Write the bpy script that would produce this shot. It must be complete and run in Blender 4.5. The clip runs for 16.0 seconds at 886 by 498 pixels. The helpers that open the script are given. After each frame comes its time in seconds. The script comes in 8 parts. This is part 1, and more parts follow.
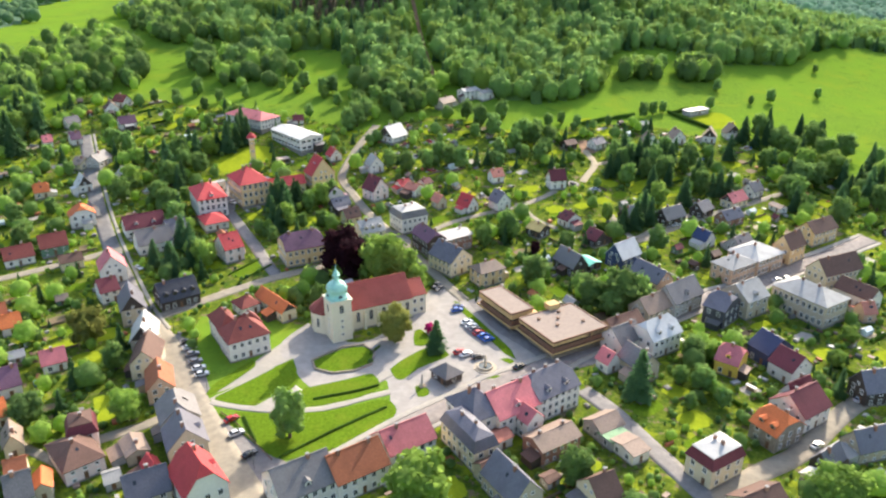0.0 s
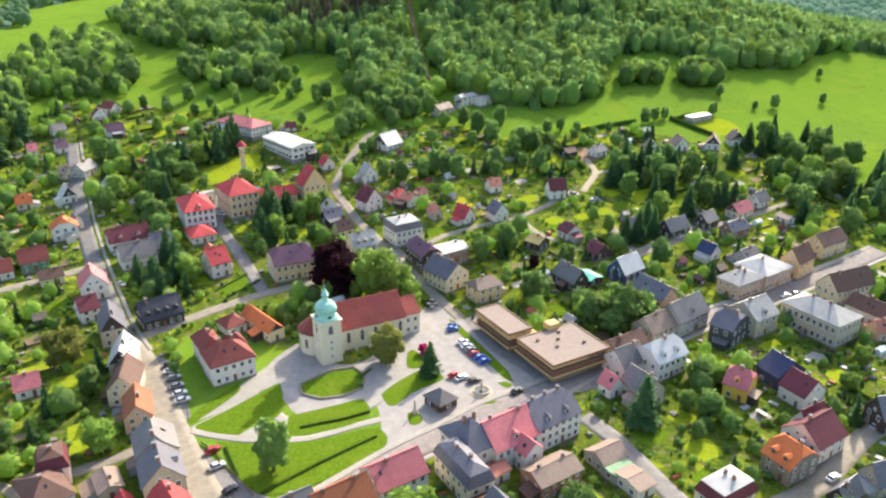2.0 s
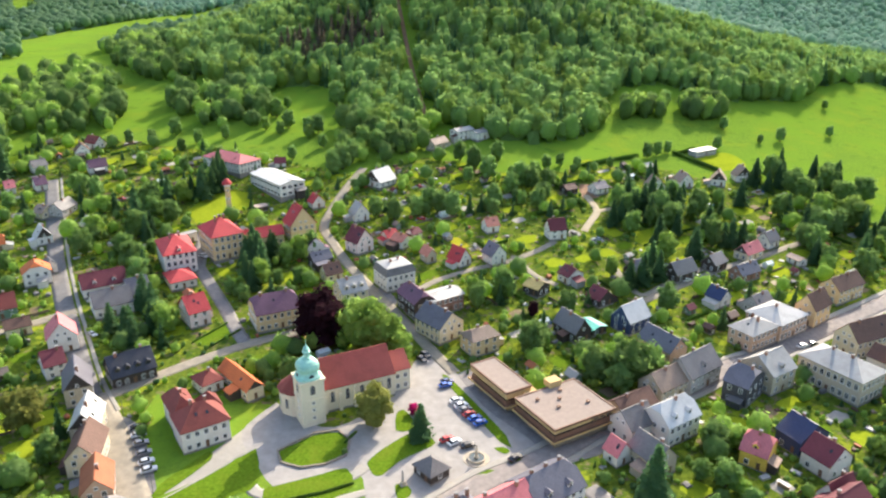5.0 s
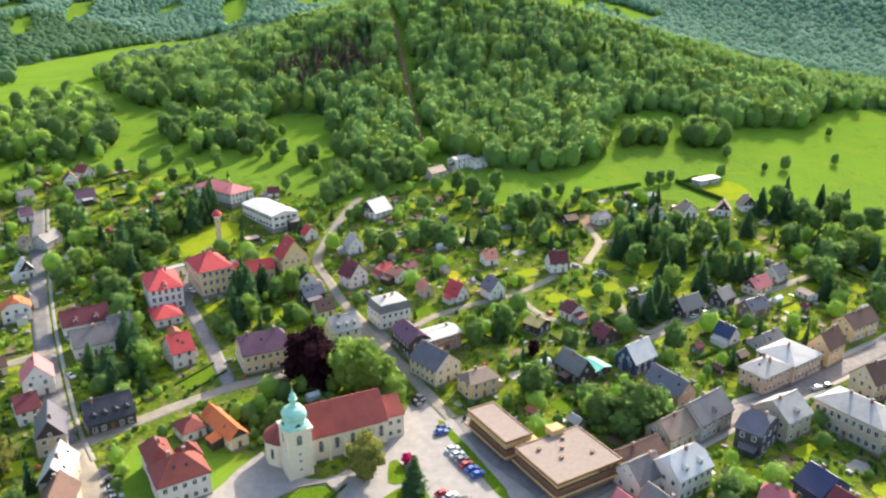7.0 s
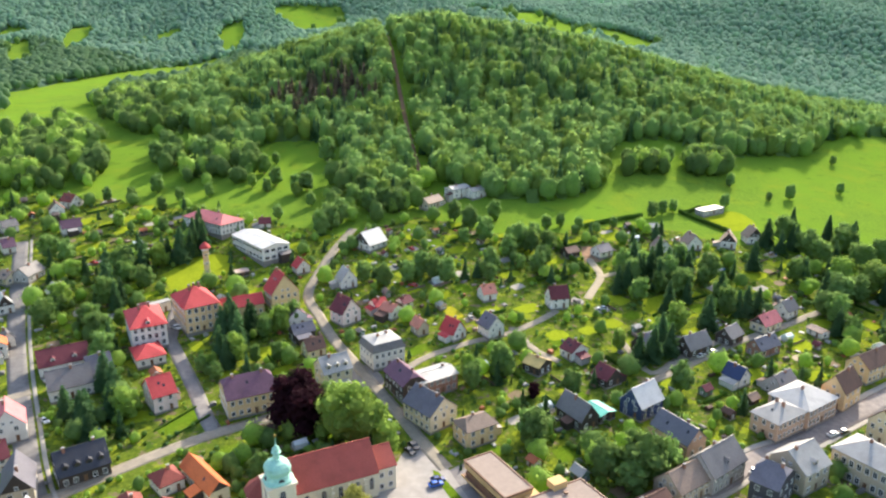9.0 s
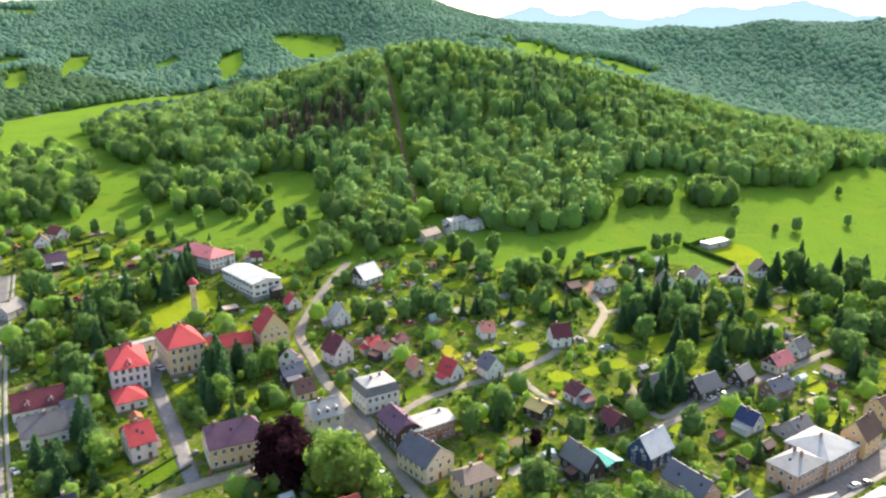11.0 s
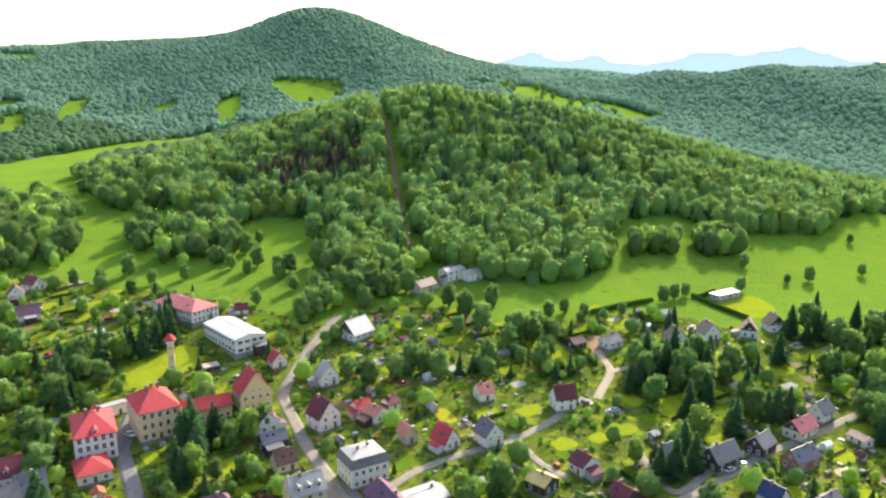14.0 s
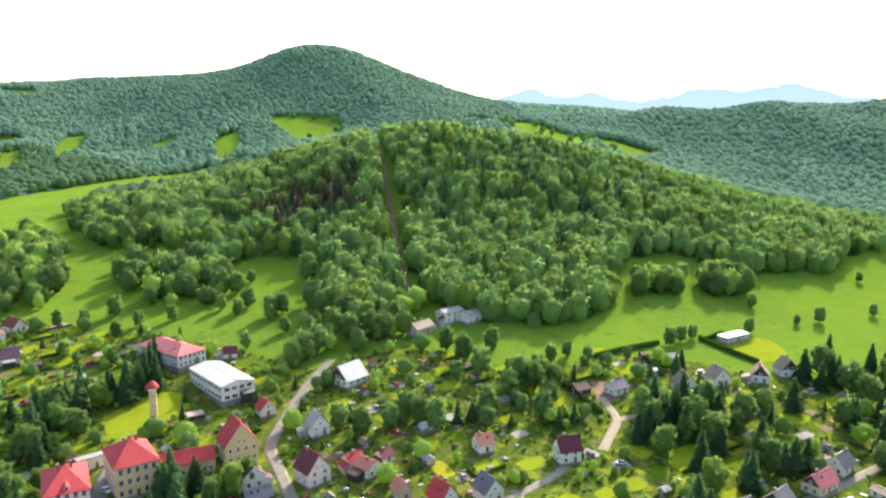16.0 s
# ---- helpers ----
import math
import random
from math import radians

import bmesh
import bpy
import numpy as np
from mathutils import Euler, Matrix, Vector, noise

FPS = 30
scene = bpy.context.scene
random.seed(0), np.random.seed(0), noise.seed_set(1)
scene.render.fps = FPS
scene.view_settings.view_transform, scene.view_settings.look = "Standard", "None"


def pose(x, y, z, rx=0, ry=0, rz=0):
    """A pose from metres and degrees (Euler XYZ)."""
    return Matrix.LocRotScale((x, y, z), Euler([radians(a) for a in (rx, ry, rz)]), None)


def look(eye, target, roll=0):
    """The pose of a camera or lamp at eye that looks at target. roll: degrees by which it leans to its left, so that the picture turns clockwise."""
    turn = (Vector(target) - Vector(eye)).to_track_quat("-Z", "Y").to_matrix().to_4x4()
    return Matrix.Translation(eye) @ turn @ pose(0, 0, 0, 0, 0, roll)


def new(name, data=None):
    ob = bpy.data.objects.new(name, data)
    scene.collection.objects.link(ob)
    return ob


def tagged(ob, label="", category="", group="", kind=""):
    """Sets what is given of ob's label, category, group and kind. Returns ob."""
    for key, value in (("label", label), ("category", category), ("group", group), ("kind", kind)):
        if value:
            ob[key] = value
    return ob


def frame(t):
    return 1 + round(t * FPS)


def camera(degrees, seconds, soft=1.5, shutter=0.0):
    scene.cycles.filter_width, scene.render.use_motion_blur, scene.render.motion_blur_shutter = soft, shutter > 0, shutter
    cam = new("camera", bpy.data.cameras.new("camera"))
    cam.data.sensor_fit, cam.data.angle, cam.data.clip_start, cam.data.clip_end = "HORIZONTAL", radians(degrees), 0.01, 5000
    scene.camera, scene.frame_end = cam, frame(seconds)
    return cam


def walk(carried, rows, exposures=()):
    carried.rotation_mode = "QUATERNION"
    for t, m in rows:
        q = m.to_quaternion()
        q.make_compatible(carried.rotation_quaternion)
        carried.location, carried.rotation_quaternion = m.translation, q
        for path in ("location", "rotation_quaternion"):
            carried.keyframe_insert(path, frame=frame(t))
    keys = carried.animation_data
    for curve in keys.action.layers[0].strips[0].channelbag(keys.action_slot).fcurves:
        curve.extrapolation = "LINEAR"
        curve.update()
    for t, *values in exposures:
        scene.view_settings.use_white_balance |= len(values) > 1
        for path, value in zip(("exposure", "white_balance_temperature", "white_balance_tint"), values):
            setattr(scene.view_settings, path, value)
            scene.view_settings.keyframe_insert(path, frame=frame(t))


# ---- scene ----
cam = camera(60.78, 16.0, soft=2.3)
PATH = [
    (0.0, pose(0.00, 0.00, 125.00, 66.88, -0.03, 2.14)),
    (0.5, pose(0.29, 3.12, 125.05, 66.90, -0.00, 2.12)),
    (1.0, pose(0.59, 6.24, 125.08, 66.91, 0.00, 2.10)),
    (1.5, pose(0.89, 9.38, 125.11, 66.94, 0.03, 2.09)),
    (2.0, pose(1.18, 12.50, 125.13, 66.99, 0.04, 2.07)),
    (2.5, pose(1.44, 15.64, 125.14, 67.15, 0.05, 2.05)),
    (3.0, pose(1.70, 18.76, 125.17, 67.36, 0.05, 2.04)),
    (3.5, pose(1.98, 21.90, 125.22, 67.60, 0.08, 2.02)),
    (4.0, pose(2.28, 25.02, 125.29, 68.05, 0.07, 2.03)),
    (6.5, pose(3.32, 40.45, 125.42, 70.28, 0.09, 1.97)),
    (7.0, pose(3.55, 43.63, 125.53, 70.73, 0.10, 1.98)),
    (7.5, pose(3.75, 46.85, 125.64, 71.16, 0.08, 1.96)),
    (8.0, pose(3.91, 50.07, 125.72, 71.59, 0.05, 1.95)),
    (8.5, pose(4.01, 53.27, 125.82, 72.04, 0.03, 1.92)),
    (9.0, pose(4.09, 56.46, 125.92, 72.51, 0.00, 1.90)),
    (11.5, pose(4.71, 72.63, 125.43, 75.11, -0.01, 1.83)),
    (12.0, pose(4.92, 75.90, 125.38, 75.62, -0.01, 1.83)),
    (12.5, pose(5.15, 79.19, 125.34, 76.13, -0.02, 1.84)),
    (13.0, pose(5.35, 82.52, 125.28, 76.65, -0.07, 1.84)),
    (13.5, pose(5.50, 85.86, 125.21, 77.20, -0.06, 1.83)),
    (14.0, pose(5.63, 89.22, 125.13, 77.76, -0.09, 1.83)),
    (14.5, pose(5.75, 92.59, 125.07, 78.47, -0.08, 1.82)),
    (15.0, pose(5.86, 95.93, 125.02, 79.24, -0.09, 1.82)),
    (15.5, pose(5.98, 99.23, 125.00, 80.01, -0.08, 1.80)),
    (16.0, pose(6.09, 102.50, 125.00, 80.41, -0.09, 1.78)),
]
walk(cam, PATH)

# ---- light: clear summer day, sun ahead and to the right ----
SUN_AZ, SUN_EL = 25.0, 31.0          # degrees: bearing from +y towards +x, height
world = bpy.data.worlds.new("world")
scene.world = world
world.use_nodes = True
_n = world.node_tree.nodes
_sky = _n.new("ShaderNodeTexSky")
_sky.sky_type, _sky.sun_disc = "NISHITA", False
_sky.sun_elevation, _sky.sun_rotation = radians(SUN_EL), radians(SUN_AZ)
_sky.air_density, _sky.dust_density, _sky.ozone_density = 1.0, 2.4, 0.5
_n["Background"].inputs["Strength"].default_value = 0.245
world.node_tree.links.new(_sky.outputs[0], _n["Background"].inputs["Color"])
sun = new("sun", bpy.data.lights.new("sun", "SUN"))
sun.data.energy, sun.data.angle, sun.data.color = 5.1, radians(0.6), (1.0, 0.90, 0.75)
_d = Vector((math.sin(radians(SUN_AZ)) * math.cos(radians(SUN_EL)), math.cos(radians(SUN_AZ)) * math.cos(radians(SUN_EL)), math.sin(radians(SUN_EL))))
sun.matrix_world = look(_d * 300, (0, 0, 0))
scene.view_settings.exposure = 0.79

# ---- the lie of the land ----
# TERRAIN-BEGIN
def softplus(v):
    return np.logaddexp(0.0, v)


def bump(x, y, cx, cy, h, sx, sy, turn=0.0):
    c, s = math.cos(math.radians(turn)), math.sin(math.radians(turn))
    u, v = ((x - cx) * c + (y - cy) * s) / sx, (-(x - cx) * s + (y - cy) * c) / sy
    return h * np.exp(-0.5 * (u * u + v * v))


def land(x, y):
    """Height of the ground at x, y (arrays)."""
    x, y = np.asarray(x, float), np.asarray(y, float)
    right = 1.0 / (1.0 + np.exp(-(x - 150.0) / 60.0))
    z = 6.8 * (softplus((y - 300) / 40) - 0.9 * softplus((y - 500) / 40)) * (1 - 0.4 * right)
    z = z - 0.035 * 40 * softplus(x / 40) * np.exp(-np.maximum(x - 250, 0) / 500)
    z = z + bump(x, y, -14, 730, 72, np.where(x > -14, 223, 141), np.where(y < 730, 93, 253))   # wooded hill
    z = z + bump(x, y, -350, 1990, 84, np.where(x > -350, 162, 120), 240)                 # far mountain
    z = z + bump(x, y, -220, 2000, 96, 489, 300)                 # its broad foot
    z = z + bump(x, y, -1068, 1950, 125, 597, 350)               # long shoulder
    z = z + bump(x, y, 713, 1520, 125, 446, 280, 12)             # wooded ridge across the valley
    z = z + bump(x, y, 323, 3400, 143, 587, 500)                 # low hills far down the valley
    fold = 1 / (1 + np.exp(-(y - 1120) / 60)) / (1 + np.exp((y - 1780) / 60))
    z = z + fold * (7 * np.sin(x / 68 + y / 105) + 5 * np.sin(x / 37 - y / 71 + 1.0))      # folds of the far slopes
    return z
# TERRAIN-END

# ---- materials ----
def node(nt, kind, **inputs):
    n = nt.nodes.new(kind)
    for key, value in inputs.items():
        n.inputs[key.replace("_", " ")].default_value = value
    return n


def mixed(nt, fac, a, b, mode="MIX"):
    """Colour mix; fac, a and b are sockets or values. Returns the output socket."""
    n = nt.nodes.new("ShaderNodeMix")
    n.data_type, n.blend_type = "RGBA", mode
    for sock, v in ((n.inputs[0], fac), (n.inputs[6], a), (n.inputs[7], b)):
        if isinstance(v, bpy.types.NodeSocket):
            nt.links.new(v, sock)
        else:
            sock.default_value = v if isinstance(v, (int, float)) else (*v[:3], 1.0)
    return n.outputs[2]


def ramp(nt, sock, lo, hi):
    n = nt.nodes.new("ShaderNodeMapRange")
    n.inputs[1].default_value, n.inputs[2].default_value = lo, hi
    nt.links.new(sock, n.inputs[0])
    return n.outputs[0]


def noise_tex(nt, scale, detail=4.0, coords="Object", rough=0.6):
    co = nt.nodes.new("ShaderNodeNewGeometry" if coords == "Position" else "ShaderNodeTexCoord")
    n = node(nt, "ShaderNodeTexNoise", Scale=scale, Detail=detail, Roughness=rough)
    nt.links.new(co.outputs[coords], n.inputs["Vector"])
    return n.outputs["Fac"]


def shade(c, k):
    return tuple(min(1.0, v * k) for v in c[:3])


MATS = {}


def surface(name, colour, rough=0.8, spread=0.18, grain=1.5, coarse=0.15, bump_scale=None, bump_amt=0.2, metal=0.0, vary=0.0, spec=0.3, dirt=None):
    """Matt or glossy paint, stone, plaster...: grain and stains at two scales, fine relief, a tint of its own for every object."""
    if name in MATS:
        return MATS[name]
    m = MATS[name] = bpy.data.materials.new(name)
    m.use_nodes = True
    nt = m.node_tree
    b = nt.nodes["Principled BSDF"]
    b.inputs["Roughness"].default_value, b.inputs["Metallic"].default_value = rough, metal
    b.inputs["Specular IOR Level"].default_value = spec
    c = mixed(nt, ramp(nt, noise_tex(nt, grain), 0.3, 0.7), shade(colour, 1 - spread), shade(colour, 1 + spread))
    stain = dirt or shade(colour, 0.62)
    c = mixed(nt, ramp(nt, noise_tex(nt, coarse, 6.0), 0.52, 0.85), c, stain)
    if vary:
        info = nt.nodes.new("ShaderNodeObjectInfo")
        r = nt.nodes.new("ShaderNodeMapRange")
        r.inputs[3].default_value, r.inputs[4].default_value = 1 - vary, 1 + vary
        nt.links.new(info.outputs["Random"], r.inputs[0])
        h = nt.nodes.new("ShaderNodeHueSaturation")
        nt.links.new(r.outputs[0], h.inputs["Value"])
        nt.links.new(c, h.inputs["Color"])
        c = h.outputs[0]
    nt.links.new(c, b.inputs["Base Color"])
    if bump_scale:
        bp = node(nt, "ShaderNodeBump", Strength=bump_amt, Distance=0.1)
        nt.links.new(noise_tex(nt, bump_scale, 3.0), bp.inputs["Height"])
        nt.links.new(bp.outputs[0], b.inputs["Normal"])
    return m


def roofing(name, colour, rough=0.75, course=0.34, relief=0.5, metal=0.0, spread=0.22, seam=0.0):
    """Roof covering: weathered patches, courses of tiles (or standing seams) as fine relief."""
    if name in MATS:
        return MATS[name]
    m = MATS[name] = bpy.data.materials.new(name)
    m.use_nodes = True
    nt = m.node_tree
    b = nt.nodes["Principled BSDF"]
    b.inputs["Roughness"].default_value, b.inputs["Metallic"].default_value = rough, metal
    b.inputs["Specular IOR Level"].default_value = 0.3
    c = mixed(nt, ramp(nt, noise_tex(nt, 2.6, 5.0), 0.3, 0.72), shade(colour, 1 - spread), shade(colour, 1 + spread))
    c = mixed(nt, ramp(nt, noise_tex(nt, 0.22, 6.0), 0.45, 0.8), c, shade(colour, 0.66))
    info = nt.nodes.new("ShaderNodeObjectInfo")
    r = nt.nodes.new("ShaderNodeMapRange")
    r.inputs[3].default_value, r.inputs[4].default_value = 0.86, 1.14
    nt.links.new(info.outputs["Random"], r.inputs[0])
    h = nt.nodes.new("ShaderNodeHueSaturation")
    nt.links.new(r.outputs[0], h.inputs["Value"])
    nt.links.new(c, h.inputs["Color"])
    nt.links.new(h.outputs[0], b.inputs["Base Color"])
    co = nt.nodes.new("ShaderNodeTexCoord")
    w = nt.nodes.new("ShaderNodeTexWave")
    w.bands_direction, w.wave_profile = ("X", "SIN") if seam else ("Z", "SAW")
    w.inputs["Scale"].default_value = 0.314 / (seam or course)
    w.inputs["Distortion"].default_value = 0.6
    nt.links.new(co.outputs["Object"], w.inputs["Vector"])
    bp = node(nt, "ShaderNodeBump", Strength=relief, Distance=0.06)
    nt.links.new(w.outputs["Fac"], bp.inputs["Height"])
    nt.links.new(bp.outputs[0], b.inputs["Normal"])
    return m


def foliage(name, colours, vary=0.25, sheen=0.0):
    """Leaves: tint by clump, by tree and by leaf grain; a little light passes through."""
    if name in MATS:
        return MATS[name]
    m = MATS[name] = bpy.data.materials.new(name)
    m.use_nodes = True
    nt = m.node_tree
    b = nt.nodes["Principled BSDF"]
    b.inputs["Roughness"].default_value, b.inputs["Specular IOR Level"].default_value = 0.85, 0.04
    # sheen: pale bluish lift that stands in for haze on the distant woods
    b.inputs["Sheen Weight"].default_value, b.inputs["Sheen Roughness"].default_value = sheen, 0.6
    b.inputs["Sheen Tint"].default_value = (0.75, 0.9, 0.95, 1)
    geo = nt.nodes.new("ShaderNodeNewGeometry")
    info = nt.nodes.new("ShaderNodeObjectInfo")
    c = mixed(nt, ramp(nt, geo.outputs["Random Per Island"], -0.5, 1.5), colours[0], colours[1])
    c = mixed(nt, ramp(nt, noise_tex(nt, 0.03, 3.0, "Position"), 0.4, 0.65), c, colours[2])
    c = mixed(nt, ramp(nt, noise_tex(nt, 0.75, 6.0, "Position", 0.75), 0.52, 0.78), c, shade(colours[1], 1.1))
    c = mixed(nt, ramp(nt, noise_tex(nt, 1.1, 6.0, "Position", 0.75), 0.52, 0.76), c, shade(colours[0], 0.62))
    r = nt.nodes.new("ShaderNodeMapRange")
    r.inputs[3].default_value, r.inputs[4].default_value = 1 - vary, 1 + vary
    nt.links.new(info.outputs["Random"], r.inputs[0])
    h = nt.nodes.new("ShaderNodeHueSaturation")
    nt.links.new(r.outputs[0], h.inputs["Value"])
    nt.links.new(c, h.inputs["Color"])
    nt.links.new(h.outputs[0], b.inputs["Base Color"])
    bp = node(nt, "ShaderNodeBump", Strength=0.8, Distance=0.7)
    nt.links.new(noise_tex(nt, 1.3, 5.0, "Position", 0.7), bp.inputs["Height"])
    nt.links.new(bp.outputs[0], b.inputs["Normal"])
    tr = nt.nodes.new("ShaderNodeBsdfTranslucent")
    th = node(nt, "ShaderNodeHueSaturation", Hue=0.495, Saturation=1.04, Value=1.65)
    nt.links.new(h.outputs[0], th.inputs["Color"])
    nt.links.new(th.outputs[0], tr.inputs["Color"])
    add = node(nt, "ShaderNodeMixShader", Fac=0.5)
    nt.links.new(b.outputs[0], add.inputs[1])
    nt.links.new(tr.outputs[0], add.inputs[2])
    nt.links.new(add.outputs[0], nt.nodes["Material Output"].inputs[0])
    return m


LEAF = foliage("leaf_broad", ((0.112, 0.192, 0.062), (0.190, 0.292, 0.078), (0.152, 0.245, 0.084)))
LEAF_DARK = foliage("leaf_conifer", ((0.052, 0.110, 0.050), (0.092, 0.168, 0.062), (0.074, 0.145, 0.060)))
LEAF_LIGHT = foliage("leaf_light", ((0.150, 0.248, 0.054), (0.255, 0.360, 0.074), (0.205, 0.305, 0.078)))
LEAF_OLIVE = foliage("leaf_olive", ((0.135, 0.150, 0.040), (0.225, 0.235, 0.062), (0.185, 0.195, 0.055)))
LEAF_COPPER = foliage("leaf_copper", ((0.030, 0.012, 0.018), (0.058, 0.022, 0.030), (0.045, 0.017, 0.024)))
LEAF_DRY = foliage("leaf_dry_spruce", ((0.105, 0.088, 0.066), (0.155, 0.125, 0.09), (0.10, 0.105, 0.065)))
# tone between the near leaves and the far woods: a little haze painted in
LEAF_MID = foliage("leaf_mid_hazed", ((0.130, 0.235, 0.115), (0.205, 0.325, 0.150), (0.170, 0.285, 0.145)), sheen=0.05)
# greens lightened and blued: haze of the distance put into the leaf colour
LEAF_FAR = foliage("leaf_far_hazed", ((0.165, 0.290, 0.205), (0.265, 0.40, 0.255), (0.255, 0.40, 0.275)), sheen=0.15)
BARK = surface("bark", (0.10, 0.075, 0.05), 0.9, grain=4.0, bump_scale=6.0, bump_amt=0.6)


def grass_mat():
    m = bpy.data.materials.new("grass")
    m.use_nodes = True
    nt = m.node_tree
    b = nt.nodes["Principled BSDF"]
    b.inputs["Roughness"].default_value, b.inputs["Specular IOR Level"].default_value = 0.9, 0.0
    c = mixed(nt, ramp(nt, noise_tex(nt, 0.9, 6.0), 0.3, 0.7), (0.08, 0.15, 0.022), (0.168, 0.262, 0.03))
    c = mixed(nt, ramp(nt, noise_tex(nt, 0.012, 5.0), 0.42, 0.62), c, (0.138, 0.238, 0.024))
    c = mixed(nt, ramp(nt, noise_tex(nt, 0.06, 6.0), 0.52, 0.72), c, (0.168, 0.235, 0.024))
    c = mixed(nt, ramp(nt, noise_tex(nt, 0.11, 5.0), 0.58, 0.75), c, (0.07, 0.135, 0.02))
    nt.links.new(c, b.inputs["Base Color"])
    bp = node(nt, "ShaderNodeBump", Strength=0.7, Distance=0.4)
    nt.links.new(noise_tex(nt, 1.3, 5.0), bp.inputs["Height"])
    nt.links.new(bp.outputs[0], b.inputs["Normal"])
    return m


GRASS = grass_mat()

# ---- ground ----
def spaced(*runs):
    """Grid lines: runs of (start, end, step)."""
    out = []
    for a, b, s in runs:
        out += list(np.arange(a, b, s))
    return np.array(sorted(set(np.round(out, 3))))


def sheet(name, xs, ys, height, mat):
    X, Y = np.meshgrid(xs, ys)
    Z = height(X, Y)
    v = np.stack([X, Y, Z], -1).reshape(-1, 3)
    n, k = len(xs), len(ys)
    i = (np.arange(k - 1)[:, None] * n + np.arange(n - 1)).ravel()
    f = np.stack([i, i + 1, i + n + 1, i + n], 1)
    me = bpy.data.meshes.new(name)
    me.from_pydata(v.tolist(), [], f.tolist())
    me.polygons.foreach_set("use_smooth", np.ones(len(f), bool))
    me.materials.append(mat)
    return new(name, me)


ground = sheet("ground", spaced((-4400, -400, 100), (-400, 400, 8), (400, 4500, 100)),
               spaced((-1200, 0, 100), (0, 700, 8), (700, 1300, 20), (1300, 4600, 60)), land, GRASS)
tagged(ground, "sunlit green meadow and garden ground rising into hills", "ground", kind="structure")

# ---- trees ----
def mesh_from(name, verts, faces, mat, smooth=False):
    me = bpy.data.meshes.new(name)
    me.from_pydata(verts.tolist() if hasattr(verts, "tolist") else verts, [], faces.tolist() if hasattr(faces, "tolist") else faces)
    me.materials.append(mat)
    if smooth:
        me.polygons.foreach_set("use_smooth", np.ones(len(me.polygons), bool))
    return me


def ball(sub):
    bm = bmesh.new()
    bmesh.ops.create_icosphere(bm, subdivisions=sub, radius=1.0)
    v = np.array([p.co[:] for p in bm.verts])
    f = np.array([[q.index for q in p.verts] for p in bm.faces])
    bm.free()
    return v, f


BALL1, BALL2, BALL3 = ball(1), ball(2), ball(3)


def lumpy(rng, base, radius, rough=0.25):
    v, f = base
    r = 1 + rough * rng.uniform(-1, 1, len(v))
    return v * (radius * r)[:, None], f


def lobed(seed, base, amp=0.22, freq=2.2):
    """Ball with swelling lobes and finer knobs, like a mass of foliage."""
    v, f = base
    o = Vector((seed * 7.3 % 91, seed * 3.7 % 53, seed * 1.9 % 37))
    r = np.array([1 + amp * noise.noise(Vector(p) * freq + o) * 1.6 + amp * 0.55 * noise.noise(Vector(p) * freq * 2.7 + o) for p in v])
    return v * r[:, None], f


def join(pieces):
    vs, fs, k = [], [], 0
    for v, f in pieces:
        vs.append(v)
        fs.append(f + k)
        k += len(v)
    return np.concatenate(vs), np.concatenate(fs)


def leaf_flakes(rng, centres, size, outward=None):
    """Small tilted leaf clumps: each one bent flake of two triangles, turned more or less outward."""
    n = len(centres)
    nrm = rng.normal(size=(n, 3)) * 0.5
    if outward is not None:
        nrm = nrm + outward
    nrm /= np.linalg.norm(nrm, axis=1)[:, None]
    a = rng.normal(size=(n, 3))
    a -= nrm * (a * nrm).sum(1)[:, None]
    a /= np.linalg.norm(a, axis=1)[:, None]
    b = np.cross(nrm, a)
    s = size * rng.uniform(0.55, 1.35, (n, 1))
    v = np.stack([centres - a * s, centres + b * s * 0.75 + nrm * s * 0.25, centres + a * s, centres - b * s * 0.75 + nrm * s * 0.25], 1).reshape(-1, 3)
    i = np.arange(n)[:, None] * 4
    return v, np.concatenate([i + [0, 2, 1], i + [0, 3, 2]])


def leafy(seed, base, flakes, size, radii, centre, amp=0.24, freq=2.0):
    """A lobed mass of foliage: an inner body and loose leaf clumps all over it."""
    rng = np.random.default_rng(seed)
    v, f = lobed(seed, base, amp, freq)
    body = (v * np.array(radii) * 0.86 + centre, f)
    u = rng.normal(size=(flakes, 3))
    u[:, 2] = np.where(u[:, 2] < -0.4, -u[:, 2], u[:, 2])
    u /= np.linalg.norm(u, axis=1)[:, None]
    o = Vector((seed * 7.3 % 91, seed * 3.7 % 53, seed * 1.9 % 37))
    r = np.array([1 + amp * noise.noise(Vector(p) * freq + o) * 1.6 + amp * 0.55 * noise.noise(Vector(p) * freq * 2.7 + o) for p in u])
    r *= rng.uniform(0.86, 1.08, flakes)
    return join([body, leaf_flakes(rng, u * r[:, None] * np.array(radii) + centre, size, u + np.array([0, 0, 0.3]))])


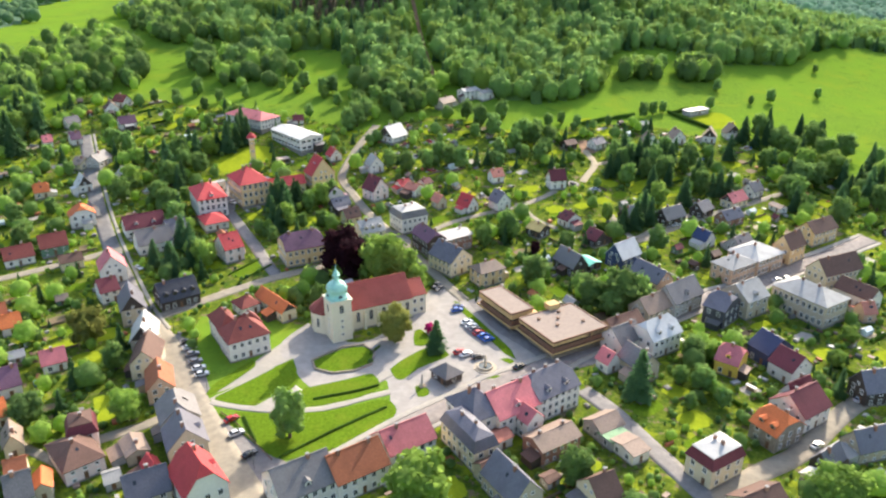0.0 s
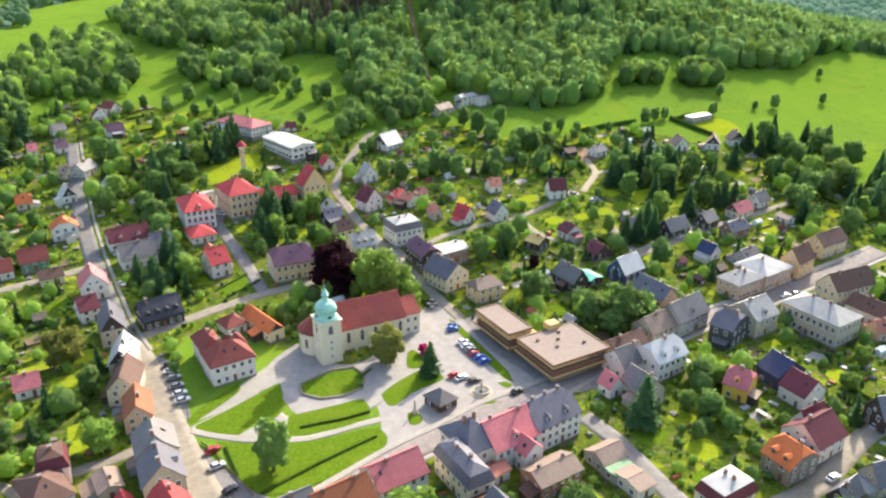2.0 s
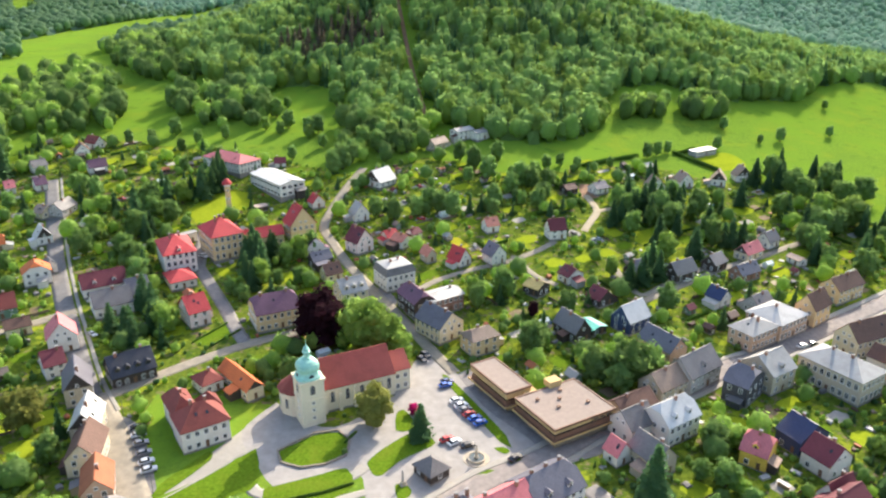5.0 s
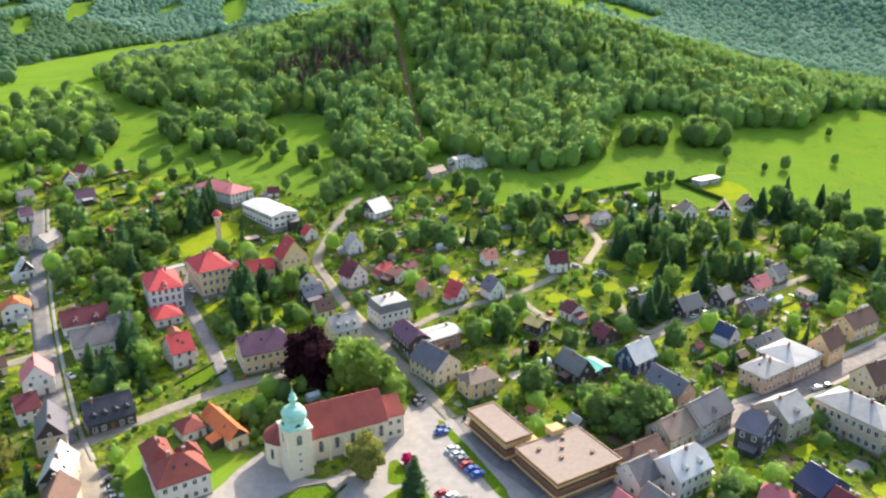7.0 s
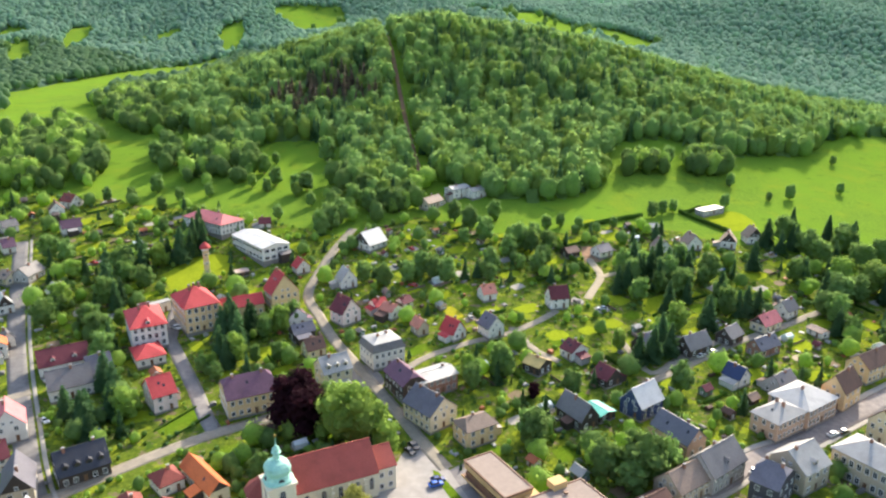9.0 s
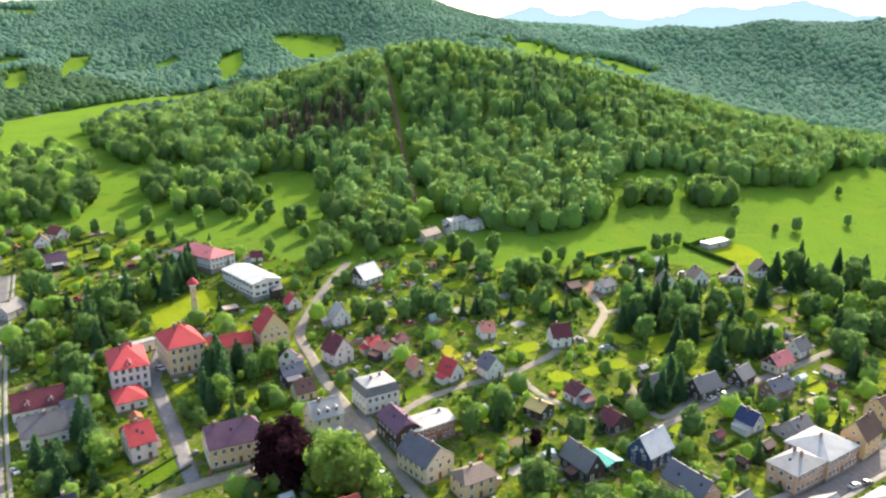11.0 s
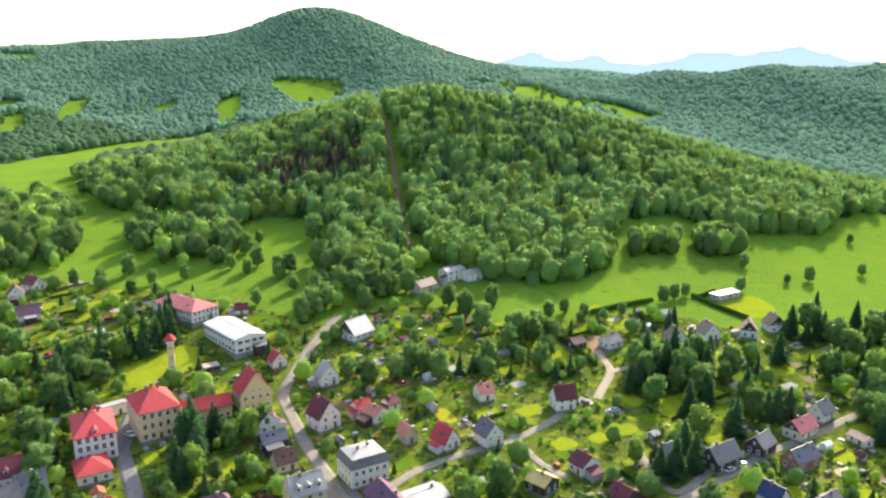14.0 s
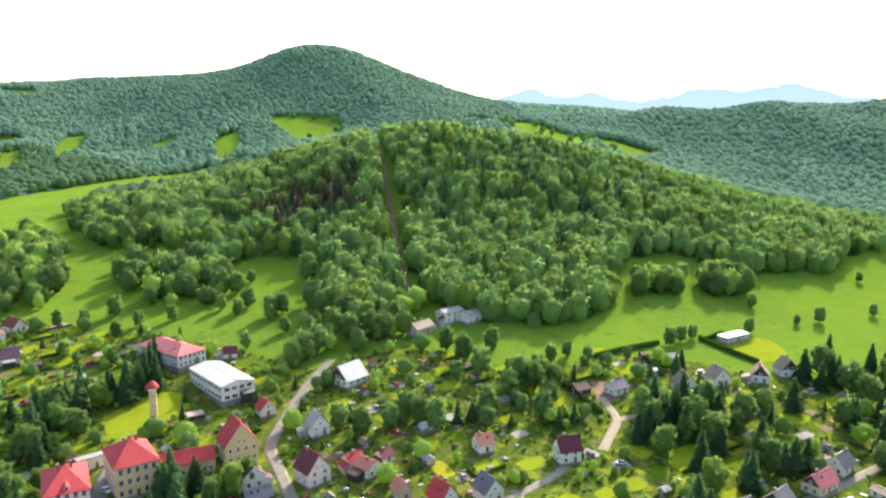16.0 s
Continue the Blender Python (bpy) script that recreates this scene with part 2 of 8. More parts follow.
def broad_crown(seed, flakes=750):
    """Crown of a broadleaved tree, 1 high from z 0 to 1 and about 0.85 wide: a main mass, many side masses on limbs, loose leaves."""
    rng = np.random.default_rng(seed)
    out = [leafy(seed, BALL3, int(flakes * 0.4), 0.036, (0.32, 0.32, 0.42), (0, 0, 0.5))]
    for k in range(11):
        a = 2.4 * k + rng.uniform(-0.4, 0.4)
        z = 0.2 + 0.65 * (k + 0.5) / 11
        d = 0.27 * math.sin(math.pi * min(max(z, 0.12), 0.93)) ** 0.5
        r = rng.uniform(0.11, 0.18)
        out.append(leafy(seed * 20 + k + 1, BALL1, int(flakes * 0.055), 0.034, (r, r, r * 0.9), (math.cos(a) * d, math.sin(a) * d, z)))
    return join(out)


def conifer_crown(seed, tiers=9, boughs=9, loose=0):
    """Crown of a spruce, 1 high, about 0.4 wide: drooping boughs in tiers, with loose sprays of needles."""
    rng = np.random.default_rng(seed)
    out = []
    for k in range(tiers):
        z = 0.06 + 0.9 * k / tiers
        r = 0.21 * (1 - (k / tiers) ** 1.15) + 0.012
        n = max(4, int(boughs * (1 - 0.5 * k / tiers)))
        for j in range(n):
            a = 2 * math.pi * (j + rng.uniform(-0.3, 0.3)) / n + k
            rr = r * rng.uniform(0.7, 1.18)
            c, s = math.cos(a), math.sin(a)
            w = rr * 0.42
            top = z + 0.10
            tip = np.array([c * rr, s * rr, z - 0.035])
            mid = np.array([c * rr * 0.6, s * rr * 0.6, z + 0.02])
            side = np.array([-s * w, c * w, -0.03])
            v = np.array([[0, 0, top], mid + side, tip, mid - side, [c * rr * 0.35, s * rr * 0.35, z - 0.03]])
            out.append((v, np.array([[0, 1, 2], [0, 2, 3], [4, 2, 1], [4, 3, 2]])))
    v, f = lumpy(rng, BALL1, 1.0, 0.1)
    out.append((v * [0.05, 0.05, 0.46] + [0, 0, 0.5], f))
    if loose:
        z = 0.04 + 0.92 * rng.uniform(0, 1, loose) ** 1.25
        a = rng.uniform(0, 6.283, loose)
        rr = (0.22 * (1 - z) ** 0.85 + 0.01) * rng.uniform(0.7, 1.12, loose)
        u = np.stack([np.cos(a), np.sin(a), a * 0 + 0.35], 1)
        out.append(leaf_flakes(rng, np.stack([np.cos(a) * rr, np.sin(a) * rr, z], 1), 0.022, u))
    return join(out)


def trunk_shape(seed, height, radius, limbs=5):
    """Tapered trunk with a few rising limbs."""
    rng = np.random.default_rng(seed)
    out = []

    def pole(p, q, r0, r1, n=7):
        p, q = np.array(p, float), np.array(q, float)
        d = q - p
        d /= np.linalg.norm(d)
        a = np.cross(d, [0.3, 1, 0.2])
        a /= np.linalg.norm(a)
        b = np.cross(d, a)
        t = np.arange(n) * 2 * math.pi / n
        ring = np.cos(t)[:, None] * a + np.sin(t)[:, None] * b
        v = np.concatenate([p + ring * r0, q + ring * r1])
        i = np.arange(n)
        j = (i + 1) % n
        out.append((v, np.concatenate([np.stack([i, j, j + n], 1), np.stack([i, j + n, i + n], 1)])))

    pole((0, 0, -0.4), (0, 0, height * 0.5), radius * 1.2, radius * 0.8)
    pole((0, 0, height * 0.5), (0.1, 0, height), radius * 0.8, radius * 0.25)
    for k in range(limbs):
        a = 2 * math.pi * k / limbs + rng.uniform(0, 0.8)
        z = height * rng.uniform(0.45, 0.75)
        pole((0, 0, z), (math.cos(a) * height * 0.22, math.sin(a) * height * 0.22, z + height * 0.25), radius * 0.4, radius * 0.12, 5)
    return join(out)


CROWNS = {
    "broad": [mesh_from("crown", *broad_crown(s), LEAF, True) for s in range(6)],
    "light": [mesh_from("crown", *broad_crown(20 + s), LEAF_LIGHT, True) for s in range(4)],
    "olive": [mesh_from("crown", *broad_crown(30 + s), LEAF_OLIVE, True) for s in range(2)],
    "copper": [mesh_from("crown", *broad_crown(40, 2200), LEAF_COPPER, True)],
    "conifer": [mesh_from("crown", *conifer_crown(60 + s, 12, 10, 260), LEAF_DARK) for s in range(4)],
}
TRUNKS = {k: [mesh_from("trunk", *trunk_shape(80 + s, 1.0, 0.03 if k != "conifer" else 0.02, 5 if k != "conifer" else 0), BARK) for s in range(2)] for k in CROWNS}
TREE_LABEL = {
    "broad": ("tree", "leafy green broadleaved tree standing on grass"),
    "light": ("tree", "bright yellow-green leafy tree in a garden"),
    "olive": ("tree", "olive-green leafy tree beside the paving"),
    "copper": ("tree", "large copper beech with dark purple leaves"),
    "conifer": ("conifer", "dark green spruce with drooping boughs"),
}
tree_rng = np.random.default_rng(7)


def zland(x, y):
    return float(land(x, y))


def tree(x, y, h, kind="broad", wide=1.0, label="", group="trees of the town"):
    """One tree: trunk and crown, standing on the ground."""
    name, text = TREE_LABEL[kind]
    e = tagged(new(name), label or text, "tree", group)
    e.matrix_world = pose(x, y, zland(x, y), 0, 0, float(tree_rng.uniform(0, 360)))
    k = int(tree_rng.integers(0, 1000))
    low = -0.06 if kind != "conifer" else 0.02
    t = new("trunk", TRUNKS[kind][k % 2])
    t.parent, t.scale = e, (h, h, h * 0.6)
    c = new("crown", CROWNS[kind][k % len(CROWNS[kind])])
    c.parent = e
    c.location, c.scale = (0, 0, h * low), (h * wide, h * wide, h * (1 - low))
    return e


def inside(poly, x, y):
    """Points in a polygon (arrays)."""
    x, y = np.asarray(x), np.asarray(y)
    r = np.zeros(x.shape, bool)
    j = len(poly) - 1
    for i in range(len(poly)):
        (xi, yi), (xj, yj) = poly[i], poly[j]
        with np.errstate(divide="ignore", invalid="ignore"):
            r ^= ((yi > y) != (yj > y)) & (x < (xj - xi) * (y - yi) / (yj - yi) + xi)
        j = i
    return r

# ---- woods ----
WOOD = [(-27, 475), (-16, 495), (16, 471), (42, 463), (71, 479), (87, 502), (97, 550), (110, 573), (146, 584), (158, 571), (192, 573), (244, 590), (268, 627), (325, 661), (420, 620), (560, 760), (560, 980), (200, 1000), (-120, 1000), (-215, 900), (-228, 780), (-283, 739), (-217, 623), (-174, 562), (-144, 534), (-130, 550), (-106, 554), (-78, 539), (-60, 473), (-43, 452)]
GROVES = [
    [(-340, 608), (-325, 623), (-309, 637), (-265, 595), (-213, 501), (-213, 469), (-243, 461)],
    [(-332, 729), (-356, 827), (-288, 775), (-204, 660), (-161, 648), (-135, 570), (-177, 586), (-205, 571), (-255, 606)],
    [(-193, 529), (-185, 568), (-170, 575), (-121, 508), (-117, 477), (-146, 477), (-174, 492)],
    [(-76, 478), (-65, 516), (-41, 533), (-20, 503), (-13, 489), (-22, 448), (-41, 434), (-55, 422), (-67, 411)],
    [(104, 531), (132, 539), (132, 525), (102, 516)],
    [(146, 549), (173, 558), (172, 536), (141, 525)],
    [(-340, 522), (-327, 572), (-291, 560), (-257, 532), (-247, 495), (-254, 467), (-268, 452), (-288, 433)],
]
FIELD = [(-489, 850), (-485, 881), (-469, 963), (-447, 1059), (-410, 1152), (-375, 1214), (-331, 1155), (-318, 966), (-393, 944), (-344, 752), (-278, 612), (-309, 573)]
FAR_MEADOWS = [
    FIELD,
    [(-368, 1518), (-331, 1544), (-242, 1574), (-218, 1491), (-227, 1440), (-270, 1383), (-324, 1451)],
    [(-419, 1392), (-390, 1429), (-355, 1297), (-361, 1208), (-403, 1317)],
    [(-1048, 1812), (-950, 1793), (-907, 1705), (-980, 1697)],
    [(-713, 1455), (-684, 1482), (-643, 1390), (-632, 1283), (-641, 1266)],
    [(-724, 1262), (-707, 1296), (-612, 1140), (-615, 1083)],
    [(-10, 1570), (40, 1640), (110, 1620), (165, 1500), (205, 1390), (225, 1290), (180, 1180), (120, 1270), (65, 1400)],
    [(188, 1245), (228, 1293), (290, 1212), (240, 1130), (205, 1140)],
]


def aisle(x, y):
    """The straight path of the cross up the hill, clear of trees."""
    return np.abs(x - (-28.5 - 0.19 * (y - 525))) < 6.0


def strewn(seed, x0, x1, y0, y1, step):
    rng = np.random.default_rng(seed)
    X, Y = np.meshgrid(np.arange(x0, x1, step), np.arange(y0, y1, step))
    X = X.ravel() + rng.uniform(-0.45, 0.45, X.size) * step
    Y = Y.ravel() + rng.uniform(-0.45, 0.45, Y.size) * step
    return X, Y, rng


def noise_field(x, y, seed, size):
    """Smooth random field, about 0 to 1, with patches of the given size."""
    r = np.random.default_rng(seed)
    z = np.zeros(np.shape(x))
    for k in range(5):
        a, ph = r.uniform(0, 6.283), r.uniform(0, 6.283)
        s = size * r.uniform(0.6, 1.6)
        z = z + np.sin((x * math.cos(a) + y * math.sin(a)) * 6.283 / s + ph)
    return 0.5 + z / 10


def planted(name, templates, spots, mat, rng, label):
    """Many trees joined into one mesh; spots: rows of x, y, height, width factor, template."""
    out = []
    for x, y, z, h, w, k in spots:
        v, f = templates[int(k)]
        a = rng.uniform(0, 6.283)
        c, s = math.cos(a), math.sin(a)
        p = np.empty_like(v)
        p[:, 0], p[:, 1], p[:, 2] = (v[:, 0] * c - v[:, 1] * s) * h * w + x, (v[:, 0] * s + v[:, 1] * c) * h * w + y, v[:, 2] * h + z
        out.append((p, f))
    v, f = join(out)
    ob = new(name, mesh_from(name, v, f, mat, True))
    return tagged(ob, label, "forest", kind="stuff")


def wood_crown(seed, flakes=100, base=None):
    """Crown of a forest tree, 1 high: an uneven rounded mass of foliage with loose leaf clumps."""
    return leafy(seed, BALL2 if base is None else base, flakes, 0.05, (0.43, 0.43, 0.5), (0, 0, 0.5), 0.32, 2.3)


def canopy(name, mask, x0, x1, y0, y1, step, height, jitter, mat, label):
    """Closed crown layer of a dense wood, seen between the taller trees."""
    r = np.random.default_rng(int(x1 + y1))
    gx, gy = np.arange(x0, x1, step), np.arange(y0, y1, step)
    GX, GY = np.meshgrid(gx, gy)
    JX, JY = GX + r.uniform(-0.35, 0.35, GX.shape) * step, GY + r.uniform(-0.35, 0.35, GX.shape) * step
    JZ = land(JX, JY) + height + r.uniform(-jitter, jitter, GX.shape)
    return crown_sheet(name, JX, JY, JZ, mask(GX, GY), mat, label)


def crown_sheet(name, JX, JY, JZ, m, mat, label, smooth=False):
    """Mesh over the grid where m holds; its rim reaches down to the ground."""
    k = JX.shape[1]
    ok = m[:-1, :-1] & m[1:, :-1] & m[:-1, 1:] & m[1:, 1:]
    rim = m.copy()
    rim[1:-1, 1:-1] &= ~(m[:-2, 1:-1] & m[2:, 1:-1] & m[1:-1, :-2] & m[1:-1, 2:])
    JZ = np.where(rim, land(JX, JY) - 0.5, JZ)
    i = (np.arange(JX.shape[0] - 1)[:, None] * k + np.arange(k - 1))[ok]
    used, inv = np.unique(np.stack([i, i + 1, i + k + 1, i + k], 1), return_inverse=True)
    v = np.stack([JX, JY, JZ], -1).reshape(-1, 3)[used]
    ob = new(name, mesh_from(name, v, inv.reshape(-1, 4), mat, smooth))
    return tagged(ob, label, "forest", kind="stuff")


def far_crown(seed):
    """Crown of a far tree, 1 high: one uneven rounded mass."""
    rng = np.random.default_rng(seed)
    v, f = lumpy(rng, BALL1, 1.0, 0.16)
    return v * [0.46, 0.46, 0.5] + [0, 0, 0.5], f


WOOD_T = [wood_crown(300 + s, 95) for s in range(12)]
FAR_T = [far_crown(340 + s) for s in range(14)]
FIR_T = [conifer_crown(320 + s, 7, 7, 30) for s in range(4)]


def rows(*cols):
    return np.stack(cols, 1)


X, Y, rng = strewn(11, -300, 580, 430, 785, 7.0)
keep = inside(WOOD, X, Y) & ~aisle(X, Y)
X, Y = X[keep], Y[keep]
Z = land(X, Y)
# spruce stands among the broadleaved wood
dry = bump(X, Y, -100, 612, 1.0, 34, 22) > 0.45
fir = (bump(X, Y, -100, 612, 0.75, 40, 28) + bump(X, Y, 70, 690, 0.55, 60, 50) + 0.35 * (noise_field(X, Y, 23, 90.0) - 0.5) + 0.08 + rng.uniform(0, 1, X.size) > 0.95)
H = (rng.uniform(9, 15, X.size) + 5.0 * noise_field(X, Y, 29, 70.0)) * np.where((Y > 650) & (X > 0), 0.75, 1.0)
light = rng.uniform(0, 1, X.size) < 0.12 + 0.42 * noise_field(X, Y, 37, 60.0)
wide = rng.uniform(0.62, 0.92, X.size)
kind = rng.integers(0, 12, X.size)
planted("forest", WOOD_T, rows(X, Y, Z - 0.5, H, wide, kind)[~fir & ~light], LEAF, rng, "dense broadleaved wood covering the hillside")
planted("forest", WOOD_T, rows(X, Y, Z - 0.5, H, wide, kind)[~fir & light], LEAF_LIGHT, rng, "lighter yellow-green trees mixed through the hillside wood")
planted("forest", FIR_T, rows(X, Y, Z - 0.5, H * 1.15, wide * 1.4, kind % 4)[fir & ~dry], LEAF_DARK, rng, "dark spruce stands among the hillside wood")
planted("forest", FIR_T, rows(X, Y, Z + 0.5, H * 1.15, wide * 1.5, kind % 4)[fir & dry], LEAF_DRY, rng, "brown dying spruces among the hillside wood")
canopy("forest", lambda a, b: inside(WOOD, a, b) & ~(np.abs(a - (-28.5 - 0.19 * (b - 525))) < 9), -300, 580, 430, 816, 4.0, 5.5, 2.0, LEAF, "closed green crown layer of the hillside wood")

# groves round the meadows
out_ = []
for n_, poly_ in enumerate(GROVES):
    xs_, ys_ = np.array(poly_).T
    X, Y, rng = strewn(50 + n_, xs_.min(), xs_.max(), ys_.min(), ys_.max(), 5.6 if n_ in (4, 5) else 7.6)
    keep = inside(poly_, X, Y) & ~inside(WOOD, X, Y) & ((rng.uniform(0, 1, X.size) < 0.25 + 0.75 * noise_field(X, Y, 43, 40.0)) | (n_ in (4, 5)))
    X, Y = X[keep], Y[keep]
    out_.append(rows(X, Y, land(X, Y) - 0.4, rng.uniform(12 if n_ in (4, 5) else 7, 17, X.size), rng.uniform(0.7, 1.0, X.size), rng.integers(0, 12, X.size)))
out_ = np.concatenate(out_)
pick_ = np.arange(len(out_)) % 3 == 0
planted("grove", WOOD_T, out_[~pick_], LEAF, rng, "rounded green trees in groves on the meadow slope")
planted("grove", WOOD_T, out_[pick_], LEAF_LIGHT, rng, "rounded light green trees in groves on the meadow slope")


# far woods behind the hill, with open meadows between them
def far_wood(a, b):
    """Where the far woods stand closed."""
    m = np.zeros(a.shape, bool)
    for q in FAR_MEADOWS:
        m |= inside(q, a, b)
    lf = a < -330 + 0.25 * (b - 750)
    w = ~(inside(WOOD, a, b) & (b < 812)) & ~m & (np.abs(a) < 0.69 * b) & (lf | (b > 812) | (a > 380)) & ~((a > -330) & (a < 350) & (b < 812))
    return w & ((noise_field(a, b, 3, 170) < 0.74) | (b > 1500) | (a > 250))


# trees that take the weaker haze tint
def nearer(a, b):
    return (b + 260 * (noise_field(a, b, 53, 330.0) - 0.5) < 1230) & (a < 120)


# far crowns carry the haze in their leaf colour
canopy("forest", far_wood, -1600, 1600, 690, 2300, 8.0, 5.5, 2.5, LEAF_FAR, "closed crown layer of the far woods, blue haze put into the leaf colour")
X, Y, rng = strewn(12, -1300, 1300, 690, 2060, 9.6)
keep = far_wood(X, Y) & (np.abs(X) < 0.65 * Y)
X, Y = X[keep], Y[keep]
spots = rows(X, Y, land(X, Y) + 1.0, rng.uniform(8, 13.5, X.size) * (0.75 + 0.5 * noise_field(X, Y, 71, 160.0)), rng.uniform(0.8, 1.25, X.size), rng.integers(0, 14, X.size))
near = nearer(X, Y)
planted("forest", FAR_T, spots[near], LEAF_MID, rng, "mixed woods behind the hill, rounded green crowns with slight haze in their colour")
planted("forest", FAR_T, spots[~near], LEAF_FAR, rng, "mixed forest on the far mountain and ridges, blue haze put into the leaf colour")
X, Y, rng = strewn(13, -1600, 2000, 2600, 3500, 28)
keep = np.abs(X) < 0.6 * Y
X, Y = X[keep], Y[keep]
planted("forest", FAR_T, rows(X, Y, land(X, Y) - 2, rng.uniform(16, 22, X.size), rng.uniform(1.5, 2.0, X.size), rng.integers(0, 14, X.size)), LEAF_FAR, rng, "forest on the farthest hills, blue haze put into the leaf colour")

# trees scattered along the far meadows
X, Y, rng = strewn(14, -760, 320, 1080, 1600, 26)
near_ = np.zeros(X.shape, bool)
for q_ in FAR_MEADOWS[1:]:
    near_ |= inside(q_, X, Y)
keep = near_ & (rng.uniform(0, 1, X.size) < 0.22)
X, Y = X[keep], Y[keep]
planted("grove", WOOD_T, rows(X, Y, land(X, Y) - 0.5, rng.uniform(9, 17, X.size), rng.uniform(0.8, 1.1, X.size), rng.integers(0, 12, X.size)), LEAF, rng, "single trees on the far meadows")

# ---- distant mountains, beyond all else; haze put in as blue colour and glow ----
HAZE = bpy.data.materials.new("distant_haze_glow")
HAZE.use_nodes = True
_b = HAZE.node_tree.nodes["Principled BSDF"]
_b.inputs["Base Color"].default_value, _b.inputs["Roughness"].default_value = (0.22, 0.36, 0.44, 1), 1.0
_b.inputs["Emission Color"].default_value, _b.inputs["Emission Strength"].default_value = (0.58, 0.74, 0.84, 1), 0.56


def skyline(az):
    """Height above the eye, in degrees, of the distant ridge."""
    e = 1.5 + 0.85 * np.exp(-((az - 4.6) / 1.7) ** 2) + 0.6 * np.exp(-((az - 8.9) / 1.4) ** 2) + 0.75 * np.exp(-((az - 16.4) / 2.0) ** 2)
    e += 0.3 * np.exp(-((az - 19) / 2.0) ** 2) + 1.0 * np.exp(-((az - 22.2) / 2.4) ** 2)
    return e + 0.06 * np.sin(az * 2.9) + 0.04 * np.sin(az * 7.3 + 1) + 0.02 * np.sin(az * 17.1)


_az = np.arange(-75, 75.1, 0.25)
_r = 4700.0
_sx, _sy = np.sin(np.radians(_az)), np.cos(np.radians(_az))
_top = 125 + _r * np.tan(np.radians(skyline(_az)))
_v = np.concatenate([np.stack([_sx * _r, _sy * _r, _az * 0 - 20], 1), np.stack([_sx * _r, _sy * _r, _top], 1), np.stack([_sx * (_r + 150), _sy * (_r + 150), _az * 0 - 20], 1)])
_k = len(_az)
_i = np.arange(_k - 1)
_f = np.concatenate([np.stack([_i, _i + 1, _i + 1 + _k, _i + _k], 1), np.stack([_i + _k, _i + 1 + _k, _i + 1 + 2 * _k, _i + 2 * _k], 1)])
tagged(new("backdrop", mesh_from("backdrop", _v, _f, HAZE, True)), "distant mountain range on the horizon, haze put in as a pale blue glow", "mountains", kind="structure")

# ---- building materials ----
WALLS = {
    "white": surface("plaster_white", (0.64, 0.60, 0.53), 0.9, 0.05, 1.2, 0.12, 8.0, 0.15, dirt=(0.44, 0.41, 0.36)),
    "cream": surface("plaster_cream", (0.60, 0.50, 0.33), 0.9, 0.07, 1.2, 0.12, 8.0, 0.15, dirt=(0.48, 0.40, 0.28)),
    "beige": surface("plaster_beige", (0.43, 0.36, 0.26), 0.9, 0.09, 1.2, 0.12, 8.0, 0.15, dirt=(0.35, 0.30, 0.24)),
    "ochre": surface("plaster_ochre", (0.60, 0.43, 0.23), 0.9, 0.08, 1.2, 0.12, 8.0, 0.15, dirt=(0.46, 0.34, 0.20)),
    "yellow": surface("plaster_yellow", (0.70, 0.46, 0.08), 0.9, 0.07, 1.2, 0.12, 8.0, 0.15),
    "pink": surface("plaster_pink", (0.68, 0.53, 0.48), 0.9, 0.07, 1.2, 0.12, 8.0, 0.15),
    "tan": surface("plaster_tan", (0.50, 0.34, 0.235), 0.9, 0.09, 1.2, 0.12, 8.0, 0.15),
    "green": surface("boards_green", (0.12, 0.20, 0.13), 0.8, 0.15, 3.0, 0.2),
    "grey": surface("plaster_grey", (0.36, 0.34, 0.32), 0.9, 0.1, 1.2, 0.12, 8.0, 0.15),
    "timber": surface("boards_dark", (0.055, 0.042, 0.035), 0.8, 0.25, 5.0, 0.4, 9.0, 0.3),
    "slate": surface("slate_cladding", (0.06, 0.058, 0.07), 0.6, 0.25, 5.0, 0.4, 9.0, 0.3),
    "stone": surface("rubble_stone", (0.24, 0.20, 0.15), 0.95, 0.3, 2.0, 0.3, 3.0, 0.6),
    "brick": surface("brick_red", (0.27, 0.14, 0.10), 0.9, 0.2, 3.0, 0.3, 6.0, 0.4),
    "blue": surface("boards_blue", (0.035, 0.05, 0.11), 0.7, 0.2, 3.0, 0.3),
}
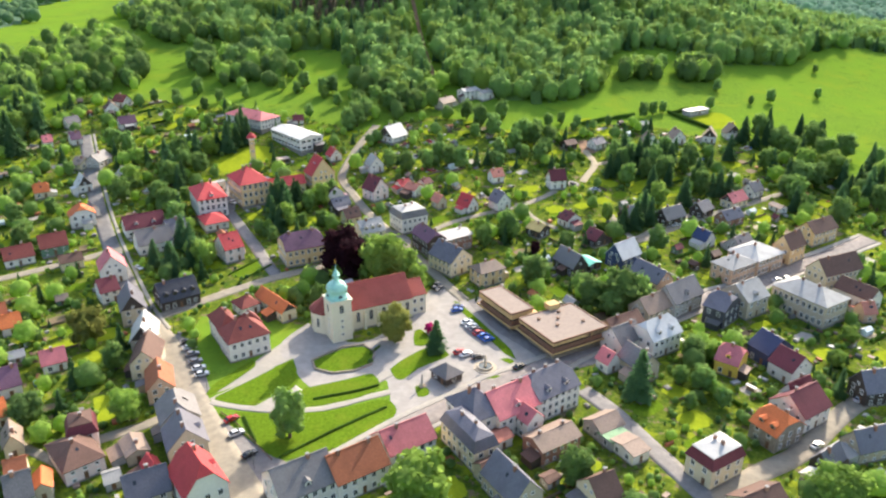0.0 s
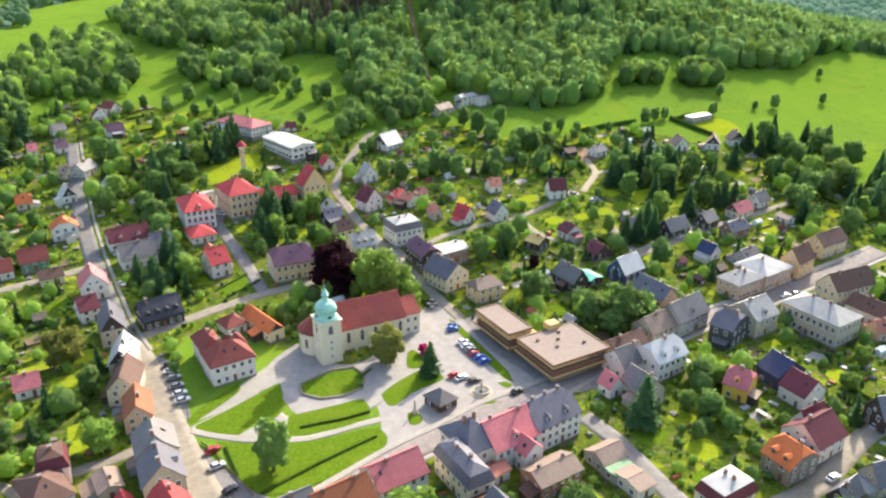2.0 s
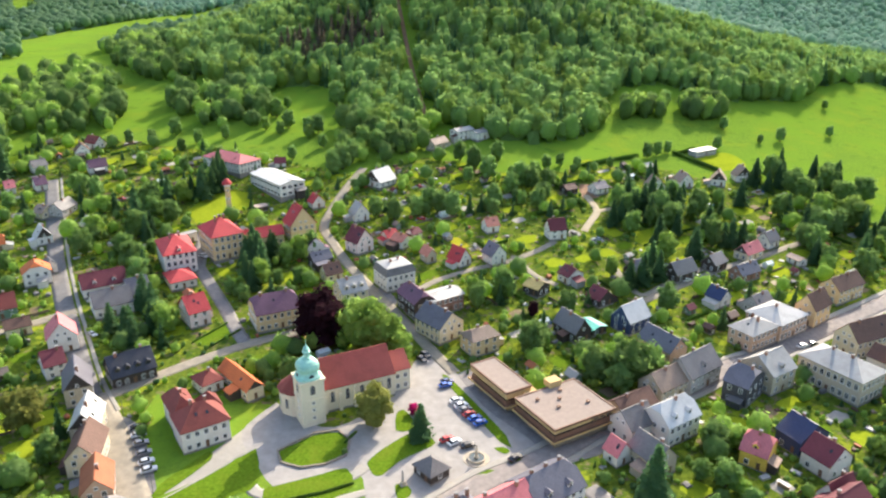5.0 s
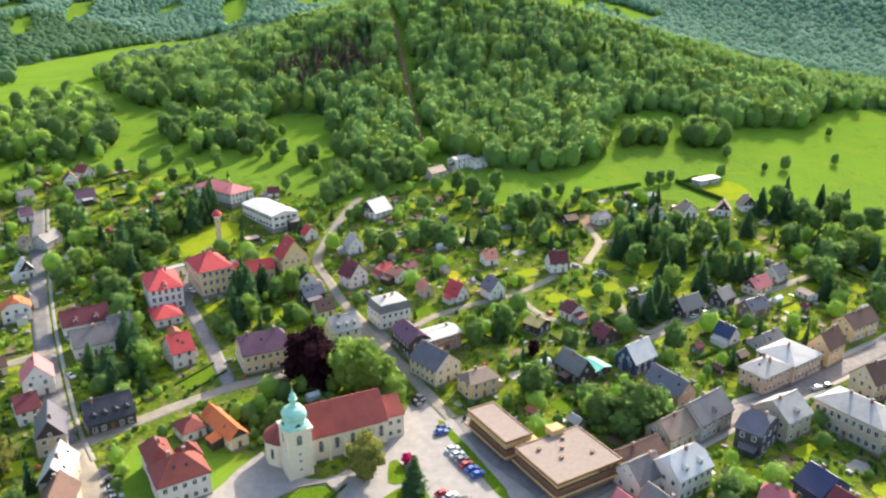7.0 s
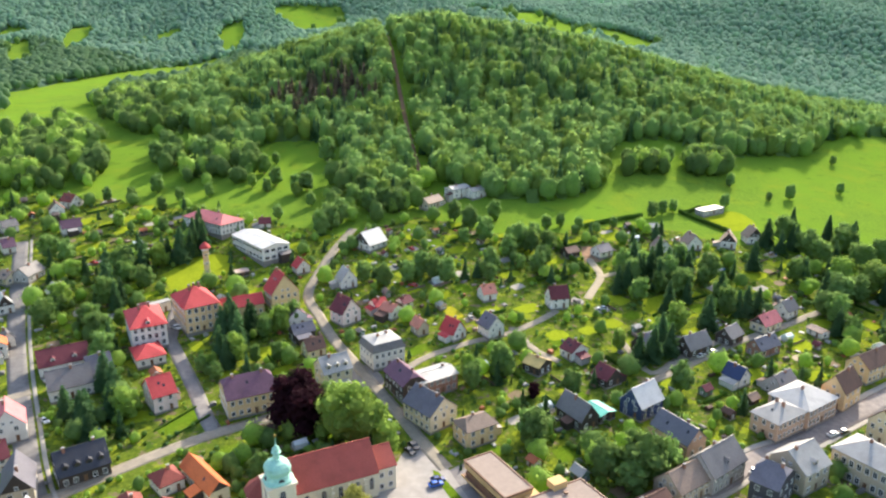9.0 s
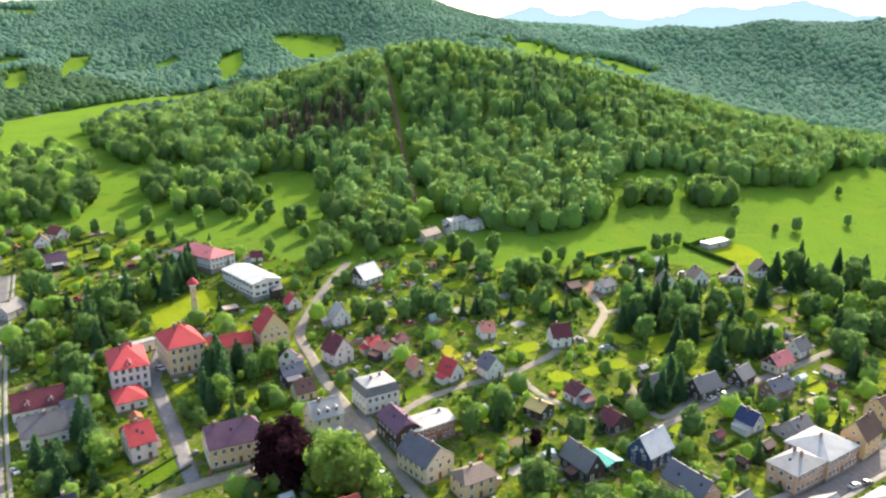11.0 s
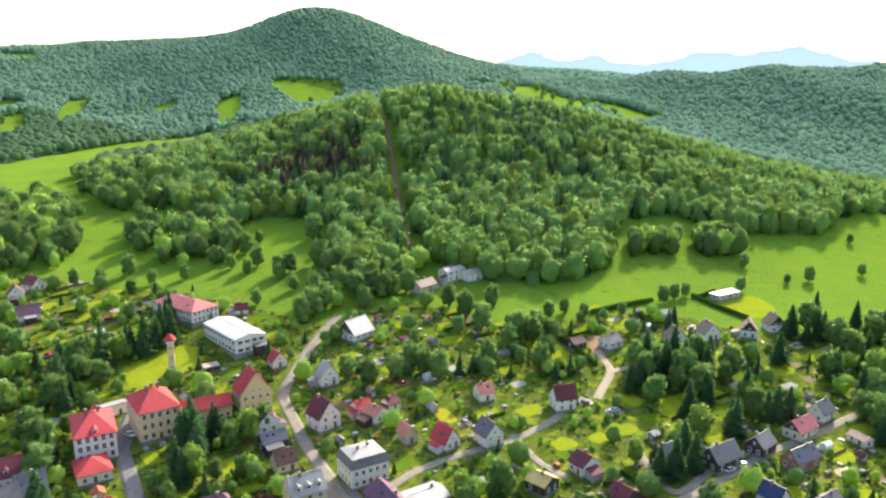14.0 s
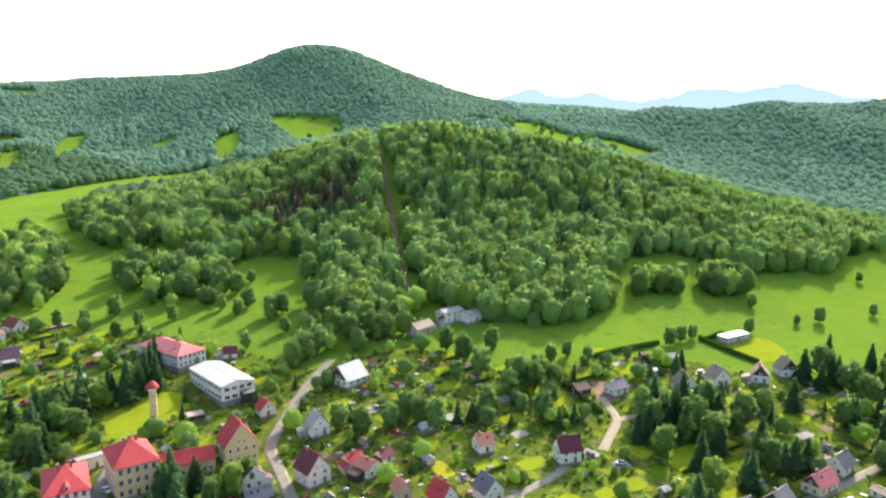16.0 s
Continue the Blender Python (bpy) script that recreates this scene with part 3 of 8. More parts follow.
ROOFS = {
    "red": roofing("tiles_red", (0.44, 0.052, 0.055)),
    "rose": roofing("tiles_rose", (0.52, 0.155, 0.16)),
    "salmon": roofing("tiles_salmon", (0.52, 0.20, 0.14)),
    "orange": roofing("tiles_orange", (0.58, 0.15, 0.045)),
    "rust": roofing("tiles_rust", (0.32, 0.105, 0.048)),
    "brick": roofing("tiles_brick", (0.19, 0.046, 0.036)),
    "maroon": roofing("tiles_maroon", (0.145, 0.034, 0.042)),
    "brown": roofing("tiles_brown", (0.118, 0.064, 0.048)),
    "tan": roofing("sheet_tan", (0.265, 0.19, 0.145), 0.7),
    "purple": roofing("tiles_purple", (0.15, 0.075, 0.11)),
    "slate": roofing("slates_blue", (0.132, 0.126, 0.150), 0.5),
    "grey": roofing("sheet_grey", (0.165, 0.152, 0.148), 0.6),
    "light": roofing("sheet_zinc", (0.33, 0.32, 0.30), 0.55, metal=0.0, relief=0.35, seam=0.6, spread=0.1),
    "white": roofing("sheet_white", (0.48, 0.47, 0.45), 0.45, relief=0.3, seam=0.6, spread=0.07),
    "black": roofing("slates_black", (0.035, 0.038, 0.05), 0.5),
    "navy": roofing("slates_navy", (0.03, 0.045, 0.11), 0.5),
    "ochre": roofing("sheet_ochre", (0.45, 0.34, 0.13), 0.8),
    "green": roofing("felt_green", (0.19, 0.30, 0.17), 0.8),
    "teal": roofing("sheet_teal", (0.07, 0.42, 0.34), 0.5),
    "felt": roofing("felt_brown", (0.40, 0.31, 0.25), 0.9, relief=0.1),
}
WALL_WORDS = {"white": "white plastered", "cream": "cream plastered", "beige": "beige plastered", "ochre": "ochre plastered", "yellow": "yellow plastered",
              "pink": "pale pink plastered", "tan": "tan plastered", "green": "green boarded", "grey": "grey plastered", "timber": "dark timber",
              "slate": "slate-clad", "stone": "brown rubble-stone", "brick": "red-brick", "blue": "dark blue boarded"}
ROOF_WORDS = {"red": "bright red tiled", "rose": "rose-red tiled", "salmon": "salmon tiled", "orange": "orange tiled", "rust": "rust-coloured tiled",
              "brick": "brick-red tiled", "maroon": "maroon tiled", "brown": "brown tiled", "tan": "tan sheet", "purple": "purple-brown tiled",
              "slate": "blue-grey slate", "grey": "grey sheet", "light": "pale zinc", "white": "white sheet-metal", "black": "black slate",
              "navy": "navy slate", "ochre": "ochre felt", "green": "green felt", "teal": "teal sheet", "felt": "brown felt"}
GLASS = surface("window_glass", (0.025, 0.03, 0.036), 0.08, 0.1, 0.5, 0.3, spec=0.6)
FRAME = surface("window_frame_white", (0.72, 0.71, 0.68), 0.6, 0.05, 3.0, 0.5)
DOORM = surface("door_wood", (0.14, 0.075, 0.04), 0.6, 0.2, 4.0, 0.5)
CHIM = surface("chimney_brick", (0.30, 0.15, 0.10), 0.9, 0.2, 4.0, 0.5, vary=0.2)
CAPM = surface("chimney_cap", (0.33, 0.31, 0.29), 0.9, 0.1, 3.0, 0.5)
PLINTH = surface("plinth_stone", (0.22, 0.20, 0.18), 0.95, 0.15, 2.0, 0.4, 5.0, 0.4)


# ---- shapes ----
def part(name, geo, mat, parent, label="", m=None):
    """One mesh object under a thing or a part. geo: (verts, faces) or mesh data."""
    me = geo if isinstance(geo, bpy.types.Mesh) else mesh_from(name, geo[0], geo[1], mat)
    ob = new(name, me)
    ob.parent = parent
    if m is not None:
        ob.matrix_basis = m
    if label:
        tagged(ob, label)
    return ob


def box_geo(x0, x1, y0, y1, z0, z1):
    v = [(x, y, z) for z in (z0, z1) for x, y in ((x0, y0), (x1, y0), (x1, y1), (x0, y1))]
    return v, [(3, 2, 1, 0), (4, 5, 6, 7), (0, 1, 5, 4), (1, 2, 6, 5), (2, 3, 7, 6), (3, 0, 4, 7)]


def geo_join(*geos):
    vs, fs = [], []
    for v, f in geos:
        k = len(vs)
        vs += [tuple(p) for p in v]
        fs += [tuple(i + k for i in q) for q in f]
    return vs, fs


def turned(geo, quarter):
    """Swap axes for a ridge across the front."""
    if not quarter:
        return geo
    return [(-y, x, z) for x, y, z in geo[0]], geo[1]


def frame_mesh(w, h):
    t, d = 0.12, 0.09
    return mesh_from("window", *geo_join(box_geo(-w / 2 - t, w / 2 + t, -d, 0.05, -0.12, 0), box_geo(-w / 2 - t, w / 2 + t, -d, 0.05, h, h + t),
                                         box_geo(-w / 2 - t, -w / 2, -d, 0.05, 0, h), box_geo(w / 2, w / 2 + t, -d, 0.05, 0, h),
                                         box_geo(-0.04, 0.04, -d + 0.02, 0.05, 0, h)), FRAME)


def pane_mesh(w, h):
    return mesh_from("pane", *box_geo(-w / 2, w / 2, -0.03, 0.04, 0, h), GLASS)


WIN = {k: (frame_mesh(*s), pane_mesh(*s)) for k, s in {"std": (1.05, 1.45), "tall": (1.15, 1.9), "small": (0.75, 0.8), "wide": (2.1, 1.4)}.items()}
DOOR = mesh_from("door", *geo_join(box_geo(-0.5, 0.5, -0.06, 0.05, 0, 2.05), box_geo(-0.62, 0.62, -0.03, 0.05, 2.05, 2.2)), DOORM)


def window(parent, kind, m):
    w = part("window", WIN[kind][0], None, parent, m=m)
    part("pane", WIN[kind][1], None, w)
    return w


def gable_roof(L, W, h, rh, o=0.45, og=0.35, t=0.22):
    s = rh / (W / 2)
    ze, zr = h - o * s, h + rh
    out = []
    for k in (-1, 1):
        y = k * (W / 2 + o)
        v = [(-L / 2 - og, y, ze), (L / 2 + og, y, ze), (L / 2 + og, 0, zr), (-L / 2 - og, 0, zr)]
        v += [(a, b, c + t) for a, b, c in v]
        f = [(0, 3, 2, 1), (4, 5, 6, 7), (0, 1, 5, 4), (1, 2, 6, 5), (2, 3, 7, 6), (3, 0, 4, 7)]
        if k > 0:
            f = [tuple(reversed(q)) for q in f]
        out.append((v, f))
    return geo_join(*out, box_geo(-L / 2 - og, L / 2 + og, -0.13, 0.13, zr + t - 0.05, zr + t + 0.07))


def hip_roof(L, W, h, rh, hip=1.0, o=0.45, t=0.22, lift=0.0):
    s = rh / (W / 2)
    ze, zr = h - o * s + lift, h + rh + lift
    a, b = L / 2 + o, W / 2 + o
    r = max(a - hip * b, 0.05)
    v = [(-a, -b, ze), (a, -b, ze), (a, b, ze), (-a, b, ze), (-r, 0, zr), (r, 0, zr)]
    v += [(p, q, z + t) for p, q, z in v]
    f = [(6, 7, 11, 10), (8, 9, 10, 11), (7, 8, 11), (9, 6, 10), (1, 0, 4, 5), (3, 2, 5, 4), (2, 1, 5), (0, 3, 4)]
    f += [(0, 1, 7, 6), (1, 2, 8, 7), (2, 3, 9, 8), (3, 0, 6, 9)]
    return v, f


def half_hip(L, W, h, rh, o=0.45, og=0.35, t=0.22, cut=0.4):
    """Gable roof whose ends are clipped near the ridge."""
    s = rh / (W / 2)
    ze, zr = h - o * s, h + rh
    zc = h + rh * (1 - cut)
    yc = W / 2 * cut
    a, b, r = L / 2 + og, W / 2 + o, L / 2 + og - yc * 0.9
    v = [(-a, -b, ze), (a, -b, ze), (a, -yc, zc), (r, 0, zr), (-r, 0, zr), (-a, -yc, zc), (a, b, ze), (-a, b, ze), (a, yc, zc), (-a, yc, zc)]
    n = len(v)
    v += [(p, q, z + t) for p, q, z in v]
    top = [(0, 1, 2, 3, 4, 5), (6, 7, 9, 4, 3, 8), (2, 8, 3), (9, 5, 4)]
    f = [tuple(i + n for i in q) for q in top] + [tuple(reversed(q)) for q in top]
    rim = [0, 1, 2, 8, 6, 7, 9, 5]
    f += [(i, j, j + n, i + n) for i, j in zip(rim, rim[1:] + rim[:1])]
    return v, f


def body_geo(L, W, h, rh, gable):
    v = [(-L / 2, -W / 2, -2.5), (L / 2, -W / 2, -2.5), (L / 2, W / 2, -2.5), (-L / 2, W / 2, -2.5),
         (-L / 2, -W / 2, h), (L / 2, -W / 2, h), (L / 2, W / 2, h), (-L / 2, W / 2, h)]
    f = [(3, 2, 1, 0), (0, 1, 5, 4), (2, 3, 7, 6)]
    if gable:
        k = 0.99
        v += [(-L / 2, 0, h + rh * k), (L / 2, 0, h + rh * k)]
        f += [(1, 2, 6, 9, 5), (3, 0, 4, 8, 7), (4, 5, 9, 8), (6, 7, 8, 9)]
    else:
        f += [(1, 2, 6, 5), (3, 0, 4, 7), (4, 5, 6, 7)]
    return v, f


CHIM_ME = mesh_from("chimney", *box_geo(-0.38, 0.38, -0.32, 0.32, -1.6, 1.0), CHIM)
CAP_ME = mesh_from("cap", *geo_join(box_geo(-0.46, 0.46, -0.4, 0.4, 1.0, 1.12), box_geo(-0.12, 0.12, -0.12, 0.12, 1.12, 1.3)), CAPM)
SKYLIGHT = mesh_from("roof_window", *geo_join(box_geo(-0.36, 0.36, -0.48, 0.48, -0.02, 0.07)), GLASS)
house_rng = random.Random(5)
FOOTPRINTS = []
HOUSES = []


def chimney(parent, x, y, z):
    c = part("chimney", CHIM_ME, None, parent, m=pose(x, y, z))
    part("cap", CAP_ME, None, c)


def house(x, y, rot, L, W, h, rh, roof="gable", cover="red", wall="white", ridge="x", hip=1.0, floors=2, chim=1, gable="", dormers=0, cover2="", win="std",
          name="house", label="", sink=0.0, parent=None, group="houses of the town"):
    """A house: front along local x, facing -y. roof: gable, hip, half, mansard or flat."""
    if y > 292 and L < 14.5 and parent is None and not label:
        L, W, h, rh = L * 0.87, W * 0.87, h * 0.88, rh * 0.88      # cottages of the upper village
    q = ridge == "y"
    Lu, Wv = (W, L) if q else (L, W)
    z = zland(x, y) - sink
    M = pose(x, y, z, 0, 0, rot)
    if parent is None:
        e = new(name)
        e.matrix_world = M
        words = label or f"{WALL_WORDS[wall]} {'house' if name == 'house' else name.replace('_', ' ')} with a {ROOF_WORDS[cover]} {'half-hipped' if roof == 'half' else 'hipped' if roof == 'hip' else roof} roof"
        tagged(e, words, "house" if name == "house" else name.replace("_", " "), group)
    else:
        e = new("wing")
        e.parent = parent
        e.matrix_basis = parent.matrix_world.inverted() @ M
    FOOTPRINTS.append((x, y, rot, L, W))
    if parent is None and name == "house" and not label:
        HOUSES.append((e, x, y, rot, L, W, h, wall, cover))
    b = part("wall", turned(body_geo(Lu, Wv, h, rh, roof in ("gable", "half")) if roof != "half" else body_geo(Lu, Wv, h, rh * 0.62, False), q), WALLS[wall], e)
    part("plinth", geo_join(box_geo(-L / 2 - 0.06, L / 2 + 0.06, -W / 2 - 0.06, W / 2 + 0.06, -2.4, 0.45)), PLINTH, e)
    R = ROOFS[cover]
    if roof == "gable":
        part("roof", turned(gable_roof(Lu, Wv, h, rh), q), R, e)
    elif roof == "half":
        part("roof", turned(half_hip(Lu, Wv, h, rh), q), R, e)
        for k in (-1, 1):
            yc = Wv / 2 * 0.4
            v = [(k * (Lu / 2 - 0.01), -Wv / 2, h), (k * (Lu / 2 - 0.01), Wv / 2, h), (k * (Lu / 2 - 0.01), yc, h + rh * 0.6), (k * (Lu / 2 - 0.01), -yc, h + rh * 0.6)]
            v += [(a - k * 0.3, c, d) for a, c, d in v]
            part("gable", turned((v, [(0, 1, 2, 3), (7, 6, 5, 4), (0, 4, 5, 1), (1, 5, 6, 2), (2, 6, 7, 3), (3, 7, 4, 0)]), q), WALLS[gable or wall], e)
    elif roof == "hip":
        part("roof", turned(hip_roof(Lu, Wv, h, rh, hip), q), R, e)
    elif roof == "mansard":
        mh, i = 2.7, 1.1
        a, c = L / 2 + 0.4, W / 2 + 0.4
        v = [(-a, -c, h), (a, -c, h), (a, c, h), (-a, c, h)]
        v += [(s * (a - i), t * (c - i), h + mh) for s, t in ((-1, -1), (1, -1), (1, 1), (-1, 1))]
        part("mansard", (v, [(3, 2, 1, 0), (4, 5, 6, 7), (0, 1, 5, 4), (1, 2, 6, 5), (2, 3, 7, 6), (3, 0, 4, 7)]), R, e)
        part("roof", turned(hip_roof(Lu - 1.8, Wv - 1.8, h + mh, rh, hip, 0.25), q), ROOFS[cover2 or cover], e)
    else:
        part("roof", geo_join(box_geo(-L / 2 - 0.35, L / 2 + 0.35, -W / 2 - 0.35, W / 2 + 0.35, h, h + 0.3)), R, e)
    if gable and roof == "gable":
        for k in (-1, 1):
            u = k * (Lu / 2 + 0.05)
            v = [(u, -Wv / 2 + 0.1, h + 0.1), (u, Wv / 2 - 0.1, h + 0.1), (u, 0, h + rh - 0.15)]
            v += [(u - k * 0.1, b2, c2) for _, b2, c2 in v]
            f = [(0, 1, 2), (5, 4, 3), (0, 3, 4, 1), (1, 4, 5, 2), (2, 5, 3, 0)]
            part("gable_boarding", turned((v, f), q), WALLS[gable], e, f"{WALL_WORDS[gable]} gable")
    # openings on the sides that can be looked at
    step = h / max(floors, 1)
    for side, (nx, ny, half, run) in enumerate(((0, -1, W / 2, L), (1, 0, L / 2, W), (-1, 0, L / 2, W))):
        wn = Matrix.Rotation(radians(rot), 3, "Z") @ Vector((nx, ny, 0))
        p = Vector((x, y, 0)) + wn * half
        if wn.dot(Vector((3, 45, 0)) - p) < 0:
            continue
        ang = {0: 0, 1: 90, 2: -90}[side]
        n = max(1, int((run - 0.6) / (3.2 if win == "wide" else 2.9 if name != "house" or not (label or win == "tall" or run > 12.5) else 2.25)))
        for fl in range(floors):
            for k in range(n):
                u = (k - (n - 1) / 2) * (run - 0.8) / n
                base = fl * step + min(1.0, step * 0.34)
                m = pose(nx * half, ny * half, base, 0, 0, ang) @ Matrix.Translation((u, 0, 0))
                if fl == 0 and side == 0 and k == n // 2:
                    part("door", DOOR, None, e, m=pose(u, -half, 0.25))
                else:
                    window(e, win if step > 2.3 else "small", m)
        # attic window in a gable
        end = (side == 0) == q
        if roof == "gable" and end and rh > 3.2:
            for u in ((0,) if run < 8 else (-1.1, 1.1)):
                m = pose(nx * half, ny * half, h + 0.55, 0, 0, ang) @ Matrix.Translation((u, -0.11 if gable else 0, 0))
                window(e, "small", m)
    for k in range(chim):
        u = (house_rng.uniform(-0.3, 0.3) if chim == 1 else (k / (chim - 1) - 0.5) * 0.6) * Lu * (1 if roof in ("gable", "half") else 0.5)
        if roof == "flat":
            break
        cx, cy = u, house_rng.choice((-1, 1)) * 0.5
        if q:
            cx, cy = -cy, cx
        chimney(e, cx, cy, h + rh + (2.7 if roof == "mansard" else 0))
    if name == "house" and roof in ("gable", "half", "hip") and rh >= 2.4 and not dormers:
        s = math.atan2(rh, Wv / 2)
        free = Lu / 2 - 1.2 - (0 if roof == "gable" else Wv * 0.35)
        for side in (-1, 1):
            for k in range(house_rng.choice((0, 0, 0, 1, 2))):
                u = house_rng.uniform(-free, free) if free > 0 else 0.0
                rm = pose(u, side * Wv * house_rng.uniform(0.2, 0.3), 0)
                rm.translation.z = h + rh * (1 - abs(rm.translation.y) / (Wv / 2)) + 0.24
                rm = rm @ Matrix.Rotation(-side * s, 4, "X")
                part("roof_window", SKYLIGHT, None, e, m=(pose(0, 0, 0, 0, 0, 90) @ rm) if q else rm)
    for k in range(dormers):
        u = (k - (dormers - 1) / 2) * Lu / (dormers + 0.3)
        s = rh / (Wv / 2)
        y0 = -Wv / 2 + 0.9
        zb = h + 0.9 * s
        dep = min(1.5 / s, Wv / 2 - 0.9)
        v = [(u - 0.75, y0, zb - 0.3), (u + 0.75, y0, zb - 0.3), (u + 0.75, y0, zb + 1.15), (u, y0, zb + 1.6), (u - 0.75, y0, zb + 1.15)]
        v += [(a, y0 + dep + 0.4, max(c, zb + 0.6)) for a, _, c in v]
        f = [(0, 1, 2, 3, 4), (9, 8, 7, 6, 5), (0, 5, 6, 1), (1, 6, 7, 2), (4, 9, 5, 0)]
        d = part("dormer", turned((v, f), q), WALLS[wall], e)
        rv = []
        for s2 in (-1, 1):
            rv.append(([(u + s2 * 0.95, y0 - 0.2, zb + 1.02), (u, y0 - 0.2, zb + 1.62), (u, y0 + dep + 0.5, zb + 1.62), (u + s2 * 0.95, y0 + dep + 0.5, zb + 1.02),
                        (u + s2 * 0.95, y0 - 0.2, zb + 1.16), (u, y0 - 0.2, zb + 1.76), (u, y0 + dep + 0.5, zb + 1.76), (u + s2 * 0.95, y0 + dep + 0.5, zb + 1.16)],
                       [(0, 1, 2, 3), (7, 6, 5, 4), (0, 4, 5, 1), (1, 5, 6, 2), (2, 6, 7, 3), (3, 7, 4, 0)]))
        part("dormer_roof", turned(geo_join(*rv), q), R, d)
        wm = pose(u, y0 - 0.01, zb + 0.1)
        if q:
            wm = pose(0, 0, 0, 0, 0, 90) @ wm
        part("pane", WIN["small"][1], None, d, m=wm)
    return e

# ---- houses ----
rectory = house(-70.8, 207.0, 35, 13.0, 10.5, 7, 4.6, "hip", "brick", "white", "x", chim=2, label="two-storey white rectory with a brick-red hipped roof")
house(-70.9, 214.6, 35, 5.4, 6.0, 7, 3.0, "hip", "brick", "white", "y", chim=0, parent=rectory)
house(-78.9, 213.6, 35, 6.6, 12.5, 7, 3.4, "hip", "brick", "white", "y", chim=1, parent=rectory)
house(-67.0, 232.5, 44, 5.5, 18.1, 4, 2.6, "gable", "orange", "cream", "y", floors=1, chim=0, gable="timber")
house(-77.5, 232.4, 45, 6.7, 7.7, 3.6, 2.5, "hip", "brick", "white", "x", floors=1, chim=1)
house(-134.8, 255.3, 31, 9.1, 10.0, 6, 5, "gable", "rose", "white", "y")
house(-115.1, 226.5, 28, 7.7, 13.0, 6, 5, "gable", "slate", "beige", "y", gable="timber")
house(-129.3, 238.8, 40, 6.4, 8.0, 5, 3.5, "gable", "maroon", "white", "x")
house(-102.8, 207.4, 17, 7.4, 12.1, 6, 4.5, "gable", "white", "beige", "y", gable="timber")
house(-97.2, 195.2, 14, 8.0, 13.0, 5.6, 4.2, "gable", "brown", "cream", "y")
house(-88.6, 182.6, 24, 7.2, 11.5, 5.0, 3.6, "gable", "rust", "tan", "y")
house(-77.2, 166.2, 29, 9.8, 10.5, 6.2, 4.2, "half", "grey", "grey", "y", chim=1)
house(-71.3, 155.2, 29, 9.6, 10.0, 6.4, 5.0, "gable", "slate", "beige", "y", dormers=1, chim=2)
house(-62.4, 139.0, 38, 9.9, 12.2, 7.5, 6.5, "half", "red", "white", "y", dormers=1, chim=1)
house(-126.3, 194.5, 33, 6.7, 7.0, 3.5, 3, "gable", "rose", "white", "x", floors=1)
house(-132.9, 181.7, 37, 5.5, 9.0, 4, 4, "gable", "purple", "white", "x", floors=1)
house(-97.6, 150.2, 44, 9.4, 14.0, 4.6, 3, "hip", "brown", "pink", "x")
house(-99.8, 158.6, 29, 7.0, 8.0, 5.4, 1.0, "mansard", "maroon", "pink", "x", cover2="brown")
house(-116.7, 155.4, 33, 4.4, 8.0, 4, 3, "gable", "tan", "cream", "y", floors=1)
house(-127.4, 167.2, 42, 3.6, 8.0, 4, 3, "gable", "orange", "cream", "x", floors=1)
house(-108.8, 143.6, 29, 4.5, 8.0, 4, 3, "gable", "rust", "cream", "x", floors=1)
house(-104.3, 136.8, 33, 5.4, 9.0, 4.5, 4, "gable", "grey", "grey", "x", floors=1)
house(-100.4, 139.9, 28, 3.6, 6.7, 4, 1.5, "gable", "orange", "beige", "y", floors=1, chim=0)
house(-85.6, 143.6, 32, 3.6, 5.0, 2.6, 1.2, "gable", "light", "grey", "x", floors=1, chim=0, name="shed")
house(-84.6, 154.6, 36, 5.4, 8.0, 3.2, 1.2, "gable", "tan", "beige", "y", floors=1)
house(-77.3, 147.5, 40, 3.6, 5.0, 3, 2, "gable", "red", "beige", "y", floors=1, chim=0)
house(-74.7, 138.4, 31, 9.6, 9.0, 5, 4, "gable", "slate", "beige", "x")
house(-177.6, 266.7, 37, 10.5, 8.0, 3.6, 3.6, "gable", "brick", "white", "x", floors=1)
house(-168.4, 276.3, 35, 10.0, 9.0, 4.2, 4, "gable", "brick", "green", "x")
house(-155.3, 264.0, 36, 8.1, 7.0, 3.6, 2, "gable", "brown", "cream", "x", floors=1)
house(-151.5, 215.4, 35, 5.9, 7.0, 3.5, 3, "gable", "orange", "pink", "x", floors=1)
house(-159.1, 222.3, 40, 3.6, 7.0, 3.5, 3, "gable", "rust", "white", "x", floors=1)
house(-168.6, 302.3, 33, 11.5, 8.6, 6.5, 4.1, "half", "orange", "white", "y")
house(-201.2, 330.1, 33, 7.4, 7.7, 4, 3.7, "half", "orange", "cream", "x", floors=1)
house(-184.4, 337.3, 41, 7.4, 7.7, 4, 5.1, "gable", "white", "white", "y", floors=1, gable="timber")
house(-168.3, 311.4, 40, 5.2, 7.0, 4, 3, "gable", "grey", "white", "y", floors=1)
house(-214.4, 392.9, 44, 6.3, 6.9, 4, 3.7, "gable", "purple", "white", "x", floors=1)
house(-227.8, 388.7, 39, 5.1, 6.9, 4, 3.2, "gable", "rose", "white", "x", floors=1)
house(-212.3, 435.5, 32, 8.3, 7.7, 5, 4.1, "gable", "brown", "white", "y")
house(-211.7, 449.6, -24, 10.1, 7.7, 4, 3.7, "gable", "brick", "white", "x", floors=1)
house(-195.2, 415.8, 39, 10.4, 7.7, 4, 3.7, "gable", "purple", "white", "x", floors=1)
house(-189.9, 366.5, 82, 12.8, 8.6, 4, 3.7, "gable", "grey", "grey", "x", floors=1)
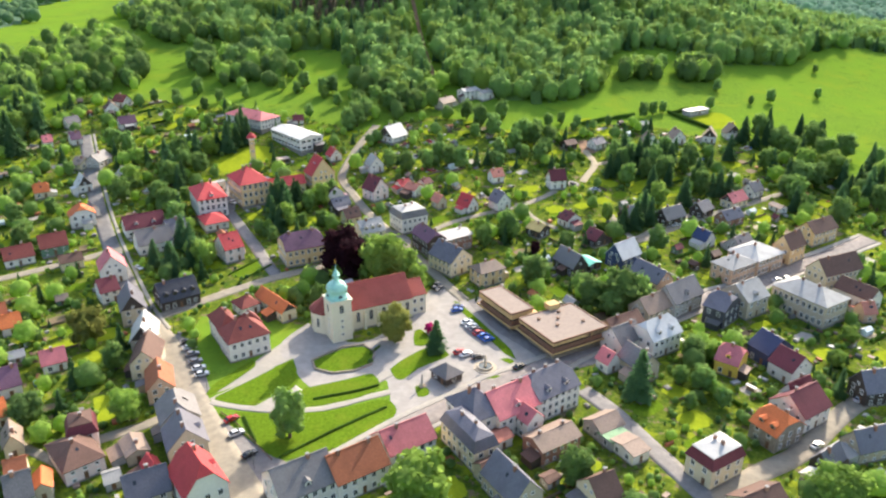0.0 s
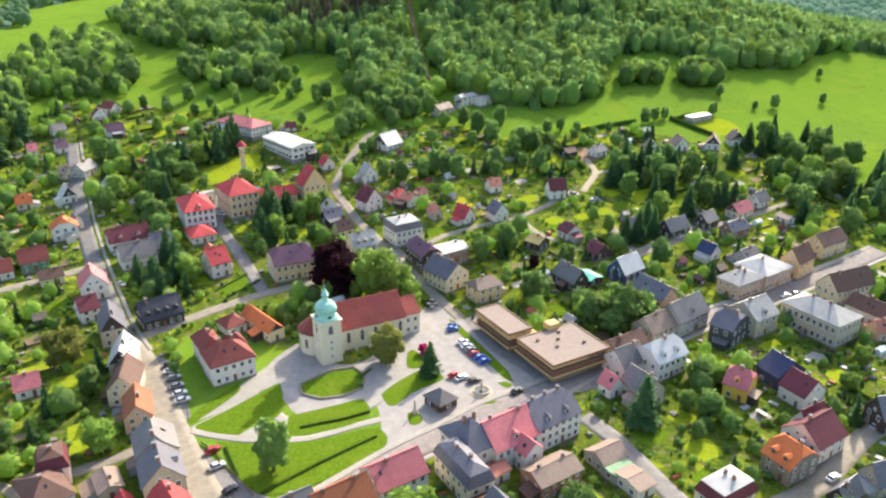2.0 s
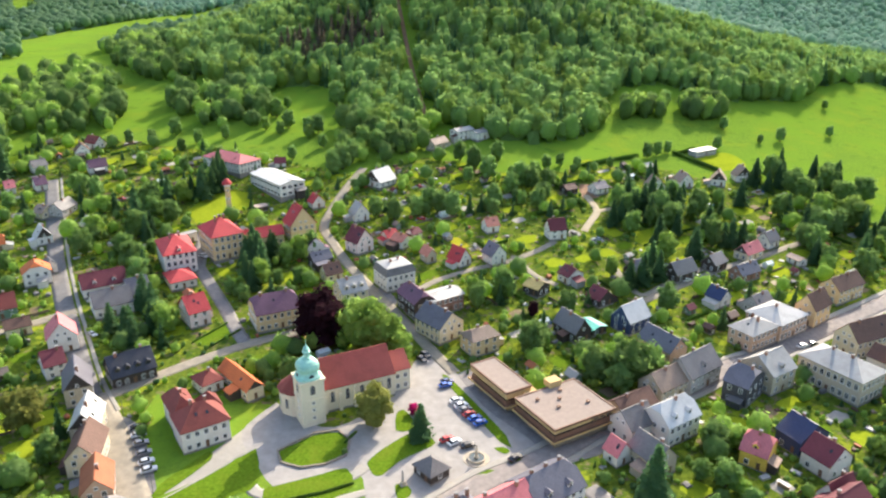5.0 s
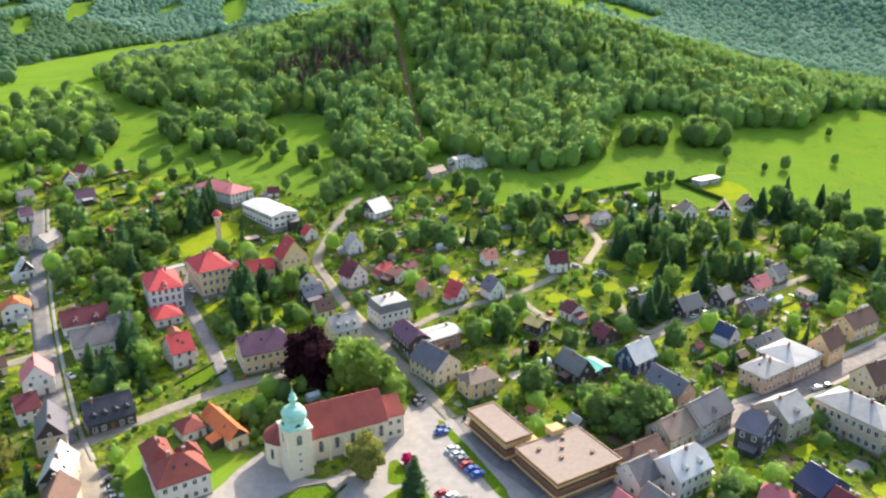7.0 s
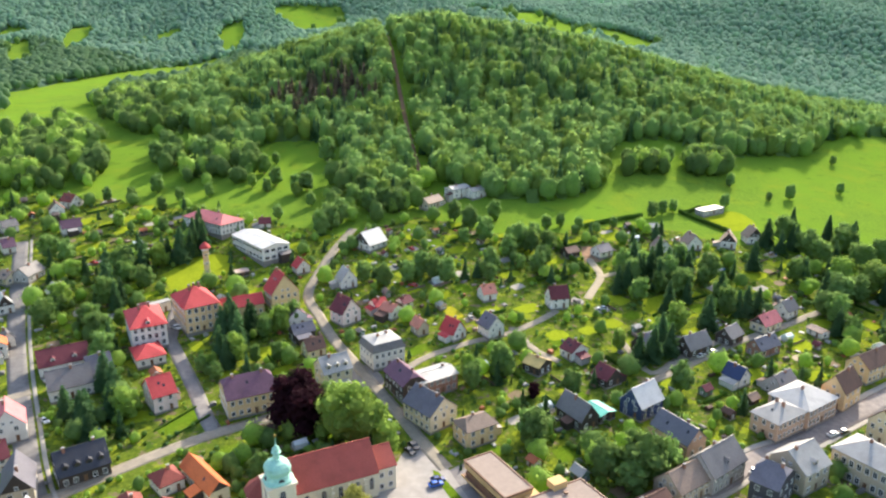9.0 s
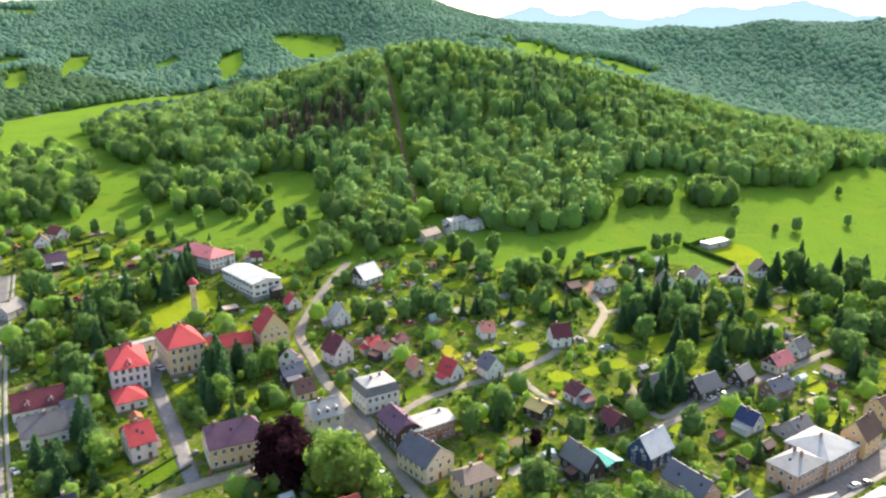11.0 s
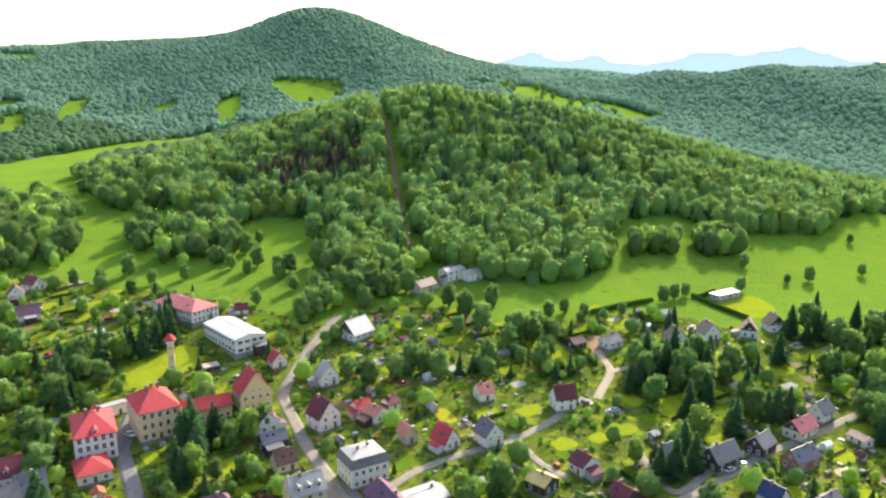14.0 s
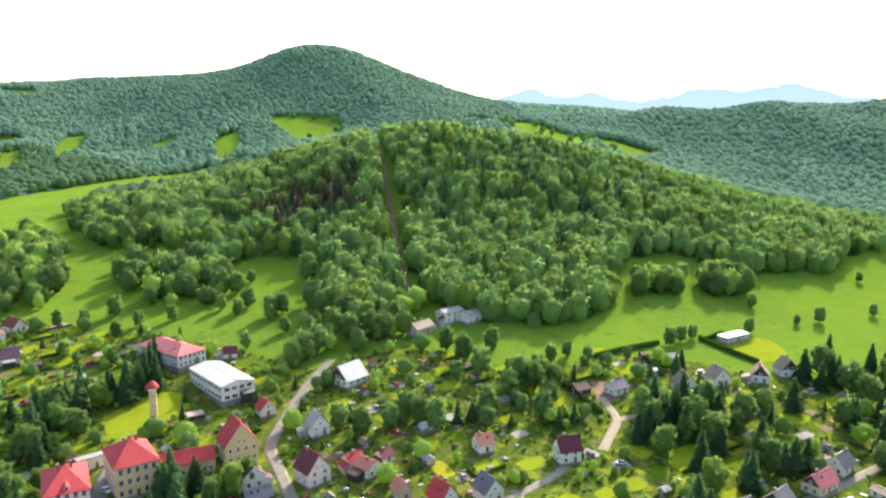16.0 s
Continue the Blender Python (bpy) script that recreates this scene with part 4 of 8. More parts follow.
house(-227.0, 415.7, 51, 8.3, 6.9, 4, 3.2, "gable", "grey", "white", "x", floors=1)
house(-169.1, 352.1, -30, 9.7, 6.0, 3.5, 2.5, "gable", "light", "white", "x", floors=1)
house(-197.2, 362.9, 67, 8.1, 7.0, 3.5, 3, "gable", "tan", "cream", "y", floors=1)
house(-139.3, 296.8, 34, 16.2, 10.0, 4, 4.2, "gable", "maroon", "white", "x", floors=1, dormers=2)
house(-129.2, 281.1, 35, 13.3, 11.0, 4.5, 4.5, "gable", "grey", "white", "x", floors=1)
house(-122.2, 288.3, 37, 7.8, 10.0, 5, 5, "gable", "slate", "white", "x")
house(-117.8, 318.2, 30, 12.5, 20.5, 9, 4.5, "hip", "red", "white", "x", floors=3, chim=2, dormers=1, win="tall", label="tall white school house with a bright red hipped roof")
house(-111.3, 303.1, 34, 11.3, 14.0, 4, 3, "hip", "red", "white", "x", floors=1, chim=0)
house(-102.6, 330.6, 36, 13.4, 18.4, 10.6, 5.2, "hip", "red", "ochre", "x", floors=3, chim=3, win="tall", label="large ochre school building with a bright red hipped roof")
house(-86.7, 338.1, 30, 16.5, 7.0, 5, 3, "gable", "red", "ochre", "x", floors=1, chim=0)
house(-72.5, 347.2, 33, 11.6, 9.7, 7, 7.5, "gable", "red", "ochre", "y", chim=1, label="ochre gabled school wing with a steep red roof")
house(-63.5, 331.3, 31, 8.6, 7.7, 5, 3.7, "gable", "purple", "white", "y", floors=1)
house(-58.6, 320.7, 36, 9.8, 6.0, 4, 3, "gable", "slate", "timber", "x", floors=1, chim=0)
house(-52.0, 308.9, 36, 8.1, 6.9, 4, 3.7, "gable", "brown", "cream", "x", floors=1)
house(-120.7, 338.8, 45, 9.5, 3.0, 5, 0, "flat", "light", "white", "x", floors=1, chim=0, name="link_building", win="wide")
house(-124.7, 422.8, -35, 30.3, 14.1, 5.5, 3, "hip", "rose", "white", "x", chim=1)
house(-93.9, 396.3, -47, 30.4, 13.6, 6.5, 1.4, "gable", "white", "white", "x", chim=0, win="wide")
house(-70.7, 377.1, 35, 7.1, 6.9, 3.5, 3.7, "gable", "red", "white", "y", floors=1)
house(-96.6, 372.2, 36, 6.7, 5.0, 2.6, 0, "flat", "felt", "timber", "x", floors=1, chim=0, name="shed")
house(-99.0, 424.8, 16, 6.5, 6.0, 3, 2.5, "gable", "maroon", "white", "x", floors=1)
house(-41.4, 290.2, 33, 10.2, 9.0, 6.5, 4, "gable", "light", "cream", "x", dormers=3, chim=1)
house(-26.2, 305.4, 33, 12.6, 11.0, 6.6, 1.2, "mansard", "grey", "white", "x", cover2="light", chim=2, label="white guest house with a grey mansard and pale flat top")
house(-16.3, 285.4, -58, 13.9, 8.5, 6.4, 3.5, "half", "purple", "timber", "x", chim=2)
house(-7.0, 287.8, 36, 14.2, 9.0, 6, 1.2, "gable", "light", "brick", "x", chim=1)
house(-7.1, 269.4, 43, 10.9, 13.3, 6, 4.5, "gable", "slate", "cream", "y", chim=2)
house(7.1, 259.8, 33, 10.6, 8.0, 6, 2.2, "hip", "tan", "ochre", "x", hip=0.5)
house(29.6, 302.5, -42, 8.3, 8.6, 4, 2.2, "gable", "ochre", "timber", "x", floors=1)
house(44.2, 313.6, -55, 7.4, 9.2, 4, 3, "gable", "maroon", "white", "x", floors=1)
house(53.4, 296.6, 36, 8.6, 8.2, 3.6, 3.6, "gable", "maroon", "timber", "y", floors=1, gable="timber")
house(39.8, 271.7, 33, 6.9, 12.0, 4, 4.5, "gable", "grey", "timber", "y", floors=1)
house(47.2, 275.3, 36, 6.6, 8.0, 2.6, 0.8, "gable", "teal", "timber", "y", floors=1, chim=0, name="pool_house")
house(61.6, 278.9, -50, 8.6, 11.2, 5, 5, "gable", "white", "blue", "y", gable="blue")
house(68.9, 261.1, -57, 14.4, 8.0, 5, 4, "gable", "slate", "tan", "x", floors=1)
house(103.2, 272.2, -55, 9.5, 14.7, 6.5, 3.2, "hip", "light", "tan", "x", chim=2)
house(115.0, 282.4, 36, 16.4, 14.0, 6.8, 3.4, "hip", "white", "tan", "x", chim=1, win="tall")
house(131.3, 290.7, -50, 7.8, 11.8, 7, 5, "gable", "brown", "ochre", "y")
house(150.9, 310.9, 33, 16.3, 8.6, 6, 3.7, "gable", "brown", "ochre", "x")
house(121.9, 246.5, -56, 21.2, 13.2, 8.5, 3.4, "hip", "light", "beige", "x", chim=2, win="tall", label="large beige public building with a pale zinc hipped roof")
house(88.3, 237.6, -42, 7.7, 12.1, 7, 4, "half", "slate", "slate", "x", chim=2)
house(98.8, 246.2, 34, 11.4, 12.0, 7, 4.5, "gable", "light", "beige", "x", dormers=1)
house(141.3, 270.9, -64, 9.4, 19.4, 7, 5, "gable", "brown", "cream", "y")
house(143.8, 255.7, -56, 13.8, 8.0, 5, 3.4, "gable", "brown", "white", "x", floors=1)
house(141.0, 243.3, -80, 5.8, 4.7, 4, 3, "gable", "salmon", "tan", "y", floors=1)
house(65.0, 238.2, 37, 15.5, 9.0, 5, 4, "gable", "tan", "beige", "x")
house(74.9, 245.1, 39, 15.5, 10.0, 6, 5, "gable", "grey", "grey", "x", dormers=1)
house(51.5, 225.6, 35, 13.9, 8.0, 4, 3, "gable", "brown", "beige", "x", floors=1)
house(60.8, 216.6, 35, 12.9, 10.0, 7, 4.5, "half", "white", "white", "x", dormers=2)
house(52.3, 201.1, 33, 7.6, 10.0, 5, 4, "gable", "grey", "beige", "y", floors=1)
house(43.5, 202.8, 36, 5.2, 5.0, 4, 3, "gable", "rose", "white", "y", floors=1, chim=0)
house(50.0, 215.7, 35, 9.9, 9.0, 5, 4, "gable", "grey", "white", "x", floors=1)
terrace = house(10.9, 173.9, 37, 14.1, 12.0, 7.0, 5, "gable", "rose", "white", "x", dormers=1, chim=2)
house(16.9, 168.6, 37, 5.6, 5.0, 6.2, 2.6, "gable", "rose", "white", "y", chim=0, parent=terrace)
house(8.6, 163.4, 37, 5.6, 4.6, 3.4, 1.0, "gable", "salmon", "white", "x", floors=1, chim=0, parent=terrace)
house(22.3, 182.7, 37, 14.8, 12.0, 7.6, 4.6, "half", "slate", "white", "x", floors=3, dormers=2, chim=3)
house(0.7, 160.2, -57, 16.0, 7.0, 6.4, 1.3, "mansard", "slate", "cream", "x", cover2="slate", chim=2)
house(2.2, 170.3, 34, 9.7, 13.0, 8, 5, "hip", "slate", "white", "x", chim=2)
house(-16.0, 158.1, 36, 13.3, 10.0, 6, 4, "gable", "rose", "white", "x", chim=1)
house(-27.3, 147.5, 37, 13.8, 11.0, 6, 4.5, "gable", "rust", "white", "x", chim=2)
house(-39.1, 141.5, 36, 14.1, 12.0, 6, 5, "gable", "grey", "white", "x", dormers=1)
house(22.3, 162.4, 35, 12.8, 8.0, 4.6, 1.8, "gable", "tan", "brick", "x", chim=2)
house(11.1, 143.7, 33, 8.5, 13.0, 5, 5, "gable", "slate", "beige", "y", floors=1)
house(6.1, 150.0, 34, 5.8, 6.0, 4, 2, "gable", "brown", "beige", "x", floors=1)
house(37.2, 171.2, 34, 8.2, 7.0, 3.4, 2, "gable", "tan", "grey", "x", floors=1, chim=0, name="shed")
house(39.3, 166.5, 37, 6.6, 5.0, 3, 0, "flat", "green", "grey", "x", floors=1, chim=0, name="shed")
house(42.6, 161.8, 34, 5.6, 8.0, 3.4, 0.8, "gable", "tan", "white", "x", floors=1, chim=0, name="garage")
house(62.4, 156.0, -56, 8.1, 11.7, 6, 1.2, "mansard", "maroon", "cream", "x", cover2="white", chim=2)
house(83.6, 171.6, -59, 8.4, 11.0, 5.4, 4.0, "half", "orange", "stone", "x", chim=1, dormers=2)
house(93.6, 181.7, 35, 12.0, 11.0, 5.5, 4.5, "gable", "maroon", "white", "x")
house(95.1, 187.9, -58, 5.1, 9.1, 5, 4, "gable", "maroon", "white", "y", floors=1)
house(82.0, 205.6, -37, 7.0, 9.0, 5, 4, "half", "rose", "yellow", "x", floors=1, dormers=1)
house(96.9, 213.6, -62, 8.2, 11.1, 5, 4, "gable", "navy", "blue", "x", floors=1)
house(99.3, 203.6, -59, 8.5, 9.2, 5, 4, "gable", "maroon", "white", "x", floors=1)
house(119.5, 193.6, -76, 7.8, 9.8, 5, 5, "gable", "slate", "timber", "y", gable="timber")
house(92.6, 160.4, -52, 4.8, 8.0, 3.2, 3.4, "gable", "slate", "timber", "y", floors=1, gable="timber")
house(105.3, 166.8, -71, 6.6, 10.2, 4.2, 4.4, "gable", "slate", "beige", "y")
house(68.6, 141.8, 28, 11.0, 9.0, 4.4, 3, "gable", "brown", "cream", "x")
house(31.7, 142.7, 29, 6.8, 9.0, 5, 4, "gable", "brown", "cream", "x", floors=1)
house(90.0, 320.9, 34, 13.7, 8.6, 4, 4.6, "gable", "grey", "timber", "x", floors=1)
house(106.5, 330.3, 42, 10.0, 7.7, 4, 3.7, "gable", "grey", "timber", "x", floors=1)
house(125.0, 342.6, 37, 13.1, 7.7, 4, 3.7, "gable", "rose", "cream", "x", floors=1, gable="timber")
house(137.8, 355.4, 39, 9.5, 7.7, 4, 4.1, "gable", "grey", "white", "x", floors=1)
house(144.6, 339.2, -67, 8.3, 5.0, 3, 1, "gable", "tan", "white", "x", floors=1, chim=0, name="shed")
house(117.0, 323.2, 33, 13.1, 7.7, 4, 3.7, "gable", "slate", "brick", "x", floors=1)
house(99.5, 300.5, -55, 8.2, 6.9, 4, 3.7, "gable", "navy", "white", "x", floors=1)
house(113.4, 296.5, 36, 10.7, 9.0, 4, 4, "gable", "grey", "grey", "x", floors=1)
house(71.1, 319.0, 36, 7.7, 7.7, 4, 4.6, "gable", "slate", "timber", "x", floors=1)
house(41.9, 352.7, 17, 9.1, 7.7, 5.5, 4.6, "gable", "maroon", "white", "x")
house(68.7, 404.3, 36, 9.2, 7.7, 3.5, 2.8, "gable", "slate", "white", "x", floors=1)
house(53.4, 402.3, 31, 7.8, 7.0, 3, 2, "gable", "brown", "timber", "x", floors=1, chim=0)
house(135.6, 424.8, -18, 8.4, 8.6, 4, 5.1, "gable", "tan", "white", "y", floors=1, gable="timber")
house(150.3, 433.4, 7, 9.2, 8.6, 4, 5.1, "gable", "tan", "white", "y", floors=1, gable="timber")
house(115.5, 419.6, 16, 8.8, 8.6, 4, 4.6, "gable", "tan", "white", "y", floors=1)
house(98.6, 410.6, 15, 9.1, 8.6, 4, 4.6, "gable", "tan", "white", "y", floors=1)
house(139.0, 469.1, 34, 16.6, 6.0, 3, 0, "flat", "white", "grey", "x", floors=1, chim=0, name="shed")
house(100.8, 438.2, 20, 5.1, 5.0, 3, 1.5, "gable", "light", "grey", "x", floors=1, chim=0, name="shed")
house(-48.2, 364.4, 31, 8.4, 7.7, 4.6, 5.0, "gable", "light", "white", "y")
house(-44.1, 334.8, 45, 10.0, 9.8, 6, 6, "gable", "maroon", "pink", "y")
house(-0.9, 324.9, 43, 7.4, 8.7, 3.5, 5, "gable", "red", "white", "y", floors=1)
house(-14.0, 326.9, 35, 5.2, 7.0, 4, 3, "gable", "salmon", "beige", "y", floors=1)
house(-31.9, 343.7, 37, 6.5, 7.0, 3.5, 2.5, "gable", "red", "white", "x", floors=1)
house(-26.3, 339.5, 53, 7.8, 7.7, 4, 2.3, "gable", "salmon", "white", "y", floors=1)
house(-21.6, 347.7, 44, 5.7, 6.0, 3, 2, "gable", "maroon", "white", "x", floors=1)
house(13.7, 327.6, 33, 8.2, 8.6, 5, 4.6, "gable", "slate", "white", "y")
house(12.8, 356.7, 25, 7.0, 6.9, 4, 3.2, "gable", "salmon", "white", "x", floors=1)
house(-42.6, 404.0, -38, 12.6, 13.6, 3.6, 6, "gable", "white", "white", "y", floors=1, gable="timber")
house(-1.7, 470.0, 42, 14.0, 8.6, 6, 1.5, "gable", "light", "white", "x")
house(8.1, 470.2, 42, 10.1, 7.7, 5, 1.4, "gable", "light", "white", "x")
house(-15.5, 454.3, 53, 14.2, 7.7, 4, 2.8, "gable", "tan", "beige", "x", floors=1)
house(-66.7, 274.6, 29, 15.5, 12.2, 7, 4.8, "half", "purple", "ochre", "x", chim=2, label="ochre two-storey house with a purple-brown half-hipped roof")
house(-103.8, 237.6, 38, 13.3, 10.0, 4, 5, "gable", "black", "timber", "x", floors=1, dormers=4, chim=2)
house(-95.6, 274.4, 39, 7.5, 11.0, 6, 4.5, "gable", "red", "pink", "x")
house(-6.1, 193.9, -48, 7.0, 6.2, 3, 2.4, "hip", "grey", "timber", "x", floors=1, chim=0, name="pavilion", label="open square pavilion with a grey hipped roof")

# ---- church ----
STUCCO = surface("church_stucco", (0.64, 0.58, 0.43), 0.9, 0.05, 1.0, 0.1, 6.0, 0.15, dirt=(0.56, 0.50, 0.38))
COPPER = surface("copper_patina", (0.30, 0.55, 0.45), 0.55, 0.12, 1.4, 0.5, dirt=(0.17, 0.38, 0.31))
GILT = surface("gilt", (0.7, 0.5, 0.15), 0.35, 0.05, metal=0.9)
CHURCH_RED = roofing("tiles_church", (0.30, 0.065, 0.05), spread=0.14)


def lathe(profile, n=24, square=0.0):
    """Turned body from (radius, height) pairs; square > 0 pulls the plan towards a square with cut corners."""
    v, f = [], []
    for r, z in profile:
        for k in range(n):
            a = 2 * math.pi * (k + 0.5) / n
            c, s = math.cos(a), math.sin(a)
            m = 1 + square * (1 / max(abs(c), abs(s)) - 1)
            v.append((r * c * m, r * s * m, z))
    for j in range(len(profile) - 1):
        for k in range(n):
            a, b = j * n + k, j * n + (k + 1) % n
            f.append((a, b, b + n, a + n))
    f.append(tuple(reversed(range(n))))
    f.append(tuple(range((len(profile) - 1) * n, len(profile) * n)))
    return v, f


def arch_window(parent, w, h, m):
    """Tall round-headed window: stone surround and dark leaded pane."""
    pts = [(-w / 2, 0), (w / 2, 0)] + [(w / 2 * math.cos(a), h - w / 2 + w / 2 * math.sin(a)) for a in np.linspace(0, math.pi, 9)]
    n = len(pts)
    out = [(x * 1.3, z * 1.05 - 0.15) for x, z in pts]
    v = [(x, -0.14, z) for x, z in pts] + [(x, -0.14, z) for x, z in out] + [(x, 0.1, z) for x, z in pts] + [(x, 0.1, z) for x, z in out]
    f = []
    for k in range(n):
        j = (k + 1) % n
        f += [(k, n + k, n + j, j), (n + k, 3 * n + k, 3 * n + j, n + j), (2 * n + k, k, j, 2 * n + j)]
    s = part("window", (v, f), STUCCO, parent, m=m)
    pv = [(x, -0.05, z) for x, z in pts] + [(x, 0.05, z) for x, z in pts]
    pf = [tuple(range(n)), tuple(reversed(range(n, 2 * n)))] + [(k, (k + 1) % n, n + (k + 1) % n, n + k) for k in range(n)]
    part("pane", (pv, pf), GLASS, s)
    for z in np.arange(0.5, h - 0.2, 0.6):
        part("glazing_bar", box_geo(-w / 2, w / 2, -0.09, -0.05, z, z + 0.06), FRAME, s)


church = tagged(new("church"), "cream baroque church with red roof and green copper dome", "church")
church.matrix_world = pose(-32.4, 231.2, zland(-32.4, 231.2) - 0.3, 0, 0, 28)
FOOTPRINTS.append((-32.4, 231.2, 28, 40, 17))
part("nave", body_geo(23, 13.5, 8.3, 6.2, True), STUCCO, church)
part("nave_roof", gable_roof(23, 13.5, 8.3, 6.2, 0.5, 0.2, 0.25), CHURCH_RED, church, "red tiled nave roof")
part("cornice", geo_join(box_geo(-11.6, 11.6, -6.95, 6.95, 7.7, 8.1)), STUCCO, church)
part("plinth", box_geo(-11.6, 11.6, -6.9, 6.9, -2.4, 0.7), PLINTH, church)
for u in (-8.2, -3.6, 1.0, 5.6, 9.6):
    arch_window(church, 1.3, 3.6, pose(u, -6.75, 3.2))
for u in (-10.5, -5.9, -1.3, 3.3, 7.7):
    part("buttress", geo_join(box_geo(u - 0.45, u + 0.45, -7.6, -6.7, -2, 5.8), box_geo(u - 0.35, u + 0.35, -7.25, -6.7, 5.8, 7.0)), STUCCO, church)
# east end: lower annex and gable stub
part("annex", body_geo(6, 11, 7.6, 3.6, True), STUCCO, church, m=pose(14.4, 0.6, 0))
part("annex_roof", gable_roof(6, 11, 7.6, 3.6, 0.4, 0.3, 0.22), CHURCH_RED, church, m=pose(14.4, 0.6, 0))
for z in (1.2, 4.6):
    for u in (13.2, 15.8):
        window(church, "std", pose(u, -4.9, z))
    for u in (-2.5, 1.5):
        window(church, "std", pose(17.4, 0.6 + u, z, 0, 0, 90))
part("porch", body_geo(3.2, 3.4, 2.6, 1.6, True), STUCCO, church, m=pose(3.3, -8.2, 0, 0, 0, 90))
part("porch_roof", gable_roof(3.2, 3.4, 2.6, 1.6, 0.25, 0.2, 0.15), CHURCH_RED, church, m=pose(3.3, -8.2, 0, 0, 0, 90))
# chancel: short bay and half an octagon
part("chancel_bay", body_geo(5.4, 11.2, 7.6, 4.8, True), STUCCO, church, m=pose(-14.0, 0, 0))
part("chancel_bay_roof", gable_roof(5.4, 11.2, 7.6, 4.8, 0.45, 0.0, 0.22), ROOFS["brick"], church, m=pose(-14.0, 0, 0))
AX = -16.6
apse = [(AX + 5.6 * math.cos(math.pi / 2 + math.pi * k / 5), 5.6 * math.sin(math.pi / 2 + math.pi * k / 5)) for k in range(6)]
n_ = len(apse)
v_ = [(x, y, -2.4) for x, y in apse] + [(x, y, 7.6) for x, y in apse]
part("chancel", (v_, [(k, k + 1, n_ + k + 1, n_ + k) for k in range(n_ - 1)] + [tuple(range(n_, 2 * n_)), tuple(reversed(range(n_))), (n_ - 1, 0, n_, 2 * n_ - 1)]), STUCCO, church)
v_ = [(AX + (x - AX) * 1.09, y * 1.09, 7.4) for x, y in apse] + [(AX + (x - AX) * 1.09, y * 1.09, 7.65) for x, y in apse] + [(AX + 0.1, 0, 12.6)]
part("chancel_roof", (v_, [(k, k + 1, n_ + k + 1, n_ + k) for k in range(n_ - 1)] + [(n_ + k, n_ + k + 1, 2 * n_) for k in range(n_ - 1)] + [tuple(reversed(range(n_)))]), ROOFS["brick"], church, "dark red chancel roof")
for k in range(2, 5):
    a = math.pi / 2 + math.pi * (k + 0.5) / 5
    r = 5.6 * math.cos(math.pi / 10)
    arch_window(church, 1.1, 3.2, pose(AX + r * math.cos(a), r * math.sin(a), 2.6, 0, 0, math.degrees(a) + 90))
# tower on the near side of the nave
tower = part("tower", geo_join(box_geo(-3.3, 3.3, -3.3, 3.3, -2.4, 14.6)), STUCCO, church, "square cream church tower", m=pose(-16.0 + 0.6, -8.0, 0, 0, 0, 3))
part("plinth", box_geo(-3.45, 3.45, -3.45, 3.45, -2.4, 0.9), STUCCO, tower)
for sx in (-1, 1):
    for sy in (-1, 1):
        part("pilaster", box_geo(min(sx * 2.7, sx * 3.42), max(sx * 2.7, sx * 3.42), min(sy * 2.7, sy * 3.42), max(sy * 2.7, sy * 3.42), 0, 13.9), STUCCO, tower)
part("string_course", box_geo(-3.5, 3.5, -3.5, 3.5, 8.3, 8.65), STUCCO, tower)
part("cornice", geo_join(box_geo(-3.6, 3.6, -3.6, 3.6, 14.0, 14.35), box_geo(-3.85, 3.85, -3.85, 3.85, 14.35, 14.75)), STUCCO, tower)
for ang in (0, 90, -90):
    M_ = pose(0, 0, 0, 0, 0, ang) @ pose(0, -3.3, 0)
    arch_window(tower, 1.5, 2.9, M_ @ pose(0, 0, 10.2))
    for z in (2.2, 4.8, 7.0):
        window(tower, "small", M_ @ pose(0, 0, z))
part("dome", lathe([(3.75, 14.75), (3.7, 15.2), (3.05, 15.8), (2.75, 16.6), (3.15, 17.3), (3.3, 18.1), (3.0, 19.0), (2.3, 19.8), (1.5, 20.3), (1.2, 20.5)], 24, 0.35), COPPER, tower, "bulbous green copper dome")
part("lantern", lathe([(1.25, 20.5), (1.25, 20.7), (0.85, 20.75), (0.85, 22.2), (1.2, 22.3), (1.2, 22.5), (0.75, 22.8), (0.95, 23.3), (0.55, 23.9), (0.16, 24.5), (0.06, 26.3)], 16), COPPER, tower)
part("cross", geo_join(box_geo(-0.05, 0.05, -0.05, 0.05, 26.2, 27.6), box_geo(-0.4, 0.4, -0.05, 0.05, 26.9, 27.05)), GILT, tower)
DIAL = surface("dial_dark", (0.03, 0.03, 0.03), 0.5, 0.05)
for ang in (0, 90, -90):
    part("clock", lathe([(0.72, 0), (0.72, 0.12)], 20), DIAL, tower, "round dark clock face", m=pose(0, 0, 0, 0, 0, ang) @ pose(0, -3.15, 15.6, 75, 0, 0))

# ---- flat-roofed department store on the square ----
YELLOW = surface("fascia_yellow", (0.52, 0.35, 0.15), 0.8, 0.1, 1.0, 0.2, dirt=(0.36, 0.23, 0.11))
BRONZE = surface("band_brown", (0.20, 0.105, 0.065), 0.6, 0.15, 2.0, 0.3)
ROOFFELT = surface("roof_felt", (0.265, 0.21, 0.175), 0.95, 0.1, 0.7, 0.07, 3.0, 0.3, dirt=(0.21, 0.175, 0.15))
store = tagged(new("store"), "low flat-roofed yellow and brown department store on the square", "store")
store.matrix_world = pose(31.0, 218.8, zland(31, 218.8), 0, 0, 32)
FOOTPRINTS.append((31, 218.8, 32, 24, 21))
FOOTPRINTS.append((13, 233, 32, 10, 22))


